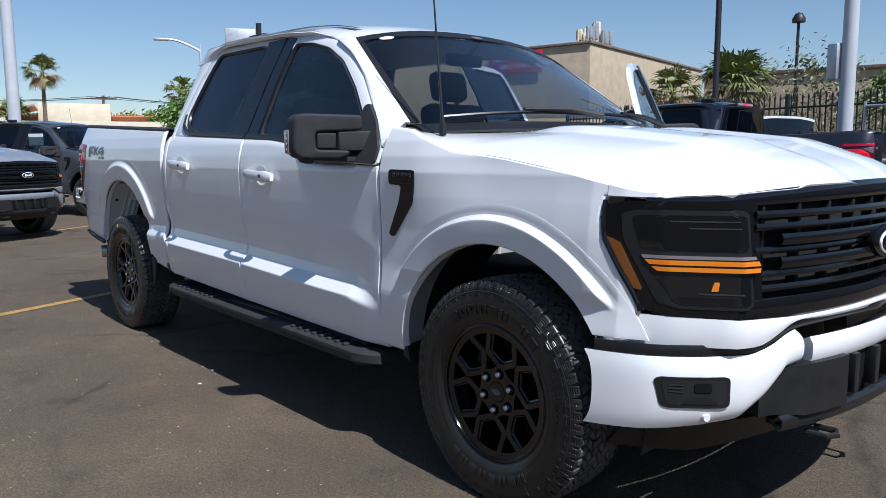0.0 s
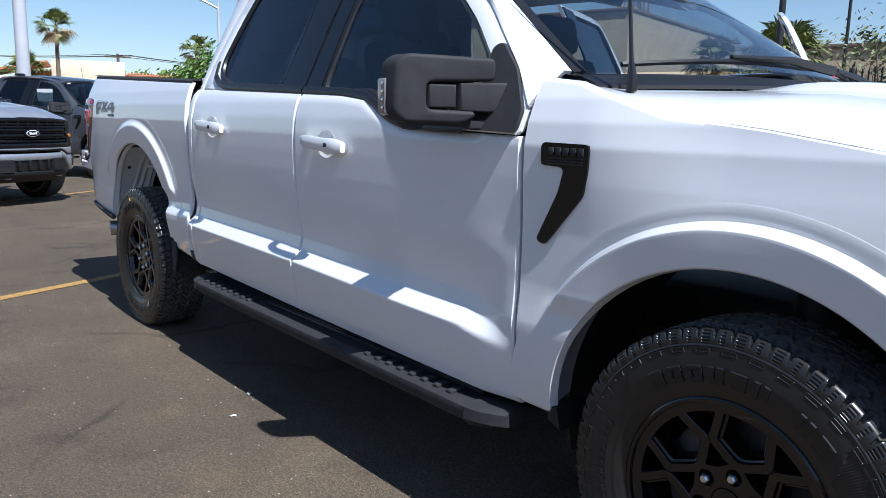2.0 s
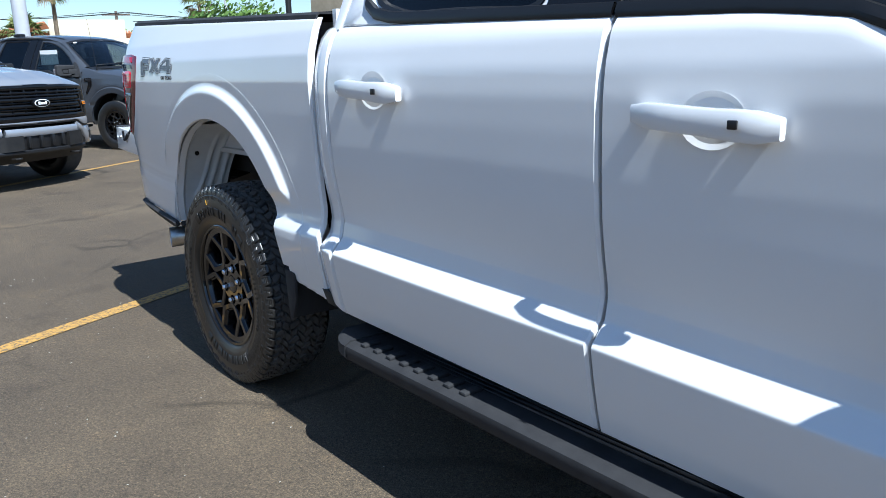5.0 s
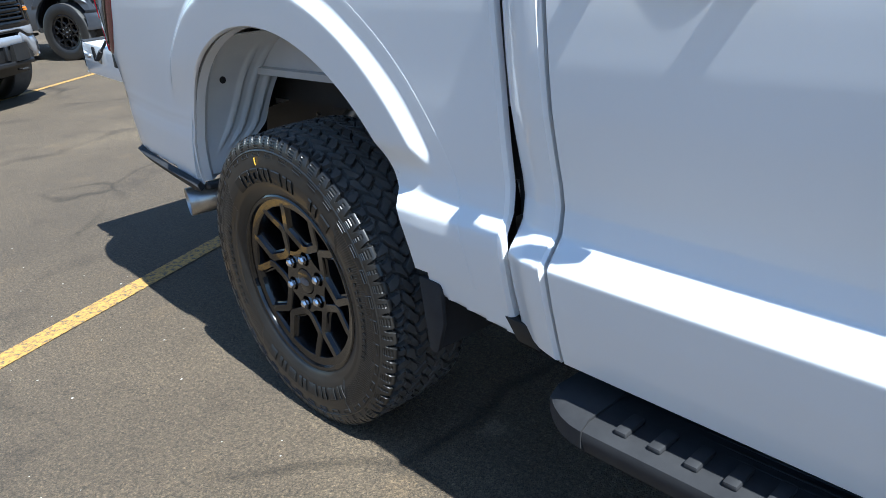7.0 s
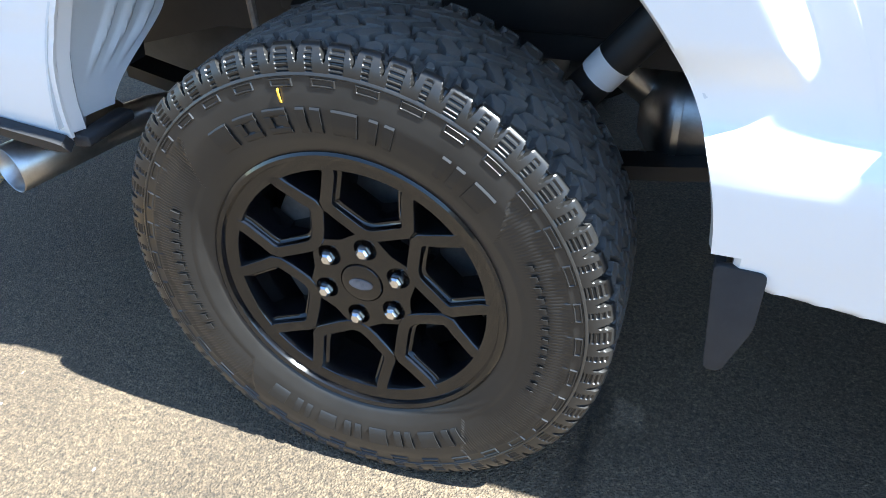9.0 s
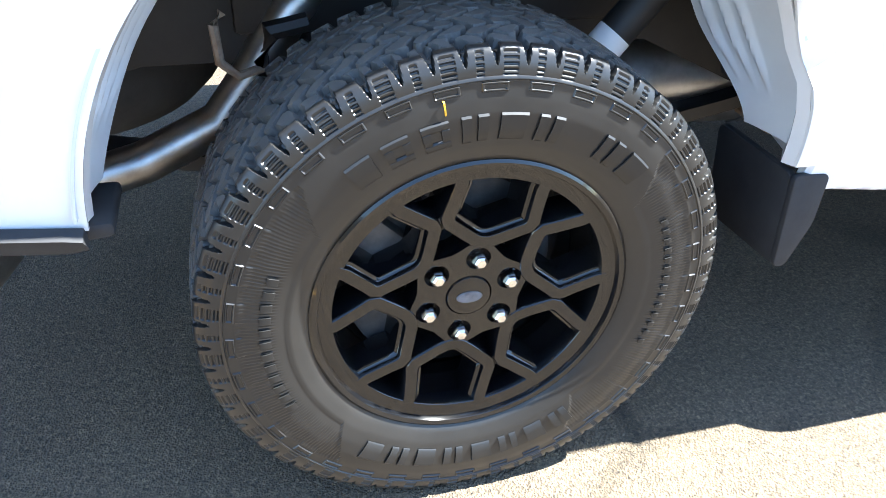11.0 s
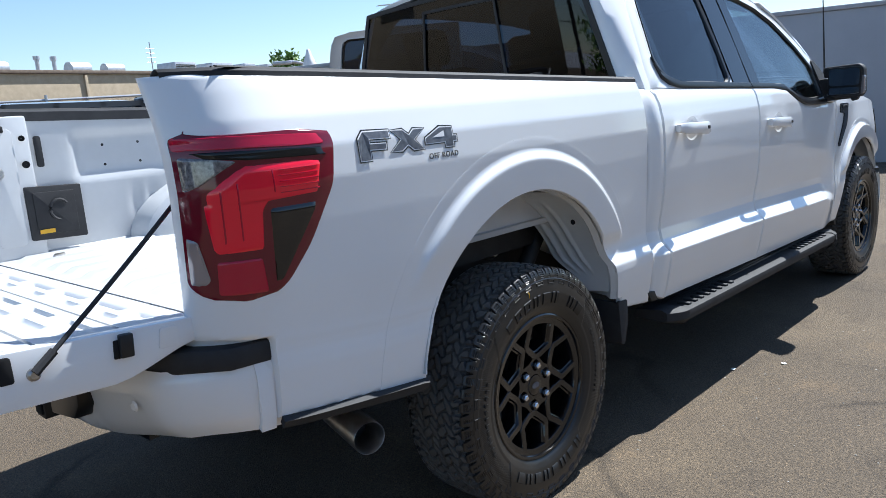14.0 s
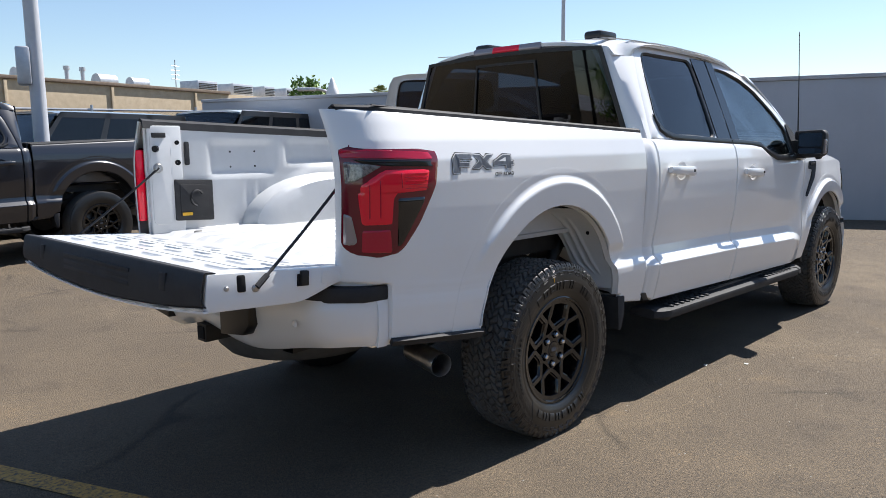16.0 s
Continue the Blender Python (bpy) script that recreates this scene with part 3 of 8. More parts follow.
def wheel_meshes():
    """Tyre, lettering, rim, spokes, cap, brake: each as mesh data about the axle, outer side at -y."""
    out = [("tyre", tyre_mesh(1500, 118), "black all-terrain tyre with chunky tread")]

    def keep(name, bm, material, label=""):
        o = part(name, bm, material)
        me = o.data
        bpy.data.objects.remove(o)
        out.append((name, me, label))
        return me

    bm = bmesh.new()
    lathe(bm, [(0.238, -0.104), (0.246, -0.110), (0.2475, -0.116), (0.243, -0.1185), (0.236, -0.1165), (0.2335, -0.1105), (0.2330, -0.1085), (0.2130, -0.1045), (0.2115, -0.1025), (0.2105, -0.070), (0.2045, -0.02), (0.204, 0.09), (0.235, 0.100), (0.238, 0.09)], 96)
    keep("rim", bm, WHEEL_BLACK, "gloss black alloy rim")
    # hub plate with a sunk seat for each nut
    bm = bmesh.new()
    edges = []
    outer = []
    for k in range(36):
        a = radians(10 * k + 20)
        outer.append((0.0905 + 0.0075 * math.cos(6 * (a - radians(20))), a))
    loops = [([(r * math.cos(a), r * math.sin(a)) for r, a in outer], 0.0), ([(0.037 * math.cos(a), 0.037 * math.sin(a)) for a in np.linspace(0, 2 * math.pi, 36, endpoint=False)], 0.0)]
    for k in range(6):
        a = radians(60 * k + 20)
        cx, cz = 0.0679 * math.cos(a), 0.0679 * math.sin(a)
        loops.append(([(cx + 0.0195 * math.cos(q), cz + 0.0195 * math.sin(q)) for q in np.linspace(0, 2 * math.pi, 20, endpoint=False)], 1.0))
    rims = []
    for pts, _ in loops:
        vs = [bm.verts.new((x, -0.0865, z)) for x, z in pts]
        rims.append(vs)
        edges += [bm.edges.new((vs[i], vs[(i + 1) % len(vs)])) for i in range(len(vs))]
    bmesh.ops.triangle_fill(bm, edges=edges, use_beauty=True)
    for vs, (pts, sink) in zip(rims, loops):
        n = len(vs)
        lower = [bm.verts.new((v.co.x * (1.03 if vs is rims[0] else 1), -0.045 if not sink else -0.068, v.co.z * (1.03 if vs is rims[0] else 1))) for v in vs]
        for i in range(n):
            bm.faces.new((vs[i], vs[(i + 1) % n], lower[(i + 1) % n], lower[i]))
        if sink:
            bm.faces.new(lower)
    keep("hub_plate", bm, WHEEL_BLACK)
    # six forked spokes: a flat face, a stepped shoulder and steep walls
    for k in range(6):
        bm = bmesh.new()
        a = radians(60 * k + 20)

        def pt(r, da):
            return (r * math.cos(a + radians(da)), r * math.sin(a + radians(da)))
        half = [(0.224, 16.6), (0.205, 17.4), (0.168, 22.6), (0.155, 25.4), (0.144, 25.6), (0.112, 14.5), (0.101, 7.5), (0.098, 3.0)]
        spine = [(r, -d) for r, d in half] + [(r, d) for r, d in half[::-1]]
        pts = [Vector(pt(r, d)) for r, d in spine]
        rows = []
        for i, p in enumerate(pts):
            d0 = (p - pts[max(i - 1, 0)]) if i else (pts[1] - p)
            d1 = (pts[min(i + 1, len(pts) - 1)] - p) if i < len(pts) - 1 else d0
            d0, d1 = d0.normalized(), d1.normalized()
            d = (d0 + d1).normalized()
            mitre = 1 / max(0.6, d.dot(d1))
            nrm = Vector((-d.y, d.x))
            yy = np.interp(spine[i][0], (0.104, 0.152, 0.222), (-0.0880, -0.0960, -0.1065))
            row = []
            for off, dy in ((-0.0235, 0.060), (-0.0185, 0.0130), (-0.0172, 0.0105), (-0.0125, 0.0090), (-0.0112, 0.0072), (-0.0102, 0.0010), (-0.0092, 0.0), (0.0092, 0.0), (0.0104, 0.0012), (0.0122, 0.005), (0.0145, 0.060)):
                q = p + nrm * off * mitre
                row.append((q.x, yy + dy, q.y))
            rows.append(row)
        sheet(bm, rows)
        keep("spoke", bm, WHEEL_BLACK)
        # link between two forks
        bm = bmesh.new()
        prism(bm, [pt(0.139, 25.0), pt(0.158, 25.5), pt(0.158, 34.5), pt(0.139, 35.0)], -0.0925, -0.05, bevel=0.0015)
        keep("spoke_joint", bm, WHEEL_BLACK)
    bm = bmesh.new()
    lathe(bm, [(0.0005, -0.0905), (0.026, -0.0900), (0.034, -0.0885), (0.0362, -0.0850), (0.0364, -0.06)], 36)
    keep("centre_cap", bm, WHEEL_BLACK)
    bm = bmesh.new()
    for rr in (0.0205, 0.0165):
        prism(bm, [(rr * math.cos(q), rr * 0.5 * math.sin(q)) for q in np.linspace(0, 2 * math.pi, 28, endpoint=False)], -0.0918 - (0.0005 if rr < 0.018 else 0), -0.0895)
    keep("cap_emblem", bm, DECAL, "grey oval emblem on the hub cap")
    bm = bmesh.new()
    lathe(bm, [(0.06, 0.0), (0.165, 0.0), (0.168, 0.012), (0.165, 0.026), (0.06, 0.026), (0.06, 0.0)], 48)
    lathe(bm, [(0.0, -0.02), (0.085, -0.02), (0.088, 0.03)], 36)
    keep("brake_disc", bm, SHADED_IRON, "steel brake disc")
    bm = bmesh.new()
    prism(bm, [(0.12 * math.cos(q), 0.12 * math.sin(q)) for q in np.linspace(2.4, 3.9, 9)] + [(0.185 * math.cos(q), 0.185 * math.sin(q)) for q in np.linspace(3.9, 2.4, 9)], -0.03, 0.06, bevel=0.006)
    keep("brake_caliper", bm, SHADED_IRON)
    bm = bmesh.new()
    lathe(bm, [(0.203, 0.0), (0.203, 0.098)], 48)
    lathe(bm, [(0.0, 0.05), (0.203, 0.05)], 48)
    keep("wheel_inner", bm, CHASSIS)
    return out


def mark_mesh(r0, r1, wd, lift=1.0, shape=0):
    """One raised block of the sidewall's lettering, at angle 0: whole, open in the middle, or split in two."""
    bm = bmesh.new()
    h, w = r1 - r0, radians(wd)
    pieces = [[(r0, r1, -w / 2, w / 2)],
              [(r0, r0 + h * 0.26, -w / 2, w / 2), (r1 - h * 0.26, r1, -w / 2, w / 2), (r0 + h * 0.24, r1 - h * 0.24, -w / 2, -w / 5), (r0 + h * 0.24, r1 - h * 0.24, w / 5, w / 2)],
              [(r0, r1, -w / 2, -w / 9), (r0, r1, w / 7, w / 2)]][shape]
    for ra, rb, a0, a1 in pieces:
        cols = []
        for a in np.linspace(a0, a1, 4):
            col = []
            for r, up in ((ra, 0), (ra + 0.0015, 0.0016), ((ra + rb) / 2, 0.0022), (rb - 0.0015, 0.0018), (rb, 0)):
                col.append((r * math.cos(a), -(np.interp(r, (0.275, 0.300, 0.322, 0.34), (0.129, 0.1345, 0.136, 0.1345)) + up * lift - 0.0004), r * math.sin(a)))
            cols.append(col)
        sheet(bm, cols, 0.002)
    o = part("mark", bm, MARKRUBBER)
    me = o.data
    bpy.data.objects.remove(o)
    return me


def nut_mesh():
    bm = bmesh.new()
    prof = [(0.0005, -0.034), (0.0075, -0.0335), (0.0105, -0.031), (0.0122, -0.027), (0.0122, 0.0)]
    rings = [[bm.verts.new((r * math.cos(a), h, r * math.sin(a))) for a in [math.pi / 3 * k for k in range(6)]] for r, h in prof]
    for A, B in zip(rings, rings[1:]):
        for k in range(6):
            bm.faces.new((A[k], A[(k + 1) % 6], B[(k + 1) % 6], B[k]))
    lathe(bm, [(0.0122, -0.010), (0.0150, -0.007), (0.0155, 0.0)], 18)
    o = part("wheel_nut", bm, CHROME)
    me = o.data
    bpy.data.objects.remove(o)
    return me


WHEEL_PARTS = wheel_meshes()
PLAIN_TYRE = tyre_mesh(96, 10)
NUT = nut_mesh()
CHALK = mark_mesh(0.331, 0.348, 0.4)
CHALK.materials[0] = YELLOW
CHALK.transform(pose(0, 0, 0, 0, -101, 0))
MARKS = [("brand_mark", mark_mesh(0.286, 0.322, 6.6), 123, -38, 3), ("brand_mark", mark_mesh(0.286, 0.322, 6.6, 1.0, 1), 113.5, -9.5, 2), ("brand_mark", mark_mesh(0.286, 0.322, 6.4, 1.0, 2), 94.5, -19, 3)]
MARKS += [("brand_mark", mark_mesh(0.288, 0.320, 6.2), 237, 18.8, 4), ("brand_mark", mark_mesh(0.288, 0.320, 6.2, 1.0, 2), 246.4, 18.8, 4)]
MARKS += [("size_mark", mark_mesh(0.303, 0.313, 1.5, 0.3), 24, -3.4, 14), ("size_mark", mark_mesh(0.302, 0.317, 2.0, 0.3), 160, 4.0, 12)]


def handle(parent, x0, x1, z0, z1, material, side):
    """Door pull with its cup, rising to the rear."""
    w = side_w((x0 + x1) / 2, z0)
    ob = None
    bm = bmesh.new()
    rows = []
    for t in np.linspace(0, 1, 9):
        x, z = x0 + (x1 - x0) * t, z0 + (z1 - z0) * t
        end = 1 - 0.35 * (abs(2 * t - 1) ** 6)
        h = (0.024 + 0.004 * sstep((t - 0.55) / 0.3)) * end
        lift = 0.032 - 0.014 * (abs(2 * t - 1) ** 4)
        row = []
        for a in np.linspace(0, 2 * math.pi, 11)[:-1]:
            c, s = math.cos(a), math.sin(a)
            row.append((x, side * (w + lift + 0.010 * np.sign(c) * abs(c) ** 0.4), z + h * np.sign(s) * abs(s) ** 0.4))
        row.append(row[0])
        rows.append(row)
    V = sheet(bm, rows)
    bmesh.ops.remove_doubles(bm, verts=bm.verts, dist=0.0001)
    bmesh.ops.holes_fill(bm, edges=bm.edges)
    ob = part("handle", bm, material, parent)
    for x in (x0 + 0.02, x1 - 0.035):
        bm = bmesh.new()
        t = (x - x0) / (x1 - x0)
        box(bm, x - 0.018, x + 0.018, side * (w - 0.006), side * (w + 0.030), z0 + (z1 - z0) * t - 0.014, z0 + (z1 - z0) * t + 0.014, 0.004)
        part("handle_mount", bm, material, ob)
    bm = bmesh.new()
    xc, zc = x0 + 0.53 * (x1 - x0), z0 + 0.53 * (z1 - z0)
    rows = []
    for i, t in enumerate(np.linspace(0, 1, 7)):
        rr = t
        rows.append([(xc + 0.062 * rr * math.cos(a), side * (w + 0.0035 - 0.010 * (1 - t * t)), zc + 0.050 * rr * math.sin(a)) for a in np.linspace(0, 2 * math.pi, 25)])
    sheet(bm, rows)
    part("handle_cup", bm, material, ob)
    bm = bmesh.new()
    box(bm, x1 - 0.075, x1 - 0.058, side * (w + 0.047), side * (w + 0.0525), z1 - 0.001, z1 + 0.014, 0.002)
    part("touch_pad", bm, TRIM, ob)


def mirror_unit(parent, side, material=PLASTIC):
    """Telescoping tow mirror: head, turn lamp, two arms, sail plate."""
    head = new("wing_mirror")
    head.parent = parent
    head["label"] = "black telescoping tow mirror"

    def y(v):
        return side * v
    # the head is swept back: its front and back faces lie at these x, by distance from the centre line
    def sweep(bm, d):
        for v in bm.verts:
            a = abs(v.co.y)
            back, front = 2.845 - 0.43 * (a - 0.957), 2.955 - 0.60 * (a - 0.957)
            v.co.x = back + (front - back) * v.co.x / d

    def swept(name, pts, u0, u1, m, bevel, label="", seg=3):
        bm = bmesh.new()
        d = 0.09
        prism(bm, [(y(a), b) for a, b in pts], u0 * d, u1 * d, "x")
        if bevel:
            bmesh.ops.recalc_face_normals(bm, faces=bm.faces)
            es = [e for e in bm.edges if abs(e.verts[0].co.x - e.verts[1].co.x) < 1e-6]
            bmesh.ops.bevel(bm, geom=es, offset=bevel, segments=seg, affect="EDGES", profile=0.5)
        sweep(bm, d)
        return part(name, bm, m, head, label)
    # housing seen from ahead: a C round the slot that takes the arms
    swept("mirror_housing", rounded([(0.955, 1.398), (1.165, 1.404), (1.192, 1.382), (1.196, 1.250), (1.172, 1.222), (1.03, 1.220), (1.000, 1.240), (1.004, 1.255), (1.118, 1.258), (1.118, 1.330), (0.955, 1.336)], 0.016, 4), 0.0, 1.0, material, 0.011, "", 4)
    swept("glass_frame", rounded([(0.985, 1.232), (1.18, 1.232), (1.182, 1.388), (0.985, 1.392)], 0.02), -0.06, 0.5, TRIM, 0.003)
    swept("mirror_glass", rounded([(0.995, 1.290), (1.172, 1.288), (1.172, 1.380), (0.995, 1.384)], 0.018), -0.12, -0.06, MIRROR, 0)
    swept("lower_mirror_glass", rounded([(0.995, 1.240), (1.172, 1.240), (1.172, 1.276), (0.995, 1.280)], 0.014), -0.12, -0.06, MIRROR, 0)
    lens = swept("turn_lens", rounded([(1.178, 1.236), (1.197, 1.244), (1.199, 1.336), (1.186, 1.342)], 0.005), -0.05, 0.40, CLEAR, 0.002, "clear turn lamp lens")
    for k in range(4):
        bm = bmesh.new()
        box(bm, 2.757, 2.768, y(1.1985), y(1.2005), 1.254 + 0.022 * k, 1.263 + 0.022 * k, 0.0004)
        part("lens_chip", bm, CHROME, lens)
    swept("arm", [(1.046, 1.262), (1.112, 1.262), (1.112, 1.325), (1.046, 1.325)], 0.1, 0.93, material, 0.006)
    swept("arm_sleeve", [(0.925, 1.262), (0.96, 1.252), (1.038, 1.254), (1.038, 1.330), (0.925, 1.334)], 0.1, 0.95, material, 0.006)
    swept("lower_brace", [(0.93, 1.205), (1.11, 1.214), (1.11, 1.228), (0.93, 1.235)], 0.2, 0.75, material, 0.003)
    swept("puddle_lamp", rounded([(1.105, 1.228), (1.165, 1.228), (1.150, 1.205), (1.125, 1.200)], 0.006), 0.2, 0.75, material, 0.003)
    bm = bmesh.new()
    pts = rounded([(2.845, 1.206), (3.045, 1.200), (3.050, 1.262), (2.985, 1.372), (2.895, 1.452), (2.862, 1.440), (2.862, 1.24)], 0.016)
    band(bm, pts, side, 0.010, 0.05)
    part("sail_plate", bm, material, head)
    return head


def lamp_skin(name, outline, material, parent, side, off, thick=0.006, w=side_w, n=26, bulge=0.0, label=""):
    """Lens piece that follows the body's side: outline in x, z."""
    pts = np.array(outline, float)
    z0, z1 = pts[:, 1].min(), pts[:, 1].max()
    rows = []
    poly = np.vstack([pts, pts[:1]])
    for z in np.linspace(z0 + 1e-4, z1 - 1e-4, n):
        xs = []
        for (xa, za), (xb, zb) in zip(poly[:-1], poly[1:]):
            if (za - z) * (zb - z) < 0:
                xs.append(xa + (xb - xa) * (z - za) / (zb - za))
        a, b = min(xs), max(xs)
        v = (z - z0) / (z1 - z0)
        row = []
        for t in np.linspace(0, 1, 14):
            x = a + (b - a) * t
            edge = min(1, 12 * t, 12 * (1 - t), 12 * v, 12 * (1 - v))
            row.append((x, side * (w(max(x, -1.129), z) + off * (0.2 + 0.8 * edge ** 0.5) + bulge * 4 * t * (1 - t)), z))
        rows.append(row)
    if side < 0:
        rows = rows[::-1]
    bm = bmesh.new()
    sheet(bm, rows, thick)
    return part(name, bm, material, parent, label)


def tail_lamp(parent, side):
    lamp = lamp_skin("tail_lamp", rounded([(-1.122, 0.985), (-1.098, 0.955), (-1.046, 0.942), (-0.976, 0.944), (-0.933, 0.968), (-0.862, 1.053), (-0.784, 1.185), (-0.765, 1.285), (-0.775, 1.318), (-1.120, 1.332)], 0.022), MAROON, parent, side, 0.007, label="red and smoked tail lamp", n=40)
    lamp_skin("brake_lens", rounded([(-1.096, 1.195), (-1.05, 1.232), (-1.01, 1.255), (-0.806, 1.248), (-0.824, 1.168), (-0.955, 1.172), (-0.976, 1.150), (-0.983, 1.053), (-1.085, 1.057)], 0.012), RED, lamp, side, 0.0105, 0.004, label="bright red brake lens", n=40)
    lamp_skin("top_bar", rounded([(-1.118, 1.293), (-0.802, 1.281), (-0.785, 1.290), (-0.800, 1.309), (-1.118, 1.322)], 0.006), DEEPRED, lamp, side, 0.0105, 0.004)
    lamp_skin("dark_strip", rounded([(-1.095, 1.272), (-1.01, 1.262), (-0.792, 1.256), (-0.790, 1.276), (-1.10, 1.288)], 0.004), BLACK_GLOSS, lamp, side, 0.0090, 0.003)
    lamp_skin("clear_lens", rounded([(-1.114, 1.202), (-1.092, 1.214), (-1.045, 1.246), (-1.015, 1.262), (-1.114, 1.280)], 0.006), SMOKECLEAR, lamp, side, 0.0103, 0.004)
    lamp_skin("smoked_lens", rounded([(-0.970, 1.150), (-0.834, 1.154), (-0.842, 1.132), (-0.955, 0.974), (-0.966, 0.976)], 0.006), SMOKE, lamp, side, 0.0106, 0.004, n=40)
    lamp_skin("lower_lens", rounded([(-1.083, 1.043), (-0.988, 1.041), (-0.980, 0.956), (-1.085, 0.962)], 0.010), DEEPRED, lamp, side, 0.0103, 0.004)
    lamp_skin("reverse_lens", rounded([(-1.118, 1.10), (-1.104, 1.09), (-1.090, 1.0), (-1.10, 0.985), (-1.118, 0.99)], 0.005), CLEAR, lamp, side, 0.0103, 0.004)
    for z in (1.180, 1.193, 1.206, 1.219, 1.232):
        lamp_skin("lens_rib", [(-0.945, z), (-0.945, z + 0.0035), (-0.822, z + 0.0035), (-0.822, z)], DEEPRED, lamp, side, 0.0116, 0.003, n=4)
    for x, z0, z1 in ((-0.950, 1.176, 1.245), (-1.030, 1.062, 1.235), (-1.062, 1.062, 1.215)):
        lamp_skin("lens_edge", [(x - 0.0015, z0), (x + 0.0015, z0), (x + 0.0015, z1), (x - 0.0015, z1)], DEEPRED, lamp, side, 0.0114, 0.003, n=8)
    bm = bmesh.new()
    box(bm, -1.116, -1.075, side * 0.790, side * 0.822, 0.972, 1.326, 0.008)
    part("rear_edge_lens", bm, RED, lamp)
    return lamp


def front_x(y):
    """Plan curve of the truck's nose."""
    a = abs(y)
    return 4.60 - 0.12 * (a / 0.7) ** 2.2 - (max(0, a - 0.72) * 1.0 if a > 0.72 else 0) - (max(0, a - 0.84) * 1.0 if a > 0.84 else 0)


def bump_x(y):
    """Plan curve of the front bumper, fuller at its corners."""
    return float(np.interp(abs(y), (0, 0.5, 0.579, 0.70, 0.785, 0.85, 0.897, 0.93, 0.954), (4.625, 4.56, 4.535, 4.475, 4.415, 4.350, 4.285, 4.205, 4.120)))


def nose_band(name, z0, z1, ys, material, parent, dx=0.0, thick=0.03, roll=0.008, label="", nz=5, rake=0.0, plan=front_x):
    """Piece of the nose between two heights (functions of y or numbers), following the plan curve."""
    f0 = z0 if callable(z0) else (lambda y: z0)
    f1 = z1 if callable(z1) else (lambda y: z1)
    P = []
    for y in ys:
        a, b = f0(y), f1(y)
        row = []
        for i, t in enumerate(np.linspace(0, 1, nz)):
            d = roll * (2 * t - 1) ** 4
            z = a + (b - a) * t
            row.append((plan(y) + dx - d - rake * (z - 0.8), y, z))
        P.append(row)
    bm = bmesh.new()
    sheet(bm, P, thick)
    return part(name, bm, material, parent, label)


def nose_lens(name, pts, m, d, parent, s, thick=0.012, rake=0.10, label="", plan=front_x):
    """Piece with an outline in y (outward), z, lying on the nose's corner."""
    bm = bmesh.new()
    p = np.array(pts)
    z0, z1 = p[:, 1].min(), p[:, 1].max()
    poly = np.vstack([p, p[:1]])
    rows = []
    for z in np.linspace(z0 + 1e-4, z1 - 1e-4, 26):
        cr = [ya + (yb - ya) * (z - za) / (zb - za) for (ya, za), (yb, zb) in zip(poly[:-1], poly[1:]) if (za - z) * (zb - z) < 0]
        rows.append([(plan(y) + d - rake * (z - 0.8), s * y, z) for y in np.linspace(min(cr), max(cr), 18)])
    if s < 0:
        rows = rows[::-1]
    sheet(bm, rows[::-1], thick)
    return part(name, bm, m, parent, label)


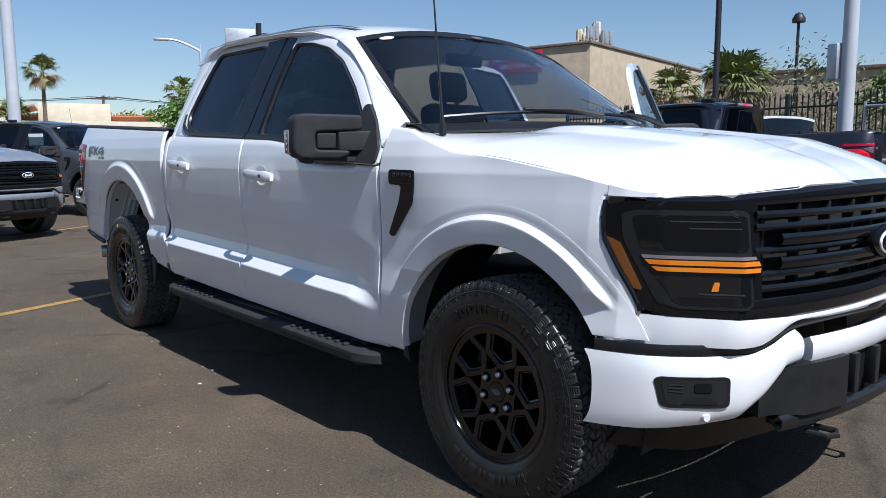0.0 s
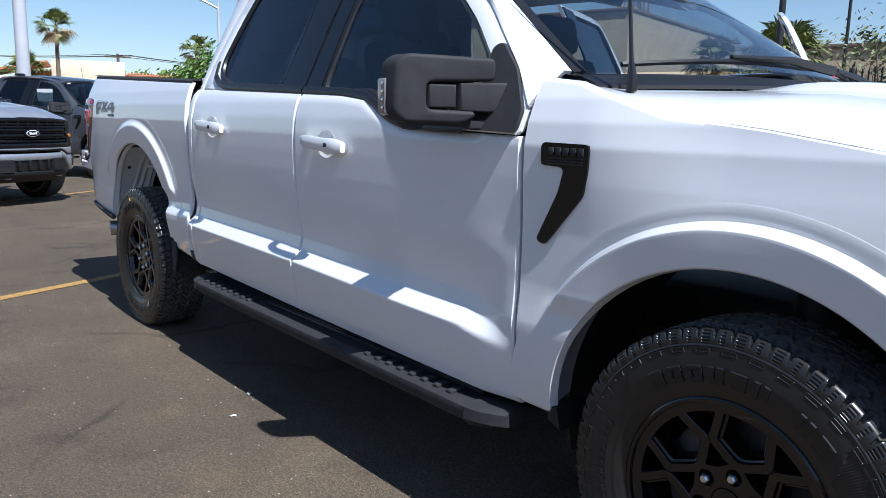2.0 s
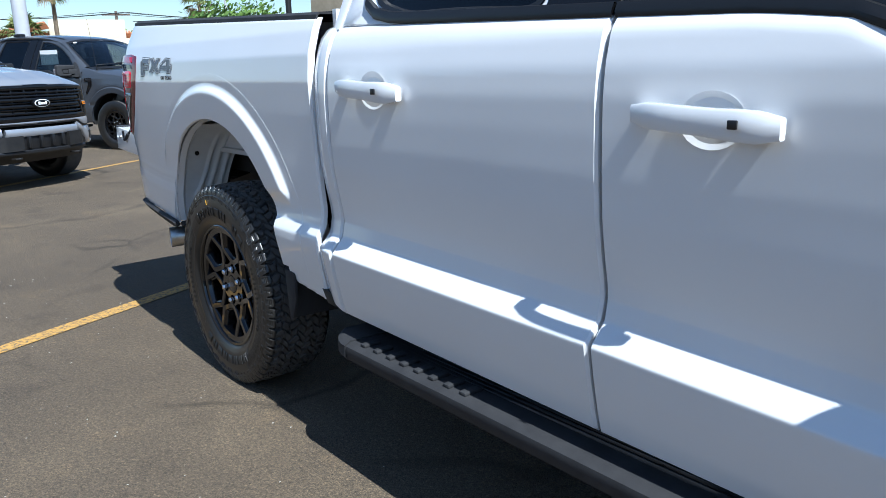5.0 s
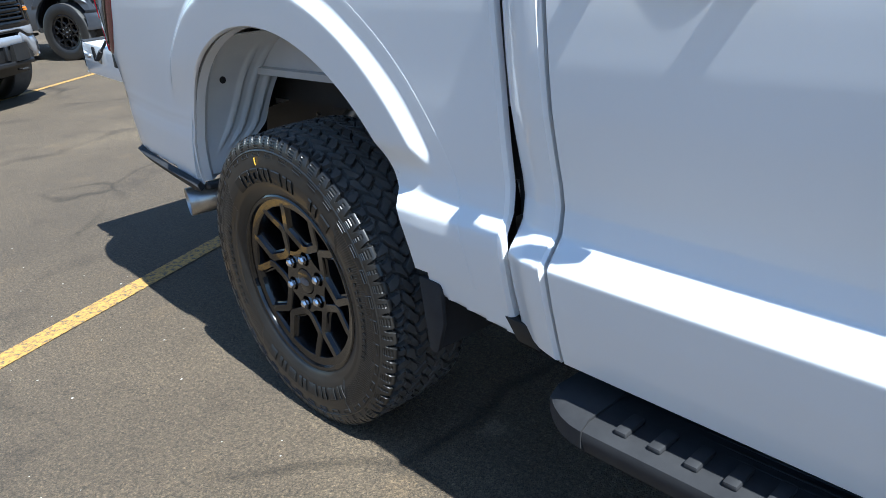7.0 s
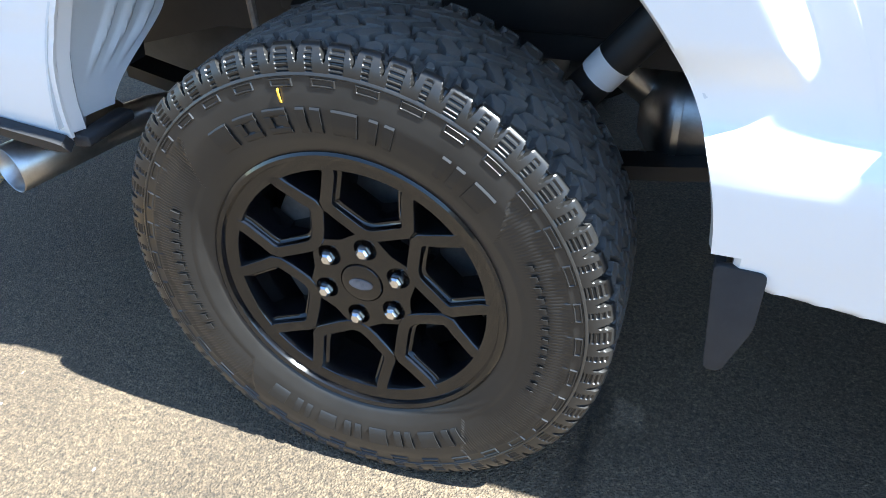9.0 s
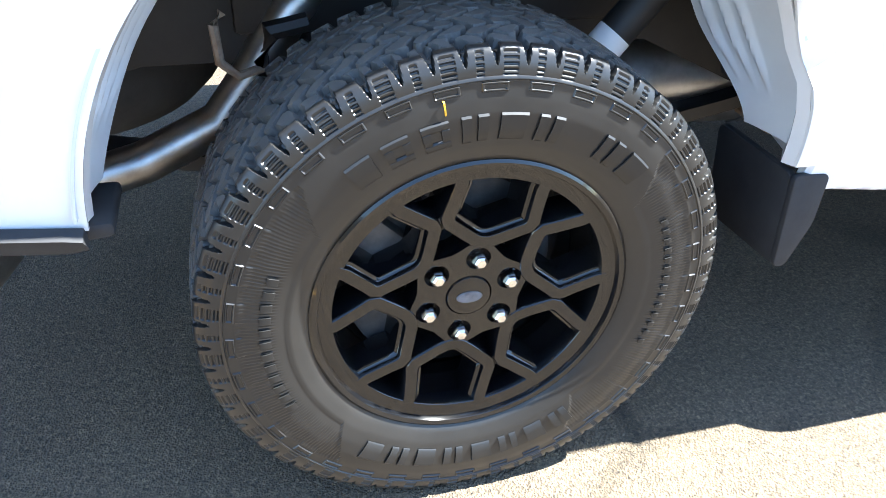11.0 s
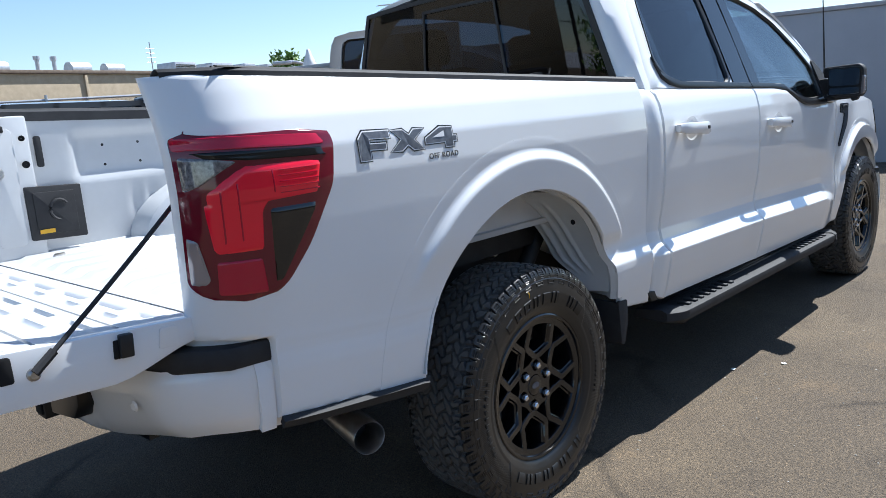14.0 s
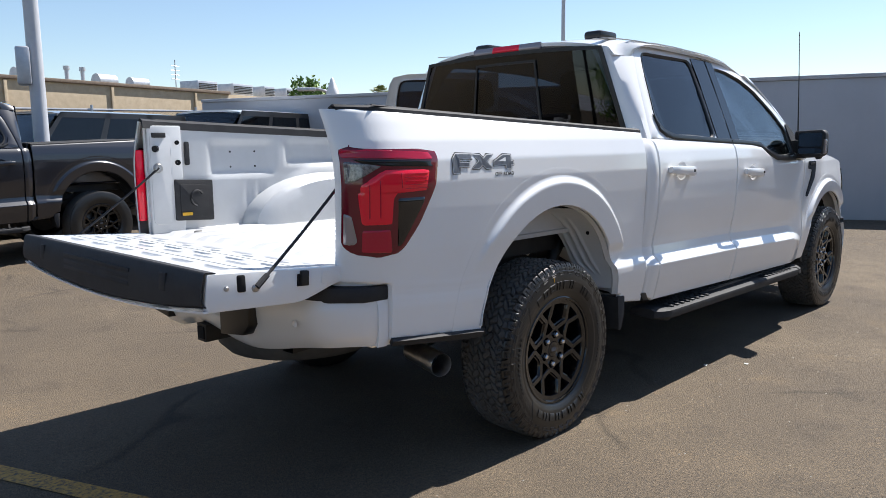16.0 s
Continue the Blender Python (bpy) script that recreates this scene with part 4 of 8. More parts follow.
def build_nose(truck, body, plain=False):
    ys = list(np.linspace(-0.93, 0.93, 49))
    mid = [y for y in ys if abs(y) < 0.925]
    # bumper: painted bar, lower in the middle
    def bt(y):
        return 0.650 + 0.065 * sstep((0.66 - abs(y)) / 0.18)
    bumper = new("front_bumper")
    bumper.parent = truck
    for s in (-1, 1):
        yy = [s * a for a in np.linspace(0.50, 0.954, 30)]
        if s > 0:
            yy = yy[::-1]
        P = []
        for y in sorted(yy):
            a = abs(y)
            fx = bump_x(y)
            row = []
            top = 0.645 + 0.065 * sstep((0.66 - a) / 0.18)
            bot = float(np.interp(a, (0.50, 0.56, 0.62, 0.68, 0.95), (0.60, 0.59, 0.505, 0.455, 0.412)))
            for t in np.linspace(0, 1, 12):
                z = bot + (top - bot) * t
                row.append((fx - 0.022 * (2 * t - 1) ** 4 + 0.010 * math.sin(math.pi * t), y, z))
            P.append(row)
        bm = bmesh.new()
        sheet(bm, P, 0.03)
        part("bumper_bar", bm, body, bumper)
        pod = nose_lens("fog_lamp", rounded([(0.735, 0.497), (0.880, 0.497), (0.892, 0.580), (0.884, 0.590), (0.735, 0.590)], 0.016), TRIM, 0.013, bumper, s, 0.02, 0.0, "recessed black fog lamp pocket", bump_x)
        nose_lens("fog_frame", rounded([(0.745, 0.506), (0.870, 0.506), (0.880, 0.580), (0.745, 0.580)], 0.014), DARK, 0.0145, pod, s, 0.004, 0.0, "", bump_x)
        nose_lens("fog_lens", rounded([(0.765, 0.510), (0.846, 0.510), (0.828, 0.530), (0.785, 0.530)], 0.004), TRIM, 0.017, pod, s, 0.004, 0.0, "", bump_x)
        nose_lens("fog_visor", rounded([(0.785, 0.545), (0.820, 0.545), (0.820, 0.573), (0.785, 0.573)], 0.006), BLACK_GLOSS, 0.018, pod, s, 0.006, 0.0, "", bump_x)
        for zz in (0.545, 0.555, 0.565):
            nose_lens("fog_slat", [(0.842, zz), (0.868, zz), (0.868, zz + 0.003), (0.842, zz + 0.003)], PLASTIC, 0.017, pod, s, 0.003, 0.0, "", bump_x)
        bm = bmesh.new()
        lathe(bm, [(0.0005, -0.004), (0.010, -0.004), (0.0125, 0), (0.0125, 0.02)], 20)
        part("parking_sensor", bm, body, bumper, at=pose(bump_x(0.785) + 0.004, s * 0.785, 0.466, 0, 0, 90 - s * -35))
    # lower grille between the bumper's ends
    nose_band("lower_grille", 0.44, 0.66, [y for y in ys if abs(y) < 0.52], TRIM, bumper, 0.0, 0.05, 0.01)
    nose_band("skid_bar", 0.405, 0.455, [y for y in ys if abs(y) < 0.62], TRIM, bumper, 0.03, 0.06, 0.012)
    nose_band("intake_frame", 0.60, 0.685, [y for y in ys if abs(y) < 0.50], body, bumper, 0.03, 0.04, 0.012)
    for s in (-1, 1):
        bm = bmesh.new()
        yy = sorted([s * a for a in np.linspace(0.30, 0.63, 9)])
        sheet(bm, [[(front_x(y) + 0.045 - 0.05 * sstep((abs(y) - 0.5) / 0.08), y, z) for z in np.linspace(0.452, 0.61 - 0.10 * sstep((abs(y) - 0.53) / 0.09), 5)] for y in yy], 0.05)
        part("corner_insert", bm, CHASSIS, bumper)
        bm = bmesh.new()
        tube(bm, [(front_x(0.35) - 0.02, s * 0.42, 0.37), (front_x(0.35) + 0.045, s * 0.42, 0.372), (front_x(0.35) + 0.062, s * 0.385, 0.372), (front_x(0.35) + 0.045, s * 0.35, 0.372), (front_x(0.35) - 0.02, s * 0.35, 0.37)], 0.010, 8)
        part("tow_hook", bm, CHASSIS, bumper)
    for y in (-0.22, -0.07, 0.08, 0.22):
        bm = bmesh.new()
        box(bm, front_x(y) - 0.02, front_x(y) + 0.035, y - 0.018, y + 0.018, 0.47, 0.60, 0.004)
        part("grille_post", bm, TRIM, bumper)
    bm = bmesh.new()
    sheet(bm, [[(front_x(y) - 0.08 - 0.10 * t, y * 0.96, 0.43 - 0.12 * t) for t in (0, 0.5, 1)] for y in ys if abs(y) < 0.86], 0.01)
    part("air_dam", bm, CHASSIS, bumper)
    nose_band("filler_strip", lambda y: bt(y) - 0.004, lambda y: bt(y) + 0.030, [*np.linspace(-0.945, 0.945, 61)], TRIM, bumper, -0.022, 0.05, 0.004, plan=bump_x)
    nose_band("valance", lambda y: bt(y) + 0.022, lambda y: 0.765 - 0.02 * (1 - (abs(y) / 0.93) ** 2), [*np.linspace(-0.90, 0.90, 61)], body, bumper, 0.006, 0.02, 0.006)
    # grille
    grille = new("grille")
    grille.parent = truck
    nose_band("surround_top", lambda y: 1.075 + 0.02 * (1 - (abs(y) / 0.9) ** 2), lambda y: 1.105 + 0.045 * (1 - (abs(y) / 0.9) ** 2), [y for y in ys if abs(y) < 0.87], BLACK_GLOSS, grille, 0.0, 0.03, 0.006, rake=0.10)
    nose_band("surround_bottom", 0.755, 0.815, [y for y in ys if abs(y) < 0.87], BLACK_GLOSS, grille, 0.004, 0.03, 0.006)
    nose_band("backing", 0.78, 1.10, [y for y in ys if abs(y) < 0.86], DARK, grille, -0.07, 0.01)
    for z in (0.842, 0.885, 0.955, 1.025, 1.062):
        nose_band("grille_bar", z - 0.011, z + 0.010, [y for y in ys if abs(y) < 0.67], BLACK_GLOSS, grille, -0.012, 0.03, 0.004, nz=3)
    for z in (0.92, 0.99):
        nose_band("centre_bar", z - 0.020, z + 0.014, [y for y in ys if abs(y) < 0.60], BLACK_GLOSS, grille, 0.006, 0.02, 0.006, nz=4)
    for i, y in enumerate(np.linspace(-0.60, 0.60, 9)):
        bm = bmesh.new()
        box(bm, front_x(y) - 0.068, front_x(y) - 0.040, y - 0.008, y + 0.008, 0.82, 1.09, 0.003)
        part("grille_rib", bm, TRIM, grille)
    for rx, rz, dx, m, nm in ((0.115, 0.056, 0.022, BLACK_GLOSS, "badge_base"), (0.095, 0.042, 0.028, LABELWHITE, "badge_rim"), (0.088, 0.036, 0.031, BLACK_GLOSS, "badge_face")):
        bm = bmesh.new()
        prism(bm, [(rx * math.cos(q), 0.945 + rz * math.sin(q)) for q in np.linspace(0, 2 * math.pi, 36, endpoint=False)], front_x(0) - 0.02, front_x(0) + dx, "x", 0.002)
        part(nm, bm, m, grille, "oval badge" if nm == "badge_base" else "")
    for y0, y1, z0, z1 in ((-0.055, -0.028, 0.928, 0.962), (-0.022, 0.002, 0.930, 0.952), (0.008, 0.028, 0.930, 0.954), (0.034, 0.056, 0.930, 0.966)):
        bm = bmesh.new()
        box(bm, front_x(0) + 0.030, front_x(0) + 0.0335, y0, y1, z0, z1, 0.001)
        part("badge_mark", bm, LABELWHITE, grille)
    # head lamps, wrapping round the corners
    for s in (-1, 1):
        lamp = new("head_lamp")
        lamp.parent = truck
        lamp["label"] = "gloss black head lamp with amber light bar"

        def cx(a, d=0.0):                      # corner surface by distance along it
            y = 0.56 + a
            return (front_x(y) + d, y)

        def lens(name, pts, m, d, thick=0.012, label=""):
            """pts in y (outward), z on the corner's surface."""
            bm = bmesh.new()
            p = np.array(pts)
            z0, z1 = p[:, 1].min(), p[:, 1].max()
            poly = np.vstack([p, p[:1]])
            rows = []
            for z in np.linspace(z0 + 1e-4, z1 - 1e-4, 26):
                cr = [ya + (yb - ya) * (z - za) / (zb - za) for (ya, za), (yb, zb) in zip(poly[:-1], poly[1:]) if (za - z) * (zb - z) < 0]
                a, b = min(cr), max(cr)
                rows.append([(front_x(y) + d - 0.10 * (z - 0.8), s * y, z) for y in np.linspace(a, b, 60)])
            if s < 0:
                rows = rows[::-1]
            sheet(bm, rows[::-1], thick)
            return part(name, bm, m, lamp, label)
        lens("housing", rounded([(0.640, 0.763), (0.850, 0.763), (0.868, 0.785), (0.906, 0.99), (0.906, 1.06), (0.892, 1.100), (0.640, 1.100)], 0.02), BLACK_GLOSS, 0.0, 0.03)
        lens("upper_lens", rounded([(0.690, 0.956), (0.866, 0.956), (0.874, 1.060), (0.690, 1.060)], 0.015), SMOKE, 0.010)
        lens("chrome_blade", [(0.672, 0.9325), (0.866, 0.9325), (0.868, 0.9425), (0.676, 0.9425)], CLEAR, 0.018)
        lens("light_bar", [(0.668, 0.896), (0.853, 0.896), (0.859, 0.909), (0.664, 0.909)], AMBER, 0.022, label="amber light bar")
        lens("light_bar", [(0.664, 0.915), (0.861, 0.915), (0.866, 0.929), (0.670, 0.929)], AMBER, 0.022, label="amber light bar")
        lens("lens_surround", rounded([(0.678, 0.786), (0.832, 0.786), (0.850, 0.800), (0.884, 0.985), (0.884, 1.065), (0.872, 1.074), (0.678, 1.074)], 0.02), TRIM, 0.007)
        for zz, yb in ((1.040, 0.83), (1.020, 0.80), (0.830, 0.79)):
            lens("reflector_rib", [(0.715, zz), (yb, zz), (yb, zz + 0.004), (0.715, zz + 0.004)], PLASTIC, 0.013)
        lens("turn_bulb", rounded([(0.760, 0.842), (0.772, 0.840), (0.766, 0.868), (0.757, 0.868)], 0.003), AMBER, 0.015)
        lens("lower_lens", rounded([(0.690, 0.799), (0.828, 0.799), (0.852, 0.882), (0.690, 0.882)], 0.015), SMOKE, 0.010)
        lens("lower_reflector", rounded([(0.735, 0.806), (0.82, 0.806), (0.83, 0.822), (0.735, 0.822)], 0.004), BLACK_GLOSS, 0.014)
        lens("side_marker", rounded([(0.866, 0.835), (0.880, 0.838), (0.906, 0.965), (0.905, 0.995), (0.888, 0.975)], 0.004), MARKER, 0.010, label="amber side marker")
    return grille


def build_truck(name, body, label, at, wheels_tread=True, gate_open=False, left_door=0.0, interior=True, group="", door_label=""):
    truck = new(name)
    tagged(truck, label, "pickup truck", group)
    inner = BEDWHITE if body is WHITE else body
    for s in (-1, 1):
        # bed side
        fine = 1.0 if wheels_tread and s < 0 else 0.45
        xs = sorted({-1.125, -1.119, *np.linspace(-1.11, 0.757, int(250 * fine)), 0.763})

        def line(x):
            return float(np.interp(x, (-0.98, -0.49, 0.5, 0.53, 0.79), (0.636, 0.585, 0.585, 0.535, 0.500)))

        def bhi(x):
            return float(np.interp(x, (-1.12, 0.79), (1.463, 1.385)))

        def bgone(x, z):
            return z < line(x) or (x < -0.980 and z < 0.842 - 0.10 * (x + 0.985)) or (abs(x) < RA[2] and z < RA[1]) or math.hypot(x, z - RA[1]) < (0.658 if z > 0.75 else 0.535)

        def bsnap(x, z):
            r = math.hypot(x, z - RA[1])
            if z > 0.75 and abs(r - 0.658) < 0.012:
                return x * 0.658 / r, RA[1] + (z - RA[1]) * 0.658 / r
            if z < 0.76 and r < 0.56:
                return x, max(z, line(x))
            if z <= RA[1] and abs(abs(x) - RA[2]) < 0.02:
                x = math.copysign(RA[2], x)
            if abs(z - line(x)) < 0.02 and x > -0.99:
                z = line(x)
            if x < -0.99 and abs(z - 0.842 + 0.10 * (x + 0.985)) < 0.010:
                z = 0.842 - 0.10 * (x + 0.985)
            if z < 0.835 and abs(x + 0.980) < 0.010:
                x = -0.980
            return x, z
        bed_side = grid_skin("bed_side", xs, 0.49, bhi, int(130 * fine), bgone, bsnap, body, truck, s)
        arch_flare(bed_side, body, s, RA, ((0.504, 0.010), (0.508, 0.0150), (0.530, 0.0162), (0.570, 0.0178), (0.600, 0.0190), (0.607, 0.0186), (0.614, 0.0150), (0.622, 0.0072), (0.630, 0.0018), (0.640, -0.0006), (0.655, 0.0), (0.668, 0.0004), (0.676, 0.0003)), 0.584, 0.584)
        # dark sill under the bed's tail
        bm = bmesh.new()
        sheet(bm, [[(x, s * (side_w(x, 0.62) + 0.003 - 0.012 * t), line(x) + 0.006 - 0.026 * t * np.interp(x, (-1, -0.6, -0.53, -0.507), (0.7, 1, 1, 0.7))) for t in (0, 0.5, 1)] for x in np.linspace(-0.975, -0.507, 24)], 0.02)
        cladding = part("lower_cladding", bm, PLASTIC, bed_side)
        bm = bmesh.new()
        prism(bm, rounded([(-0.512, 0.564), (-0.475, 0.568), (-0.475, 0.588), (-0.512, 0.588)], 0.008), s * 0.80, s * 0.914, "y", 0.004)
        part("cladding_end", bm, PLASTIC, cladding)
        # rail cap
        bm = bmesh.new()
        rows = []
        for x in np.linspace(-1.10, 0.760, 24):
            zt = bhi(x)
            w = side_w(x, zt)
            rows.append([(x, s * a, b) for a, b in ((w + 0.001, zt - 0.006), (w - 0.001, zt + 0.008), (w - 0.012, zt + 0.016), (min(0.80, w - 0.02), zt + 0.016), (min(0.775, w - 0.04), zt + 0.006), (min(0.772, w - 0.044), zt - 0.03))])
        sheet(bm, rows[::-1] if s > 0 else rows, 0.006)
        part("rail_cap", bm, PLASTIC, bed_side, "black plastic bed rail cap")
        for dy in (0.0, 0.022, 0.044):
            bm = bmesh.new()
            rows = [[(x, s * (0.835 + dy - 0.03 + b), bhi(x) + 0.016 + c) for b, c in ((-0.006, 0), (-0.004, 0.003), (0.004, 0.003), (0.006, 0))] for x in np.linspace(-1.0, 0.75, 12)]
            sheet(bm, rows if s > 0 else rows[::-1])
            part("rail_rib", bm, PLASTIC, bed_side)
        # inner wall of the bed, with pressed panels
        bm = bmesh.new()
        rows = []
        for x in np.linspace(-1.08, 0.70, 72):
            row = []
            for z in np.linspace(0.90, bhi(x) - 0.01, 28):
                d = 0.0
                for xa, xb, za, zb in ((-0.72, -0.34, 1.19, 1.36), (0.28, 0.62, 1.19, 1.35), (-0.24, 0.18, 1.24, 1.36)):
                    d += 0.018 * sstep(min(x - xa, xb - x) / 0.04 + 0.5) * sstep(min(z - za, zb - z) / 0.03 + 0.5)
                d -= 0.02 * sstep((0.44 - math.hypot(x, z - 0.80)) / 0.05)
                d += 0.010 * (sstep(1 - abs(x + 0.50) / 0.02) + sstep(1 - abs(x + 0.43) / 0.02)) * sstep(1 - abs(z - 1.06) / 0.10)
                row.append((x, s * (0.775 + d), z))
            rows.append(row)
        sheet(bm, rows if s > 0 else rows[::-1], 0.006)
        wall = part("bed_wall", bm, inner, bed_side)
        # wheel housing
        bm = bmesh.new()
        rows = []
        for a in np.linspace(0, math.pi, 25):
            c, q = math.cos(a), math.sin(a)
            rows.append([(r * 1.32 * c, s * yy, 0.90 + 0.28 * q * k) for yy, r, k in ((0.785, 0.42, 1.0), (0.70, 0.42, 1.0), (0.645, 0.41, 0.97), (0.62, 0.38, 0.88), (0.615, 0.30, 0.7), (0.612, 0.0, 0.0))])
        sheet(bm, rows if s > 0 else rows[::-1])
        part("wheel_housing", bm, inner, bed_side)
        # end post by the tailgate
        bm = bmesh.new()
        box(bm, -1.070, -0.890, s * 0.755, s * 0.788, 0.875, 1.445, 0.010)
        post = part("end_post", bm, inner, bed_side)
        bm = bmesh.new()
        prism(bm, rounded([(-1.06, 0.95), (-0.955, 0.95), (-0.95, 1.40), (-1.06, 1.405)], 0.03), s * 0.752, s * 0.762, "y", 0.003)
        part("post_panel", bm, inner, post)
        for x, z, r in ((-0.92, 1.36, 0.008), (-0.92, 1.26, 0.010), (-0.918, 1.14, 0.008), (-0.915, 1.02, 0.010), (-1.035, 1.33, 0.013)):
            bm = bmesh.new()
            lathe(bm, [(0.0005, 0), (r, 0.0)], 14)
            lathe(bm, [(r, 0), (r * 1.35, -0.002), (r * 1.4, 0.004)], 14)
            part("bolt_hole", bm, DARK, post, at=pose(x, s * 0.7505, z, 0, 0, 180 if s > 0 else 0) @ pose(0, 0, 0))
        bm = bmesh.new()
        box(bm, -1.05, -0.98, s * 0.74, s * 0.765, 1.385, 1.41, 0.004)
        part("striker", bm, CHASSIS, post)
        bm = bmesh.new()
        lathe(bm, [(0.0005, -0.012), (0.018, -0.012), (0.024, -0.004), (0.026, 0.004)], 20)
        part("cable_anchor", bm, STEEL, post, at=pose(-1.025, s * 0.752, 1.235, 0, 0, 0 if s > 0 else 180))
        tail_lamp(truck, s)
        if body is WHITE:
            badge(truck, s)
        # rear bumper half
        bm = bmesh.new()
        rows = []
        for y in np.linspace(0.0, 0.905, 24):
            x = -1.265 + 0.045 * (y / 0.7) ** 2 + (0.9 * max(0, y - 0.74)) + (2.0 * max(0, y - 0.86))
            bot = 0.545 + 0.065 * sstep((y - 0.3) / 0.5) + 0.05 * (1 - sstep(y / 0.30))
            top = 0.790 if y > 0.36 else 0.68
            row = []
            for t in np.linspace(0, 1, 9):
                z = bot + (top - bot) * t
                row.append((x + 0.02 * (2 * t - 1) ** 4 + 0.05 * (1 - t) ** 2, s * y, z))
            rows.append(row)
        sheet(bm, rows[::-1] if s > 0 else rows, 0.02)
        bumper = part("rear_bumper", bm, body, truck)
        bm = bmesh.new()
        rows = []
        for x in np.linspace(-1.022, -0.985, 4):
            rows.append([(x, s * (0.889 + 0.01 * (x + 1.02) / 0.055 - 0.01 * (2 * t - 1) ** 4), 0.61 + 0.180 * t) for t in np.linspace(0, 1, 6)])
        sheet(bm, rows[::-1] if s > 0 else rows, 0.02)
        part("bumper_end", bm, body, bumper)
        skin("corner_filler", list(np.linspace(-1.120, -0.960, 12)), lambda x: 0.775, lambda x: 0.862, 8, body, truck, s, off=-0.030)
        bm = bmesh.new()
        pts = [(-1.235, 0.36), (-1.225, 0.62), (-1.17, 0.78), (-1.08, 0.875), (-0.975, 0.895), (-0.965, 0.80), (-1.06, 0.60), (-1.08, 0.36)]
        prism(bm, [(a, s * b) for a, b in pts], 0.780, 0.838, "z", 0.012)
        step = part("step_pad", bm, PLASTIC, bumper, "black plastic bumper step")
        for k in range(7):
            bm = bmesh.new()
            box(bm, -1.15 + 0.012 * k, -1.09 + 0.012 * k, s * (0.60 + 0.03 * k) - 0.006, s * (0.60 + 0.03 * k) + 0.006, 0.836, 0.842, 0.002)
            part("tread_rib", bm, PLASTIC, step)
        bm = bmesh.new()
        prism(bm, [(s * 0.22, 0.60), (s * 0.385, 0.62), (s * 0.43, 0.665), (s * 0.44, 0.775), (s * 0.22, 0.775)], -1.275, -1.21, "x", 0.006)
        part("plate_recess", bm, TRIM, bumper)
        bm = bmesh.new()
        lathe(bm, [(0.0005, -0.003), (0.009, -0.003), (0.012, 0.0), (0.014, 0.001)], 18)
        part("parking_sensor", bm, body, bumper, at=pose(-1.226, s * 0.66, 0.70, 0, 0, -80 if s < 0 else -100))
        # near-black box set in the gap between bed and cab
        bm = bmesh.new()
        box(bm, 0.757, 0.7745, s * 0.70, s * 0.900, 0.52, 1.33, 0.004)
        part("body_gap", bm, DARK, truck)
        # painted return of the cab's rear edge
        bm = bmesh.new()
        rows = [[(0.7785 - 0.002 * t, s * (side_w(0.78, z) - 0.010 - 0.07 * t), z) for t in (0, 0.5, 1)] for z in np.linspace(0.52, 1.345, 60)]
        sheet(bm, rows if s > 0 else rows[::-1], 0.003)
        part("cab_edge", bm, body, truck)
        # cab corner, doors, front wing
        skin("cab_corner", list(np.linspace(0.777, 0.872, 8)), lambda x: 0.49 + (0.872 - x) * 0.4, lambda x: belt(x) - 0.002, 80, body, truck, s, ledge=True)
        rear_door = new("rear_door")
        rear_door.parent = truck
        if s > 0 and left_door:
            hinge = Matrix.Translation((1.862, 0.93, 0))
            rear_door.matrix_local = hinge @ pose(0, 0, 0, 0, 0, -66) @ hinge.inverted()
            rear_door["label"] = "rear door standing open"
        skin("rear_door_skin", list(np.linspace(0.880, 1.858, int(60 * fine))), lambda x: 0.492 - 0.03 * (x - 0.88), lambda x: belt(x) - 0.004, int(120 * fine), body, rear_door, s, ledge=True)
        ring("rear_door_frame", R_OUT, R_GLASS, body, rear_door, s)
        pane("rear_door_glass", R_GLASS, GLASS_DARK, rear_door, s)
        bm = bmesh.new()
        band(bm, [(1.678, 1.335), (1.72, 1.70), (1.735, 1.842), (1.918, 1.845), (1.885, 1.60), (1.860, 1.325)], s, 0.0065, 0.014)
        part("pillar_cover", bm, BLACK_GLOSS, rear_door, "gloss black door pillar cover")
        moulding(rear_door, s, [(0.985, 1.46), (1.0, 1.40), (1.05, 1.372), (1.12, 1.358), (1.20, 1.352), (1.50, 1.340), (1.858, 1.326)])
        outline(rear_door, R_GLASS, s)
        handle(rear_door, 0.968, 1.247, 1.186, 1.170, body, s)
        fd_at = Matrix.Identity(4)
        if s > 0 and left_door:
            hinge = Matrix.Translation((3.05, 0.93, 0))
            fd_at = hinge @ pose(0, 0, 0, 0, 0, -left_door) @ hinge.inverted()
        door = new("front_door")
        door.parent = truck
        door.matrix_local = fd_at
        if s > 0 and left_door:
            door["label"] = "front door standing open"
        skin("front_door_skin", list(np.linspace(1.866, 3.058, int(80 * fine))), lambda x: 0.462 - 0.02 * (x - 1.866), lambda x: belt(x) - 0.004, int(120 * fine), body, door, s, ledge=True)
        ring("front_door_frame", F_OUT, F_GLASS, body, door, s, 140)
        pane("front_door_glass", F_GLASS, GLASS_FRONT, door, s)
        bm = bmesh.new()
        band(bm, [(1.874, 1.325), (1.912, 1.70), (1.934, 1.842), (2.022, 1.832), (1.995, 1.60), (1.982, 1.318)], s, 0.0065, 0.014)
        part("pillar_cover", bm, BLACK_GLOSS, door, "gloss black door pillar cover")
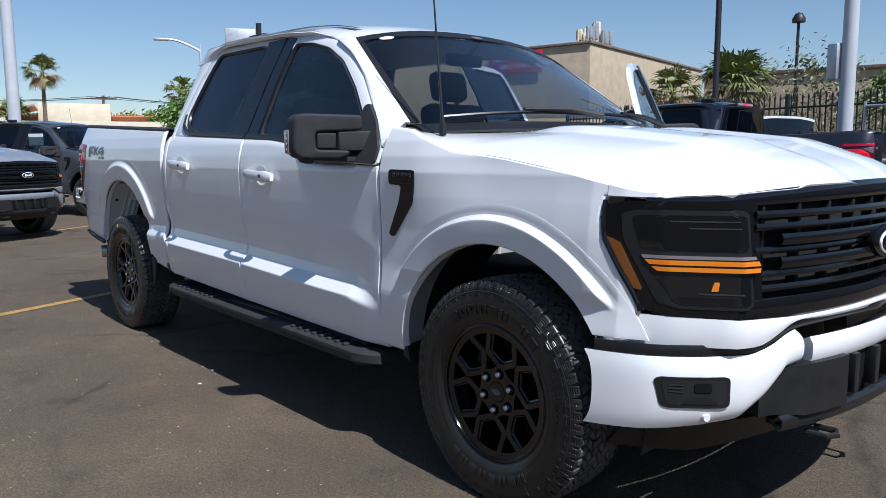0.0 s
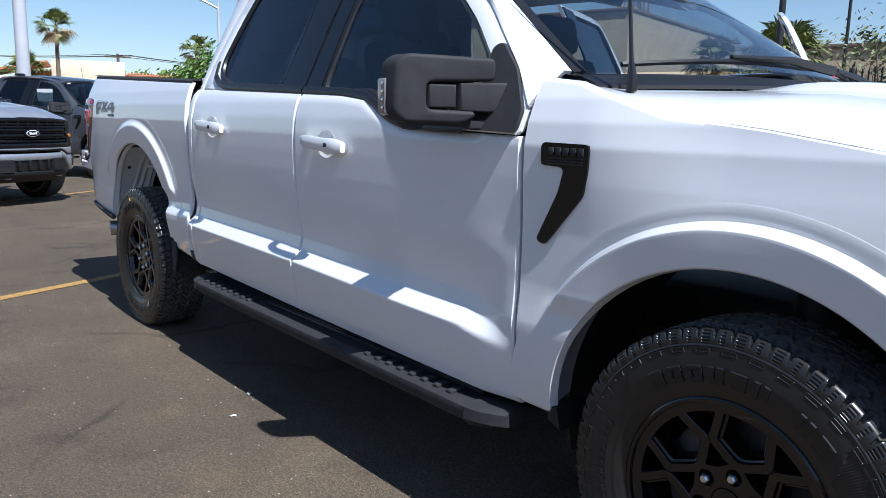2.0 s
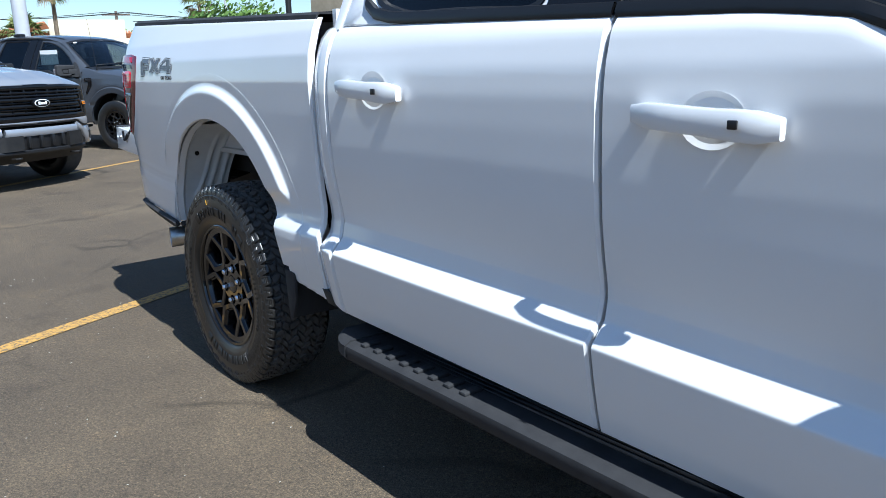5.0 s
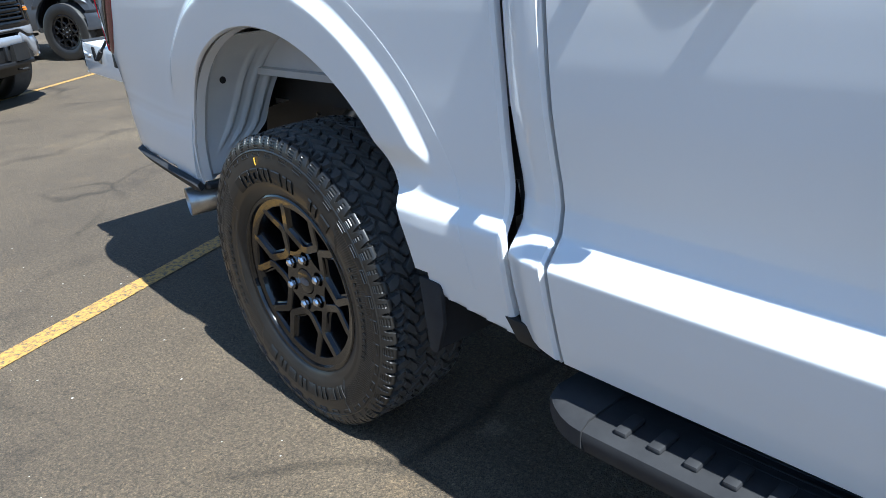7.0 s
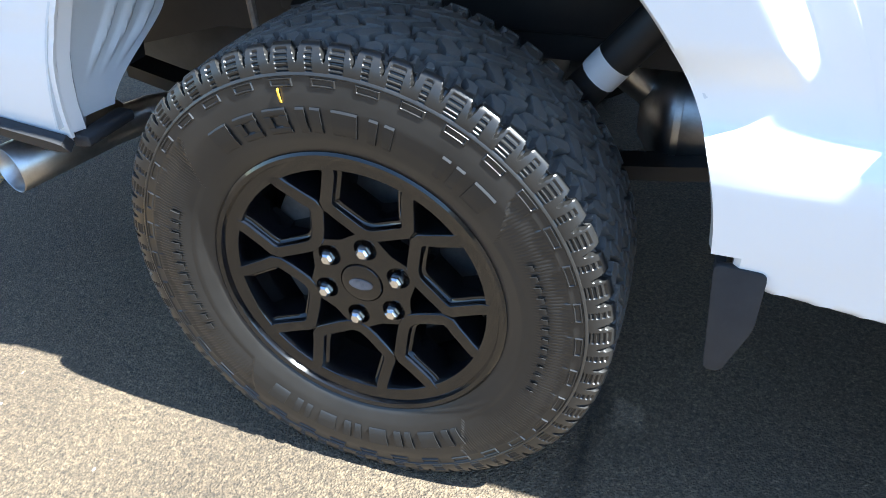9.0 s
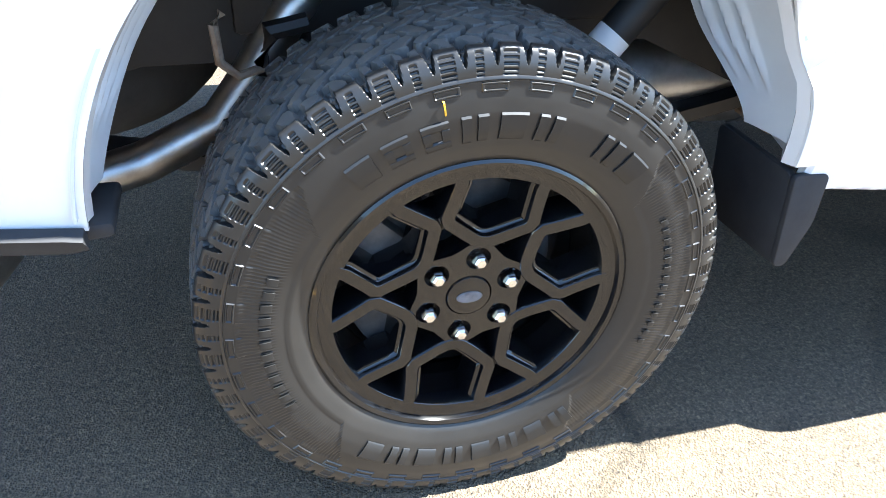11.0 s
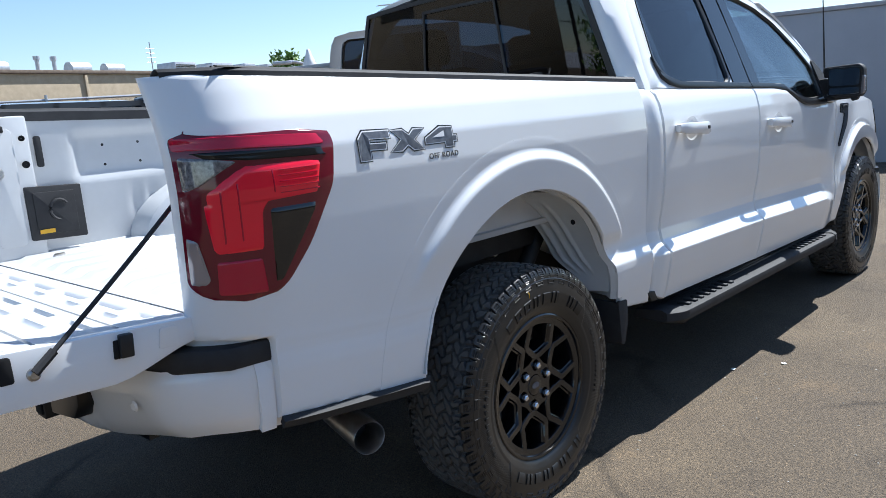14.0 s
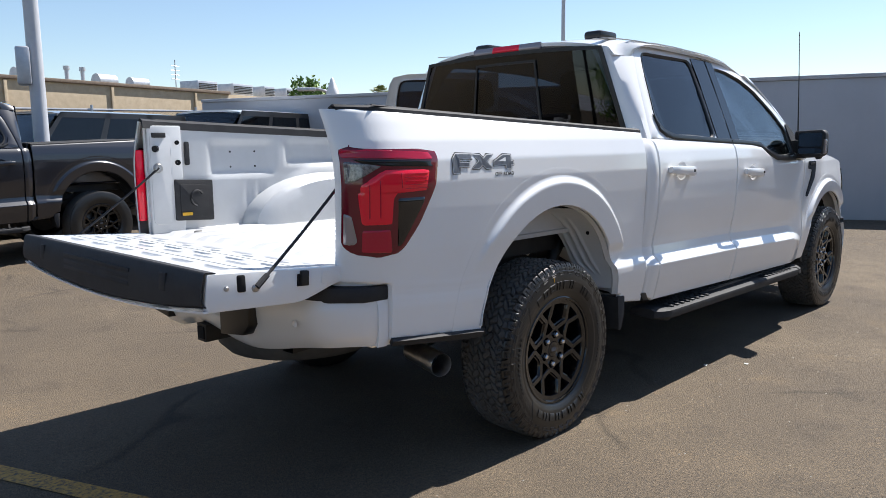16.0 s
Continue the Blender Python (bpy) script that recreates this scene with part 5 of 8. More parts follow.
        moulding(door, s, [(1.866, 1.326), (2.12, 1.316), (2.22, 1.308), (2.30, 1.298), (2.36, 1.275), (2.42, 1.247), (2.48, 1.226), (2.54, 1.214), (2.68, 1.206), (2.84, 1.203)])
        outline(door, F_GLASS, s)
        handle(door, 1.955, 2.232, 1.145, 1.128, body, s)
        mirror_unit(door, s)
        bm = bmesh.new()
        box(bm, 1.90, 3.0, s * 0.80, s * 0.885, 0.52, 1.22, 0.03)
        part("door_card", bm, SEAT, door)
        bm = bmesh.new()
        box(bm, 1.0, 1.84, s * 0.80, s * 0.885, 0.54, 1.30, 0.03)
        part("door_card", bm, SEAT, rear_door)
        # front wing
        xs = sorted({3.068, 3.074, *np.linspace(3.08, 4.30, int(180 * fine))})

        def fline(x):
            return float(np.interp(x, (3.06, 3.18, 4.08, 4.18, 4.30), (0.450, 0.445, 0.672, 0.672, 0.69)))

        def fhi(x):
            return float(np.interp(x, (3.06, 3.20, 3.46, 3.7, 4.0, 4.13, 4.30), (1.350, 1.335, 1.252, 1.225, 1.178, 1.150, 1.110)))

        def lamp_edge(z):
            return float(np.interp(z, (0.755, 0.775, 0.83, 0.99, 1.06, 1.112, 1.12), (4.232, 4.236, 4.212, 4.125, 4.117, 4.122, 4.30)))

        def fgone(x, z):
            return z < fline(x) or (abs(x - FA[0]) < FA[2] and z < FA[1]) or math.hypot(x - FA[0], z - FA[1]) < (0.622 if z > 0.75 else 0.525 if z > 0.49 else FA[2]) or x > lamp_edge(z)

        def fsnap(x, z):
            dx, dz = x - FA[0], z - FA[1]
            r = math.hypot(dx, dz)
            if z > 0.75 and abs(r - 0.622) < 0.012:
                return FA[0] + dx * 0.622 / r, FA[1] + dz * 0.622 / r
            if x > 4.11 and abs(z - 1.114) < 0.012:
                return x, 1.114
            if abs(z - fline(x)) < 0.016 and not 3.2 < x < 4.05:
                z = fline(x)
            if 0.78 < z < 1.105 and abs(x - lamp_edge(z)) < 0.014:
                x = lamp_edge(z)
            return x, z
        wing = grid_skin("front_wing", xs, 0.44, fhi, int(124 * fine), fgone, fsnap, body, truck, s)
        arch_flare(wing, body, s, FA, ((0.499, 0.008), (0.503, 0.0125), (0.525, 0.0155), (0.555, 0.0192), (0.580, 0.0227), (0.584, 0.0226), (0.5875, 0.0205), (0.593, 0.009), (0.596, 0.002), (0.602, -0.003), (0.612, -0.0022), (0.622, -0.0003), (0.632, 0.0007), (0.640, 0.0007)), 0.462, 0.685)
        skin("wing_tip", list(np.linspace(4.124, 4.27, 14)), lambda x: 1.109, lambda x: max(1.126, fhi(x)), 6, body, wing, s, off=0.0015)
        # gloss black rim where the wing meets the head lamp
        bm = bmesh.new()
        pth = [(lamp_edge(z) + 0.004, s * (side_w(lamp_edge(z), z) - 0.004), z) for z in np.linspace(0.772, 1.100, 26)]
        tube(bm, pth, 0.0085, 8)
        part("lamp_rim", bm, BLACK_GLOSS, wing)
        # wing vent
        vent = rounded([(3.140, 1.180), (3.293, 1.178), (3.291, 1.115), (3.280, 1.052), (3.158, 0.914), (3.127, 0.925), (3.200, 1.056), (3.216, 1.112), (3.205, 1.120), (3.139, 1.122)], 0.012, 3)
        bm = bmesh.new()
        band(bm, vent, s, 0.006, 0.012, side_w)
        v = part("wing_vent", bm, BLACK_GLOSS, truck, "gloss black wing vent")
        for k in range(5):
            bm = bmesh.new()
            box(bm, 3.165 + 0.024 * k, 3.182 + 0.024 * k, s * (side_w(3.22, 1.15) + 0.004), s * (side_w(3.22, 1.15) + 0.009), 1.149, 1.168, 0.001)
            part("vent_mark", bm, PLASTIC, v)
        for k in range(3):
            bm = bmesh.new()
            box(bm, 3.165, 3.275, s * (side_w(3.22, 1.12) + 0.004), s * (side_w(3.22, 1.12) + 0.008), 1.126 + 0.007 * k, 1.1295 + 0.007 * k)
            part("vent_slat", bm, PLASTIC, v)
        # arches' inner lips and liners
        for arch, lo in ((RA, 0.585), (FA, 0.455)):
            rows = []
            for a in np.linspace(-0.22, math.pi + 0.2, 40):
                x, z = arch[0] + arch[2] * math.cos(a), arch[1] + arch[2] * math.sin(a)
                if z < lo - 0.02:
                    continue
                w = side_w(max(-1.1, min(4.2, x)), z)
                rows.append([(x, s * (w - 0.006), z), (x - 0.004 * math.cos(a), s * (w - 0.03), z - 0.004), (x + 0.02 * math.cos(a), s * (w - 0.06), z + 0.02 * math.sin(a)), (x + 0.05 * math.cos(a), s * 0.78, z + 0.05 * math.sin(a))])
            bm = bmesh.new()
            sheet(bm, rows, 0.004)
            part("arch_lip", bm, body, truck)
            bm = bmesh.new()
            rows = []
            for a in np.linspace(-0.25, math.pi + 0.25, 30):
                x, z = arch[0] + (arch[2] + 0.045) * math.cos(a), arch[1] + (arch[2] + 0.045) * math.sin(a)
                if arch is RA and z < 0.57:
                    continue
                rows.append([(x, s * y, z) for y in (0.80, 0.72, 0.66 if arch is RA else 0.55)])
            sheet(bm, rows, 0.004)
            part("arch_liner", bm, CHASSIS, truck)
        # painted splash panel behind the rear wheel, with pressed ribs
        for sx in (-1, 1):
            bm = bmesh.new()
            rows = []
            for t in np.linspace(0, 1, 40):
                z = 0.605 + (1.03 - 0.605) * t
                d = math.sqrt(max(0, (RA[2] + 0.012) ** 2 - (z - RA[1]) ** 2))
                row = []
                for q in np.linspace(0, 1, 64):
                    swing = 0.16 * sstep((0.55 - t) / 0.35) - 0.04
                    fade = sstep((0.92 - t) / 0.12) * sstep((t - 0.14) / 0.15)
                    rib = 0.009 * fade * sum(math.exp(-((q - c + swing * (1.15 - c)) / 0.030) ** 2) for c in (0.56, 0.72, 0.88))
                    row.append((sx * (d - 0.075 * q * q * (0.25 + t) - rib), s * (0.935 - (0.225 - 0.11 * sstep((0.35 - t) / 0.35)) * q), z))
                rows.append(row)
            sheet(bm, rows if sx * s > 0 else rows[::-1], 0.004)
            part("splash_panel", bm, GREYPAINT if body is WHITE else CHASSIS, truck, "painted splash panel with pressed ribs")
            for q, z, r in ((0.27, 0.90, 0.010), (0.06, 0.83, 0.006)):
                bm = bmesh.new()
                lathe(bm, [(0.0005, 0), (r, 0)], 14)
                d = math.sqrt((RA[2] + 0.012) ** 2 - (z - RA[1]) ** 2)
                part("bolt_hole", bm, DARK, truck, at=pose(sx * (d - 0.012 - 0.03 * (q > 0.2)), s * (0.935 - 0.225 * q), z, 0, 0, 90))
        # mud flaps and body mount hook
        bm = bmesh.new()
        prism(bm, rounded([(s * 0.94, 0.565), (s * 0.95, 0.395), (s * 0.745, 0.385), (s * 0.735, 0.565)], 0.02), 0.535, 0.548, "x", 0.002)
        prism(bm, rounded([(0.533, 0.57), (0.598, 0.56), (0.590, 0.47), (0.555, 0.392), (0.533, 0.395)], 0.012), s * 0.938, s * 0.950, "y", 0.002)
        flap = part("mud_flap", bm, PLASTIC, truck)
        flap.matrix_local = Matrix.Translation((0.522, 0, 0.56)) @ pose(0, 0, 0, 0, -5, 0) @ Matrix.Translation((-0.545, 0, -0.56))
        bm = bmesh.new()
        prism(bm, [(0.745, 0.548), (0.80, 0.545), (0.83, 0.50), (0.775, 0.505)], s * 0.90, s * 0.945, "y", 0.003)
        part("body_bracket", bm, CHASSIS, truck)
        bm = bmesh.new()
        prism(bm, [(3.165, 0.47), (3.20, 0.47), (3.215, 0.41), (3.17, 0.43)], s * 0.80, s * 0.93, "y", 0.003)
        part("splash_guard", bm, CHASSIS, truck)
        # running board
        board = new("running_board")
        board.parent = truck
        board["label"] = "black ribbed running board"
        x0, x1 = 0.865, 3.045
        def bz(x):
            return 0.443 - 0.012 * (x - x0)
        bm = bmesh.new()
        rows = []
        for x in np.linspace(x0 + 0.10, x1 - 0.12, 16):
            rows.append([(x, s * a, bz(x) + b) for a, b in ((0.80, -0.012), (0.965, -0.006), (0.990, -0.006), (1.008, -0.014), (1.012, -0.030), (1.002, -0.058), (0.97, -0.068), (0.80, -0.05), (0.80, -0.012))])
        sheet(bm, rows[::-1] if s > 0 else rows)
        part("board", bm, PLASTIC, board)
        for xa, xb, lead in ((x0, x0 + 0.105, -1), (x1 - 0.125, x1, 1)):
            bm = bmesh.new()
            rows = []
            for t in np.linspace(0, 1, 5):
                x = xa + (xb - xa) * t
                k = t if lead > 0 else 1 - t
                cut = 0.05 * k * k
                rows.append([(x, s * a, bz(x) + b) for a, b in ((0.82, -0.006), (0.99 - cut, 0.0), (1.012 - cut, -0.012), (1.014 - cut, -0.045), (0.99 - cut, -0.072 + 0.02 * k), (0.82, -0.06 + 0.02 * k), (0.82, -0.006))])
            V = sheet(bm, rows[::-1] if s > 0 else rows)
            bmesh.ops.remove_doubles(bm, verts=bm.verts, dist=0.0001)
            bmesh.ops.holes_fill(bm, edges=bm.edges)
            part("end_cap", bm, PLASTIC, board)
        for xa, xb in ((1.03, 1.50), (2.38, 2.88)):
            for x in np.arange(xa, xb, 0.063):
                bm = bmesh.new()
                box(bm, x - 0.012, x + 0.012, s * 0.958 - 0.030, s * 0.958 + 0.030, bz(x) - 0.008, bz(x) + 0.004, 0.004)
                part("step_cleat", bm, PLASTIC, board)
        for k in range(6):
            bm = bmesh.new()
            y = 0.825 + 0.018 * k
            box(bm, 1.0, 2.9, s * y - 0.003, s * y + 0.003, bz(2) - 0.014, bz(2) + 0.002, 0.001)
            part("rib", bm, PLASTIC, board)
        for x in (1.25, 2.0, 2.75):
            bm = bmesh.new()
            tube(bm, [(x, s * 0.55, 0.47), (x, s * 0.78, 0.42), (x, s * 0.90, 0.405)], 0.022, 8)
            part("board_bracket", bm, CHASSIS, board)
        add_wheel(truck, 0, s * 0.834, s > 0, wheels_tread and s < 0)
        add_wheel(truck, WB, s * 0.834, s > 0, wheels_tread and s < 0)
    build_top(truck, body)
    build_nose(truck, body)
    build_bed(truck, inner, body, gate_open)
    build_under(truck)
    build_cabin(truck)
    truck.matrix_world = at
    return truck


def band(bm, pts, s, off, thick, w=glass_w):
    """Thin plate with an outline in x, z on the body's side."""
    f = bm.faces.new([bm.verts.new((x, s * (w(z) if w is glass_w else w(x, z)) + s * off, z)) for x, z in pts])
    r = bmesh.ops.extrude_face_region(bm, geom=[f])
    for v in r["geom"]:
        if isinstance(v, bmesh.types.BMVert):
            v.co.y -= s * thick


def moulding(parent, s, line):
    """Rubber strip along the foot of a side window."""
    bm = bmesh.new()
    rows = []
    for x, z in line:
        w = glass_w(z)
        rows.append([(x, s * (w + a), z + b) for a, b in ((-0.004, -0.010), (0.009, -0.008), (0.011, 0.004), (0.003, 0.020), (-0.01, 0.022))])
    sheet(bm, rows if s > 0 else rows[::-1])
    part("window_moulding", bm, TRIM, parent)


def outline(parent, pts, s):
    """Black rubber run round a side window."""
    p = resample(pts, 80)
    c = p.mean(0)
    bm = bmesh.new()
    rows = []
    for k in list(range(80)) + [0]:
        x, z = p[k]
        d = (c - p[k]) / np.hypot(*(c - p[k]))
        rows.append([(x - d[0] * 0.004, s * (glass_w(z) + 0.001), z - d[1] * 0.004), (x + d[0] * 0.012, s * (glass_w(z) - 0.003), z + d[1] * 0.012), (x + d[0] * 0.016, s * (glass_w(z) - 0.016), z + d[1] * 0.016)])
    sheet(bm, rows)
    part("window_seal", bm, TRIM, parent)


def roof_z(x, y):
    zc = float(np.interp(x, (0.80, 0.95, 1.2, 1.6, 2.0, 2.3, 2.48, 2.62), (1.905, 1.925, 1.940, 1.943, 1.930, 1.905, 1.875, 1.835)))
    ze = float(np.interp(x, (0.80, 1.0, 1.3, 1.9, 2.2, 2.42, 2.62), (1.862, 1.882, 1.886, 1.872, 1.846, 1.795, 1.715)))
    t = min(1.0, abs(y) / 0.705)
    return zc - (zc - ze) * t ** 3.2


def build_top(truck, body):
    """Roof, pillars, front and rear screens, bonnet, cowl, aerial."""
    bm = bmesh.new()
    rows = []
    for i, x in enumerate([0.800, *np.linspace(0.81, 2.50, 34)]):
        row = []
        for y in np.linspace(-0.705, 0.705, 33):
            xx = x if x < 1.2 else x + (x - 1.2) * 0.10 * (abs(y) / 0.705) ** 2 * 0
            xe = np.interp(x, (2.0, 2.5), (0, 0.0)) - np.interp(x, (0.8, 1.1), (0.0, 0)) + np.interp(x, (2.0, 2.5), (0, 0.09)) * (1 - (y / 0.705) ** 2)
            xs_ = x + xe + 0.035 * (abs(y) / 0.705) ** 4 * sstep((1.0 - x) / 0.2)
            tail = sstep((1.0 - x) / 0.2)
            row.append((xs_, y * (1 - 0.06 * tail), roof_z(xs_, y) - 0.022 * tail * abs(y / 0.705) ** 2))
        rows.append(row)
    sheet(bm, rows, 0.02)
    part("roof", bm, body, truck)
    for s in (-1, 1):
        bm = bmesh.new()
        rows = [[(x, s * a, roof_z(x, 0.56) + b) for a, b in ((0.565, 0.004), (0.575, 0.006), (0.592, 0.006), (0.602, 0.002))] for x in np.linspace(0.83, 2.42, 20)]
        sheet(bm, rows if s > 0 else rows[::-1])
        part("roof_channel", bm, TRIM, truck)
    # cant rails from the roof down to the door frames, and rear pillars
    for s in (-1, 1):
        top = [(0.80, 0.702), (1.0, 0.705), (1.3, 0.705), (1.6, 0.705), (1.9, 0.705), (2.2, 0.705), (2.42, 0.705), (2.50, 0.705)]
        rows = []
        for x in np.linspace(0.83, 2.50, 30):
            ze = roof_z(x, 0.705)
            zd = float(np.interp(x, (0.83, 1.0, 1.05, 1.2, 1.5, 1.93, 2.2, 2.42, 2.50), (1.80, 1.80, 1.835, 1.878, 1.878, 1.862, 1.836, 1.784, 1.748)))
            wd = glass_w(zd)
            tail = sstep((1.0 - x) / 0.2)
            ze -= 0.022 * tail
            rows.append([(x, s * 0.702 * (1 - 0.055 * tail), ze), (x, s * (0.708 + max(0, wd - 0.708) * 0.35) * (1 - 0.05 * tail), ze - (ze - zd) * 0.2), (x, s * (0.712 + max(0, wd - 0.712) * 0.75) * (1 - 0.03 * tail), ze - (ze - zd) * 0.6), (x, s * wd, zd - 0.002)])
        bm = bmesh.new()
        sheet(bm, rows if s > 0 else rows[::-1], 0.012)
        part("cant_rail", bm, body, truck)
        # rear pillar between the back screen and the rear door
        rows = []
        for z in np.linspace(1.345, 1.845, 16):
            xd = float(np.interp(z, (1.345, 1.45, 1.66, 1.80, 1.86), (0.882, 0.902, 0.962, 1.026, 1.085)))
            xr = float(np.interp(z, (1.345, 1.86), (0.822, 0.806)))
            w = glass_w(z)
            rows.append([(xd, s * w, z), (xd - 0.008, s * (w + 0.002), z), ((xd * 0.4 + xr * 0.6), s * (w - 0.004), z), (xr + 0.018, s * (w - 0.024), z), (xr, s * (w - 0.060), z), (xr - 0.004, s * (w - 0.105), z)])
        bm = bmesh.new()
        sheet(bm, rows[::-1] if s > 0 else rows, 0.012)
        part("rear_pillar", bm, body, truck)
        # windscreen pillar
        rows = []
        for t in np.linspace(0, 1, 18):
            x, z = np.interp(t, (0, 0.25, 0.5, 0.75, 1), (2.49, 2.645, 2.82, 2.99, 3.10)), np.interp(t, (0, 0.25, 0.5, 0.75, 1), (1.758, 1.678, 1.560, 1.420, 1.345))
            xd, zd = np.interp(t, (0, 0.25, 0.5, 0.75, 1), (2.44, 2.604, 2.784, 2.982, 3.06)), np.interp(t, (0, 0.25, 0.5, 0.75, 1), (1.776, 1.702, 1.568, 1.378, 1.272))
            wx = 0.708 + 0.128 * t
            ws = (2.555 + 0.56 * t, 1.772 - 0.412 * t)
            rows.append([(xd, s * glass_w(zd), zd), (xd * 0.6 + x * 0.4, s * (glass_w(zd) * 0.6 + (wx + 0.04) * 0.4 + 0.004), zd * 0.6 + (z + 0.006) * 0.4 + 0.004), (x * 0.5 + ws[0] * 0.5, s * (wx + 0.02), z * 0.5 + ws[1] * 0.5 + 0.014), (ws[0], s * wx, ws[1] + 0.006)])
        bm = bmesh.new()
        sheet(bm, rows[::-1] if s > 0 else rows, 0.012)
        part("windscreen_pillar", bm, body, truck)
    # back screen with sliding middle pane
    def back(y, t, d=0.0):
        z = 1.40 + (1.868 - 1.40) * t - 0.02 * (abs(y) / 0.7) ** 2 * t
        w = 0.80 - 0.155 * t
        return (0.800 - 0.015 * t - d + 0.035 * (abs(y)) ** 2, y * w / 0.70, z)
    bm = bmesh.new()
    sheet(bm, [[back(y, t) for t in np.linspace(0, 1, 8)] for y in np.linspace(0.70, -0.70, 24)], 0.004)
    bs = part("back_screen", bm, GLASS_DARK, truck, "dark tinted sliding rear window")
    bm = bmesh.new()
    for ya, yb in ((-0.235, -0.222), (0.222, 0.235)):
        sheet(bm, [[back(y, t, 0.004) for t in np.linspace(0.03, 0.86, 8)] for y in (ya, yb)], 0.006)
    sheet(bm, [[back(y, t, 0.004) for t in (0.845, 0.875)] for y in np.linspace(-0.235, 0.235, 8)], 0.006)
    part("slider_frame", bm, TRIM, bs)
    bm = bmesh.new()
    for ya, yb in ((-0.70, -0.675), (0.675, 0.70)):
        sheet(bm, [[back(y, t, 0.002) for t in np.linspace(0, 1, 8)] for y in (ya, yb)], 0.004)
    sheet(bm, [[back(y, t, 0.002) for t in (0.955, 1.0)] for y in np.linspace(-0.70, 0.70, 16)], 0.004)
    part("screen_border", bm, TRIM, bs)
    bm = bmesh.new()
    sheet(bm, [[(0.788, y, z) for z in (0.55, 1.0, 1.41)] for y in np.linspace(-0.86, 0.86, 9)], 0.02)
    part("cab_back", bm, body, truck)
    # high brake lamp
    for y0, y1, m, nm in ((-0.25, -0.10, CLEAR, "cargo_lens"), (-0.10, 0.10, RED, "brake_lens"), (0.10, 0.25, CLEAR, "cargo_lens")):
        bm = bmesh.new()
        sheet(bm, [[(0.788 - 0.006 * (1 - (2 * t - 1) ** 2) + 0.01 * t, y, 1.866 + 0.040 * t) for t in np.linspace(0, 1, 5)] for y in np.linspace(y1, y0, 6)], 0.02)
        part(nm, bm, m, truck)
    for y in (-0.42, 0.42):
        bm = bmesh.new()
        box(bm, 1.06, 1.24, y - 0.06, y + 0.06, 1.925, 1.975, 0.018)
        part("roof_mount", bm, TRIM, truck)
    # windscreen
    def wind(u, t):
        y = u * (0.708 + 0.128 * t)
        x = 2.59 + 0.76 * t - abs(u) ** 2.4 * (0.03 + 0.20 * t)
        z = 1.845 - 0.45 * t - 0.075 * abs(u) ** 2.4 * (1 - t) - 0.035 * abs(u) ** 2 * t
        return (x, y, z)
    bm = bmesh.new()
    sheet(bm, [[wind(u, t) for t in np.linspace(0, 1, 14)] for u in np.linspace(-1, 1, 28)][::-1], 0.005)
    ws = part("windscreen", bm, GLASS_WIND, truck)
    bm = bmesh.new()
    for ua, ub in ((-1.0, -0.965), (0.965, 1.0)):
        sheet(bm, [[Vector(wind(u, t)) + Vector((0.002, 0, 0.004)) for t in np.linspace(0, 1, 14)] for u in (ua, ub)][::-1], 0.003)
    sheet(bm, [[Vector(wind(u, t)) + Vector((0.002, 0, 0.004)) for t in (0, 0.05 + 0.02 * (1 - u * u))] for u in np.linspace(-1, 1, 20)][::-1], 0.003)
    part("screen_border", bm, TRIM, ws)
    for u, t, m, nm in ((-0.80, 0.075, LABELWHITE, "screen_sticker"), (0.0, 0.055, DECAL, "screen_badge")):
        bm = bmesh.new()
        du, dt = (0.055, 0.018)
        f = bm.faces.new([bm.verts.new(Vector(wind(u + du * math.cos(a), t + dt * math.sin(a))) + Vector((0.004, 0, 0.008))) for a in np.linspace(0, 2 * math.pi, 20, endpoint=False)])
        part(nm, bm, m, ws, "pale oval sticker" if m is LABELWHITE else "")
    bm = bmesh.new()
    rows = []
    for y in np.linspace(-0.84, 0.84, 25):
        xb = 3.35 - 0.23 * (abs(y) / 0.84) ** 2.4
        rows.append([(xb - 0.03, y, 1.378 - 0.02 * (y / 0.84) ** 2), (xb + 0.03, y, 1.372 - 0.02 * (y / 0.84) ** 2), (xb + 0.10, y, 1.345 - 0.02 * (y / 0.84) ** 2)])
    sheet(bm, rows[::-1], 0.01)
    part("cowl", bm, TRIM, truck)
    for y0, y1 in ((-0.70, -0.02), (-0.02, 0.62)):
        bm = bmesh.new()
        pth = []
        for t in np.linspace(0, 1, 7):
            y = y0 + (y1 - y0) * t
            u = y / 0.81
            p = Vector(wind(u, 0.985 - 0.012 * math.sin(math.pi * t))) + Vector((0.01, 0, 0.012))
            pth.append(p)
        tube(bm, pth, 0.008, 6)
        w = part("wiper", bm, TRIM, truck)
        bm = bmesh.new()
        tube(bm, [pth[3] + Vector((0.0, 0, 0.012)), pth[5] + Vector((0.03, 0, 0.012)), (pth[6] + Vector((0.09, 0.02, -0.012)))], [0.008, 0.012, 0.016], 6)
        part("wiper_arm", bm, TRIM, w)
    # bonnet
    rows = []
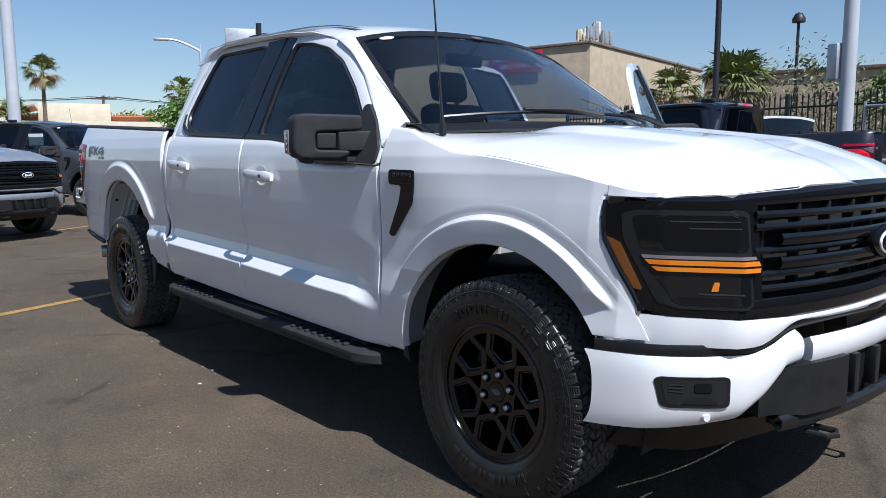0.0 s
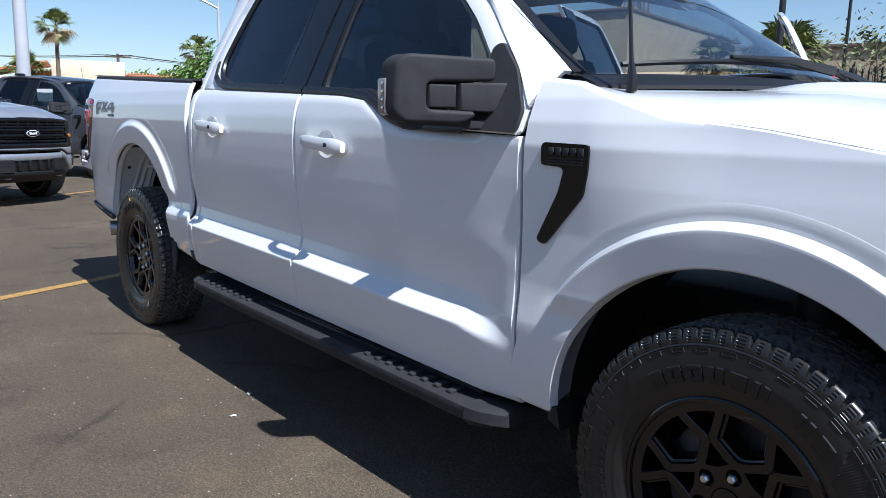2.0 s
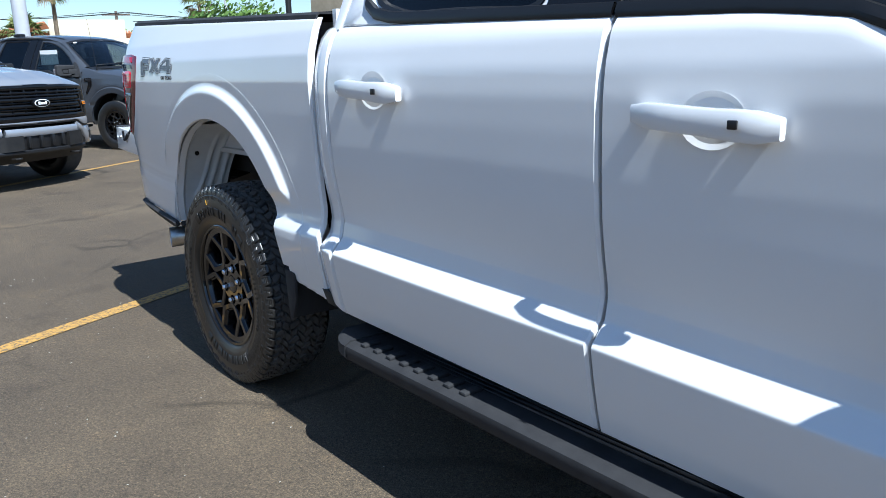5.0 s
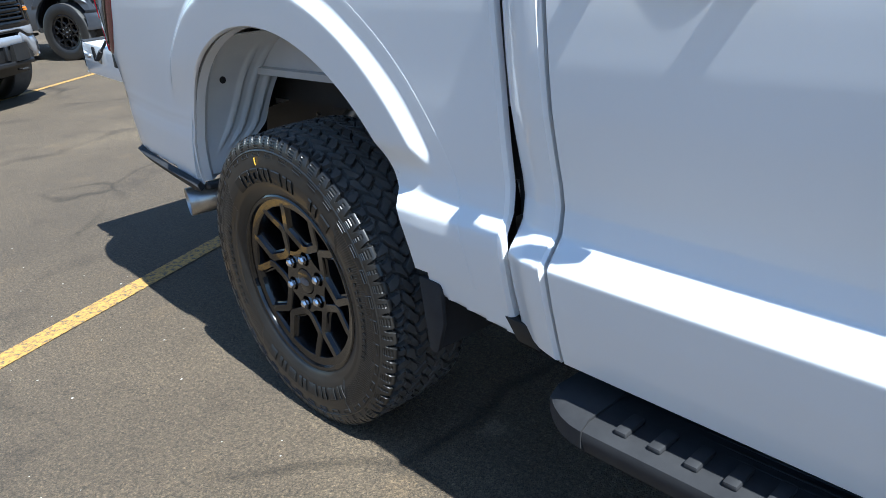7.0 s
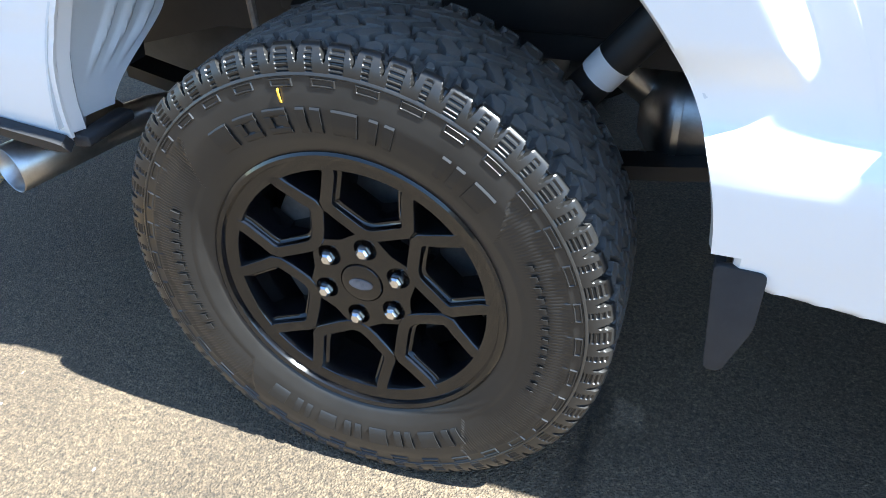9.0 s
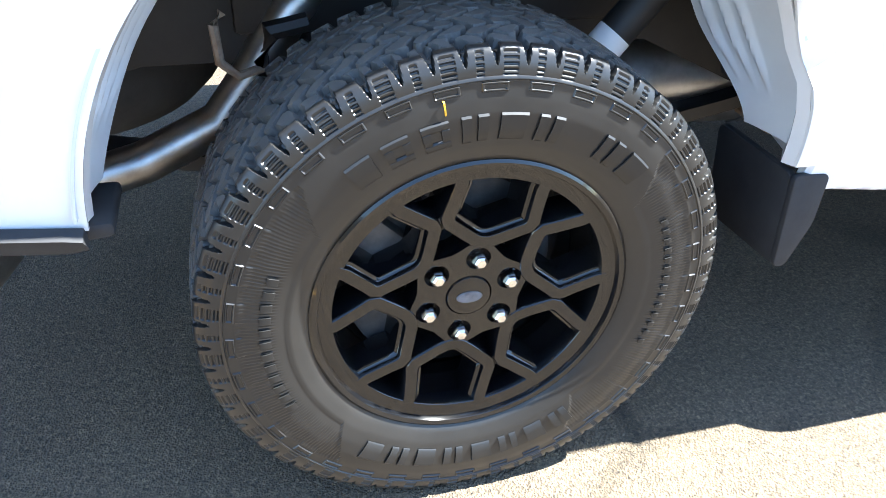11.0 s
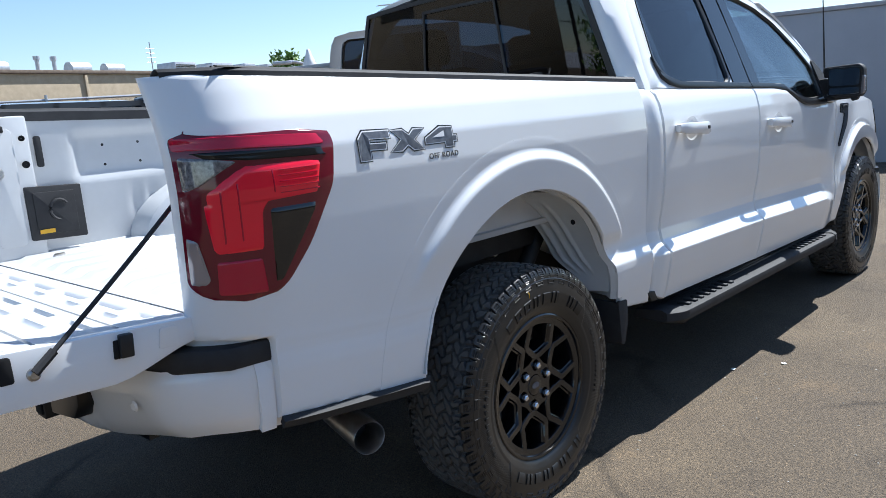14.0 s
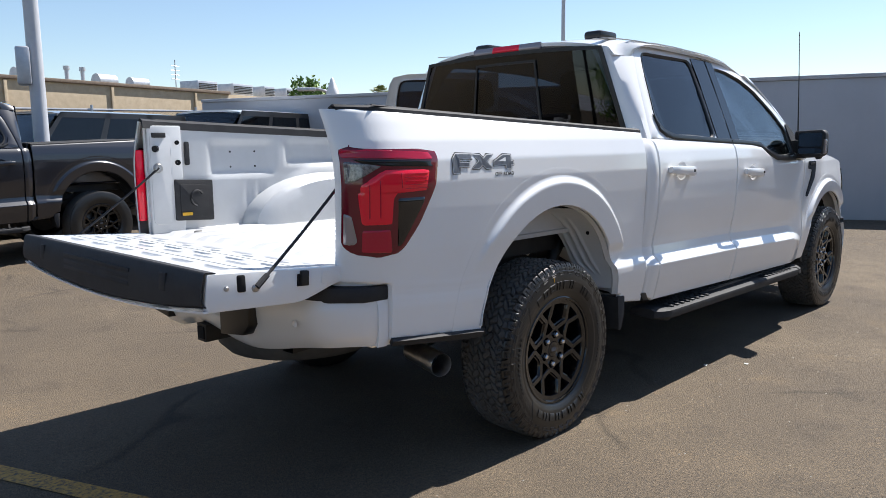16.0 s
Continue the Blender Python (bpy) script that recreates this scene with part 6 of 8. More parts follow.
    for t in np.linspace(0, 1, 40):
        row = []
        for u in np.linspace(-1, 1, 49):
            a = abs(u)
            xe = 3.16 + (4.22 - 3.16) * t
            hw = side_w(min(xe, 4.2), float(np.interp(xe, (3.06, 3.20, 3.46, 3.7, 4.0, 4.13, 4.30), (1.350, 1.335, 1.252, 1.225, 1.178, 1.150, 1.110)))) - 0.004
            y = u * hw
            xb = 3.40 - 0.20 * a ** 2.4 - 0.06 * a ** 6
            xf = front_x(y) - 0.035
            x = xb + (xf - xb) * t
            zc = np.interp(t, (0, 0.3, 0.7, 0.90, 1.0), (1.350, 1.345, 1.300, 1.225, 1.165))
            ze = np.interp(x, (3.2, 3.46, 3.7, 4.0, 4.13, 4.3), (1.325, 1.252, 1.225, 1.178, 1.150, 1.112))
            bulge = 0.028 * sstep((0.56 - a) / 0.07) * sstep((t - 0.02) / 0.2)
            bulge -= 0.018 * sstep((0.22 - a) / 0.06) * sstep((t - 0.02) / 0.2)
            z = ze + (zc - 0.022 - ze) * (1 - a ** 4.5) + bulge * (1 - 0.6 * t)
            if t > 0.97:
                z -= 0.010
            row.append((x, y, z))
        rows.append(row)
    bm = bmesh.new()
    sheet(bm, rows, 0.015)
    part("bonnet", bm, body, truck)
    # aerial
    bm = bmesh.new()
    tube(bm, [(3.30, -0.825, 1.31), (3.30, -0.825, 1.35), (3.295, -0.825, 1.39), (3.255, -0.825, 1.80), (3.215, -0.825, 2.13)], [0.014, 0.012, 0.006, 0.0035, 0.0025], 8)
    part("aerial", bm, TRIM, truck, "thin black whip aerial")


def build_bed(truck, inner, body, gate_open):
    bm = bmesh.new()
    rows = []
    for y in np.linspace(-0.775, 0.775, 125):
        h = 0.016 * sstep((math.sin(y * 2 * math.pi / 0.155) + 0.35) / 0.5)
        rows.append([(x, y, 0.905 + (h if -1.02 < x < 0.66 else 0)) for x in (-1.085, -1.03, -1.0, -0.6, 0.0, 0.6, 0.64, 0.70)])
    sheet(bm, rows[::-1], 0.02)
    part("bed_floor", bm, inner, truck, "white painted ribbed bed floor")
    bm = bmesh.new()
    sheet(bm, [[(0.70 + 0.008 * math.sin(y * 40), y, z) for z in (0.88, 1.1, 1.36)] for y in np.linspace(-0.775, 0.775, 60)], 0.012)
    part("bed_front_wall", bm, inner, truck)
    bm = bmesh.new()
    box(bm, 0.685, 0.745, -0.78, 0.78, 1.355, 1.395, 0.008)
    part("front_rail_cap", bm, PLASTIC, truck)
    # covers on the bed's inner left wall
    bm = bmesh.new()
    prism(bm, rounded([(-0.945, 0.965), (-0.735, 0.955), (-0.735, 1.165), (-0.945, 1.175)], 0.008), 0.745, 0.768, "y", 0.003)
    cover = part("outlet_cover", bm, PLASTIC, truck, "square black outlet cover")
    bm = bmesh.new()
    prism(bm, rounded([(-0.92, 0.985), (-0.765, 0.98), (-0.765, 1.145), (-0.92, 1.15)], 0.006), 0.741, 0.748, "y", 0.002)
    part("cover_door", bm, PLASTIC, cover)
    bm = bmesh.new()
    tube(bm, [(-0.83 + 0.035 * math.cos(a), 0.738, 1.075 + 0.04 * math.sin(a)) for a in np.linspace(0.6, 4.6, 12)], 0.006, 6)
    box(bm, -0.85, -0.80, 0.735, 0.742, 1.108, 1.116, 0.001)
    part("cover_pull", bm, PLASTIC, cover)
    bm = bmesh.new()
    box(bm, -0.915, -0.860, 0.736, 0.742, 0.988, 1.004)
    part("warning_label", bm, YELLOW, cover, "small yellow warning label")
    for xa, xb, za, zb in ((-0.935, -0.895, 1.255, 1.305), (-0.875, -0.850, 1.245, 1.365)):
        bm = bmesh.new()
        prism(bm, rounded([(xa, za), (xb, za), (xb, zb), (xa, zb)], 0.010), 0.758, 0.768, "y", 0.001)
        part("wall_plug", bm, PLASTIC, truck)
    for x, z in ((-0.62, 1.31), (-0.47, 1.31), (-0.62, 1.23), (-0.47, 1.23)):
        bm = bmesh.new()
        lathe(bm, [(0.0005, 0), (0.006, 0)], 10)
        part("bolt_hole", bm, DARK, truck, at=pose(x, 0.7535, z, 0, 0, 180))
    for x, y in ((-0.9, -0.62), (-0.9, 0.62), (-0.25, 0.55), (-0.25, -0.55), (0.5, 0.62)):
        bm = bmesh.new()
        lathe(bm, [(0.0005, 0.006), (0.016, 0.006), (0.022, 0.003), (0.022, -0.004)], 16, axis="z")
        part("floor_bolt", bm, STEEL, truck, at=pose(x, y, 0.914))
    # tailgate about its hinge
    gate = new("tailgate")
    gate.parent = truck
    gate["label"] = "lowered white tailgate with black top trim" if gate_open else ""
    gate.matrix_local = pose(-1.10, 0, 0.895, 0, -86 if gate_open else 0, 0)
    # built standing: height along z, outer side at -x
    H = 0.545
    bm = bmesh.new()
    rows = []
    seams = (0.178, 0.352)
    zs = sorted({*np.linspace(0.012, H - 0.03, 90), *(q + e for q in seams for e in (-0.0045, -0.003, 0.003, 0.0045))})
    for y in np.linspace(-0.775, 0.775, 150):
        row = []
        for z in zs:
            d = 0.0
            for zc, hz, y0, ly in ((0.085, 0.016, 0.0, 0.085), (0.135, 0.011, 0.12, 0.045), (0.225, 0.013, 0.06, 0.075), (0.290, 0.013, 0.18, 0.075), (0.425, 0.024, 0.10, 0.085)):
                yy = (y - y0 + 0.12) % 0.24 - 0.12
                d -= 0.010 * sstep((ly - abs(yy)) / 0.016 + 0.5) * sstep((hz - abs(z - zc)) / 0.006 + 0.5) * (abs(y) < 0.72)
            if any(abs(z - q) < 0.0031 for q in seams):
                d = -0.011
            row.append((0.018 + d, y, z))
        rows.append(row)
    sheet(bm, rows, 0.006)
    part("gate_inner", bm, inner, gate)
    bm = bmesh.new()
    rows = []
    for y in np.linspace(-0.80, 0.80, 30):
        bow = 0.045 * (1 - (y / 0.80) ** 2)
        rows.append([(-0.032 - bow * min(1, 2 * t) - 0.062 * sstep(t / 0.42) - 0.008 * t, y, -0.02 + (H + 0.02) * t) for t in np.linspace(0, 1, 16)])
    sheet(bm, rows[::-1], 0.006)
    part("gate_outer", bm, body, gate)
    for s in (-1, 1):
        bm = bmesh.new()
        f = [(0.018, 0.0), (0.018, H - 0.01), (-0.074, H - 0.005)] + [(-0.032 - 0.062 * sstep(t / 0.42) - 0.008 * t, -0.02 + (H + 0.02) * t) for t in np.linspace(0.97, 0, 12)]
        prism(bm, [(a, b) for a, b in f], s * 0.770, s * 0.802, "y", 0.004)
        cheek = part("gate_cheek", bm, body, gate)
        bm = bmesh.new()
        box(bm, -0.040, 0.012, s * 0.800, s * 0.818, 0.165, 0.195, 0.004)
        part("latch", bm, CHASSIS, cheek)
        bm = bmesh.new()
        box(bm, -0.042, 0.0, s * 0.798, s * 0.806, 0.160, 0.205, 0.003)
        part("latch_pocket", bm, DARK, cheek)
        bm = bmesh.new()
        prism(bm, rounded([(-0.045, 0.40), (0.010, 0.405), (0.010, 0.435), (-0.045, 0.43)], 0.008), s * 0.796, s * 0.805, "y", 0.001)
        part("latch_pocket", bm, DARK, cheek)
        for xx, zz, r in ((-0.035, 0.365, 0.013), (-0.030, 0.470, 0.008)):
            bm = bmesh.new()
            lathe(bm, [(0.0005, -0.008), (r * 0.6, -0.008), (r, -0.004), (r * 1.1, 0.002)], 16)
            part("gate_bolt", bm, STEEL, cheek, at=pose(xx, s * 0.803, zz, 0, 0, 180 if s > 0 else 0))
        bm = bmesh.new()
        prism(bm, rounded([(-0.04, 0.055), (0.008, 0.06), (0.008, 0.10), (-0.04, 0.105)], 0.008), s * 0.800, s * 0.804, "y", 0.001)
        part("hinge_plate", bm, body, cheek)
    bm = bmesh.new()
    rows = []
    for y in np.linspace(-0.80, 0.80, 41):
        bow = 0.050 * (1 - (y / 0.80) ** 2)
        rows.append([(0.022, y, H - 0.040), (0.024, y, H - 0.006), (0.016, y, H + 0.002), (-0.045, y, H + 0.010 + bow * 0.1), (-0.078 - bow, y, H + 0.006), (-0.086 - bow, y, H - 0.008), (-0.080 - bow, y, H - 0.03)])
    sheet(bm, rows, 0.004)
    cap = part("gate_trim", bm, PLASTIC, gate, "black plastic tailgate top trim")
    for y in (-0.55, 0.55):
        bm = bmesh.new()
        box(bm, -0.060, 0.0, y - 0.022, y + 0.022, H + 0.004, H + 0.013, 0.002)
        part("trim_plug", bm, PLASTIC, cap)
    for k in range(3):
        bm = bmesh.new()
        box(bm, -0.075 + 0.024 * k, -0.060 + 0.024 * k, -0.30, 0.30, H + 0.006, H + 0.0145, 0.002)
        part("trim_rib", bm, PLASTIC, cap)
    if gate_open:
        for s in (-1, 1):
            bm = bmesh.new()
            a, b = Vector((-1.025, s * 0.742, 1.235)), Vector((-1.467, s * 0.812, 0.890))
            pts = [a.lerp(b, t) - Vector((0, 0, 0.006 * math.sin(math.pi * t))) for t in np.linspace(0, 1, 9)]
            tube(bm, pts, 0.0055, 8)
            cable = part("gate_cable", bm, PLASTIC, truck, "black tailgate support cable")
            bm = bmesh.new()
            tube(bm, [pts[7].lerp(pts[8], 0.2), pts[8]], 0.010, 8)
            part("cable_sleeve", bm, PLASTIC, cable)
    bm = bmesh.new()
    prism(bm, [(-1.24, 0.525), (-1.24, 0.600), (-0.9, 0.600), (-0.9, 0.525)], -0.04, 0.035, "y", 0.004)
    part("tow_receiver", bm, CHASSIS, truck, "square tow hitch receiver")
    bm = bmesh.new()
    box(bm, -1.246, -1.238, -0.028, 0.023, 0.537, 0.588, 0.002)
    part("receiver_mouth", bm, DARK, truck)


def build_under(truck):
    """Frame, axle, springs, dampers, silencer and pipes."""
    for s in (-1, 1):
        bm = bmesh.new()
        path = [(-1.15, 0.62), (-0.75, 0.64), (-0.45, 0.72), (0.45, 0.72), (0.8, 0.56), (3.0, 0.50), (3.3, 0.58), (4.2, 0.58)]
        rows = []
        for x, z in path:
            y = s * (0.50 if x < 3 else 0.44)
            rows.append([(x, y - 0.035, z - 0.07), (x, y + 0.035, z - 0.07), (x, y + 0.035, z + 0.07), (x, y - 0.035, z + 0.07), (x, y - 0.035, z - 0.07)])
        sheet(bm, rows)
        part("frame_rail", bm, CHASSIS, truck)
        bm = bmesh.new()
        rows = [[(x, s * 0.545 + d, 0.44 + 0.10 * ((x - 0.05) / 0.75) ** 2 + q) for d, q in ((-0.03, 0), (0.03, 0), (0.03, 0.028), (-0.03, 0.028), (-0.03, 0))] for x in np.linspace(-0.68, 0.72, 16)]
        sheet(bm, rows)
        part("leaf_spring", bm, CHASSIS, truck)
        bm = bmesh.new()
        d0, d1 = ((0.10, s * 0.640, 0.42), (0.44, s * 0.645, 0.84)) if s < 0 else ((-0.25, s * 0.66, 0.38), (-0.05, s * 0.60, 0.86))
        a, b = Vector(d0), Vector(d1)
        tube(bm, [a, a.lerp(b, 0.42)], 0.022, 12)
        tube(bm, [a.lerp(b, 0.40), b], 0.032, 14)
        damper = part("damper", bm, CHASSIS, truck, "black shock absorber")
        bm = bmesh.new()
        tube(bm, [a.lerp(b, 0.60), a.lerp(b, 0.67)], 0.0328, 14, False)
        part("damper_label", bm, LABELWHITE, damper)
        bm = bmesh.new()
        lathe(bm, [(0.0005, -0.03), (0.018, -0.03), (0.030, -0.012), (0.032, 0.03)], 16)
        part("bump_stop", bm, STEEL, truck, at=pose(0.20, s * 0.59, 0.80, 0, 0, 180 if s > 0 else 0))
        for x, z in ((-0.22, 0.77), (-0.05, 0.79), (0.33, 0.74)):
            bm = bmesh.new()
            lathe(bm, [(0.0005, -0.012), (0.010, -0.012), (0.016, -0.004), (0.018, 0.01)], 12)
            part("frame_bolt", bm, STEEL, truck, at=pose(x, s * 0.537, z, 0, 0, 180 if s > 0 else 0))
        bm = bmesh.new()
        box(bm, -0.30, 0.36, s * 0.52, s * 0.56, 0.70, 0.86, 0.01)
        box(bm, -0.12, -0.02, s * 0.55, s * 0.62, 0.80, 0.87, 0.01)
        part("frame_bracket", bm, CHASSIS, truck)
        bm = bmesh.new()
        sheet(bm, [[(x, s * 0.66, z) for z in (0.80, 0.85, 0.898)] for x in np.linspace(-0.55, 0.55, 6)], 0.004)
        part("well_wall", bm, CHASSIS, truck)
        bm = bmesh.new()
        tube(bm, [(3.60, s * 0.45, 0.40), (3.66, s * 0.72, 0.40)], 0.05, 10)
        tube(bm, [(3.69, s * 0.62, 0.45), (3.70, s * 0.55, 0.85)], 0.055, 12)
        part("front_suspension", bm, CHASSIS, truck)
    bm = bmesh.new()
    tube(bm, [(0, -0.76, HUBZ), (0, -0.25, HUBZ), (0, -0.12, HUBZ), (0, 0.12, HUBZ), (0, 0.25, HUBZ), (0, 0.76, HUBZ)], [0.045, 0.045, 0.13, 0.13, 0.045, 0.045], 16)
    part("rear_axle", bm, CHASSIS, truck)
    bm = bmesh.new()
    tube(bm, [(1.14, -0.42, 0.53), (1.10, -0.42, 0.53), (0.42, -0.42, 0.53), (0.40, -0.42, 0.53), (0.36, -0.42, 0.53)], [0.05, 0.112, 0.112, 0.105, 0.05], 20)
    silencer = part("silencer", bm, STEEL, truck, "steel exhaust silencer")
    for x in (0.43, 0.75, 1.08):
        bm = bmesh.new()
        tube(bm, [(x - 0.006, -0.42, 0.53), (x + 0.006, -0.42, 0.53)], 0.116, 20)
        part("seam", bm, STEEL, silencer)
    bm = bmesh.new()
    pth = [(0.42, -0.42, 0.54), (0.34, -0.44, 0.60), (0.24, -0.48, 0.70), (0.12, -0.49, 0.78), (-0.04, -0.50, 0.805), (-0.14, -0.52, 0.795), (-0.21, -0.545, 0.735), (-0.275, -0.55, 0.635), (-0.34, -0.56, 0.555), (-0.47, -0.575, 0.50), (-0.60, -0.62, 0.485), (-0.66, -0.74, 0.480)]
    tube(bm, pth, 0.036, 16, False)
    part("exhaust_pipe", bm, STEEL, truck)
    bm = bmesh.new()
    tube(bm, [(-0.25, -0.575, 0.655), (-0.30, -0.60, 0.650), (-0.327, -0.605, 0.675), (-0.330, -0.605, 0.735), (-0.315, -0.60, 0.752)], 0.008, 8)
    part("pipe_hanger", bm, RUSTY, truck, "rusty exhaust hanger rod")
    bm = bmesh.new()
    tube(bm, [(-0.185, -0.58, 0.725), (-0.245, -0.585, 0.715), (-0.262, -0.58, 0.66)], [0.016, 0.018, 0.014], 8)
    part("pipe_clamp", bm, CHASSIS, truck)
    bm = bmesh.new()
    tube(bm, [(0.735, -0.50, 0.50), (0.735, -0.62, 0.50)], 0.035, 14)
    tube(bm, [(0.735, -0.62, 0.50), (0.735, -0.645, 0.50)], 0.014, 6)
    part("spring_eye", bm, RUSTY, truck)
    a, b = Vector((-0.645, -0.66, 0.485)), Vector((-0.711, -0.896, 0.478))
    turn = Matrix.Translation(a) @ (b - a).to_track_quat("Z", "Y").to_matrix().to_4x4()
    ln = (b - a).length
    bm = bmesh.new()
    lathe(bm, [(0.040, 0.0), (0.045, 0.01), (0.047, ln - 0.002), (0.0455, ln), (0.044, ln - 0.002), (0.043, ln - 0.12)], 40, axis="z")
    tip = part("exhaust_tip", bm, STEEL, truck, "round steel exhaust tip", at=turn)
    bm = bmesh.new()
    lathe(bm, [(0.0005, ln - 0.11), (0.0432, ln - 0.11)], 32, axis="z")
    part("tip_bore", bm, DARK, tip)
    bm = bmesh.new()
    box(bm, 0.85, 3.1, -0.80, 0.80, 0.50, 0.56, 0.01)
    part("floor_pan", bm, CHASSIS, truck)
    for nm, q in (("engine_tray", (2.9, 4.25, -0.40, 0.40, 0.36, 0.75, 0.05)), ("fuel_tank", (0.9, 1.9, 0.1, 0.45, 0.36, 0.52, 0.04)), ("cross_member", (-1.05, -0.55, -0.40, 0.40, 0.60, 0.66, 0.01))):
        bm = bmesh.new()
        box(bm, *q)
        part(nm, bm, CHASSIS, truck)
    bm = bmesh.new()
    lathe(bm, [(0.0005, 0.08), (0.20, 0.09), (0.34, 0.10), (0.38, 0.06), (0.39, 0.0), (0.38, -0.06), (0.34, -0.10), (0.2, -0.09), (0.0005, -0.08)], 40, axis="z")
    part("spare_tyre", bm, RUBBER, truck, at=pose(-0.72, 0.02, 0.52))


def build_cabin(truck):
    """Seats, dashboard, steering wheel, roof lining."""
    for x, y0, y1, nm in ((2.05, -0.70, -0.20, "front_seat"), (2.05, 0.20, 0.70, "front_seat"), (1.12, -0.72, -0.10, "rear_seat"), (1.12, 0.10, 0.72, "rear_seat")):
        bm = bmesh.new()
        box(bm, x - 0.05, x + 0.50, y0, y1, 0.88, 1.02, 0.05)
        seat = part(nm, bm, SEAT, truck)
        bm = bmesh.new()
        box(bm, -0.07, 0.07, y0 + 0.02, y1 - 0.02, 0.0, 0.55, 0.05)
        part("backrest", bm, SEAT, seat, at=pose(x, 0, 1.0, 0, -12, 0))
        bm = bmesh.new()
        yc = (y0 + y1) / 2
        box(bm, -0.05, 0.05, yc - 0.135, yc + 0.135, 0.57, 0.76, 0.045)
        box(bm, -0.01, 0.01, yc - 0.06, yc - 0.04, 0.50, 0.60)
        box(bm, -0.01, 0.01, yc + 0.04, yc + 0.06, 0.50, 0.60)
        part("headrest", bm, SEAT, seat, at=pose(x, 0, 1.0, 0, -12, 0))
    bm = bmesh.new()
    rows = []
    for y in np.linspace(-0.80, 0.80, 17):
        rows.append([(2.78, y, 1.02), (2.72, y, 1.22), (2.76, y, 1.29 + 0.03 * math.exp(-((y - 0.4) / 0.2) ** 2)), (2.95, y, 1.31), (3.25, y, 1.33)])
    sheet(bm, rows[::-1], 0.02)
    part("dashboard", bm, TRIM, truck)
    bm = bmesh.new()
    c = Vector((2.60, 0.42, 1.25))
    ring_pts = [c + Vector((-0.07 * math.sin(a), 0.185 * math.cos(a), 0.17 * math.sin(a))) for a in np.linspace(0, 2 * math.pi, 33)]
    tube(bm, ring_pts, 0.015, 8, False)
    tube(bm, [c + Vector((0, -0.18, 0)), c, c + Vector((0, 0.18, 0))], [0.018, 0.05, 0.018], 8)
    part("steering_wheel", bm, TRIM, truck)
    bm = bmesh.new()
    box(bm, 2.52, 2.56, -0.12, 0.12, 1.69, 1.755, 0.015)
    tube(bm, [(2.56, 0, 1.73), (2.64, 0, 1.80)], 0.012, 6)
    part("rear_view_mirror", bm, TRIM, truck)
    bm = bmesh.new()
    sheet(bm, [[(x, y, roof_z(x, y) - 0.05) for x in np.linspace(0.84, 2.5, 8)] for y in np.linspace(-0.66, 0.66, 9)], 0.01)
    part("roof_lining", bm, GREYPAINT, truck)


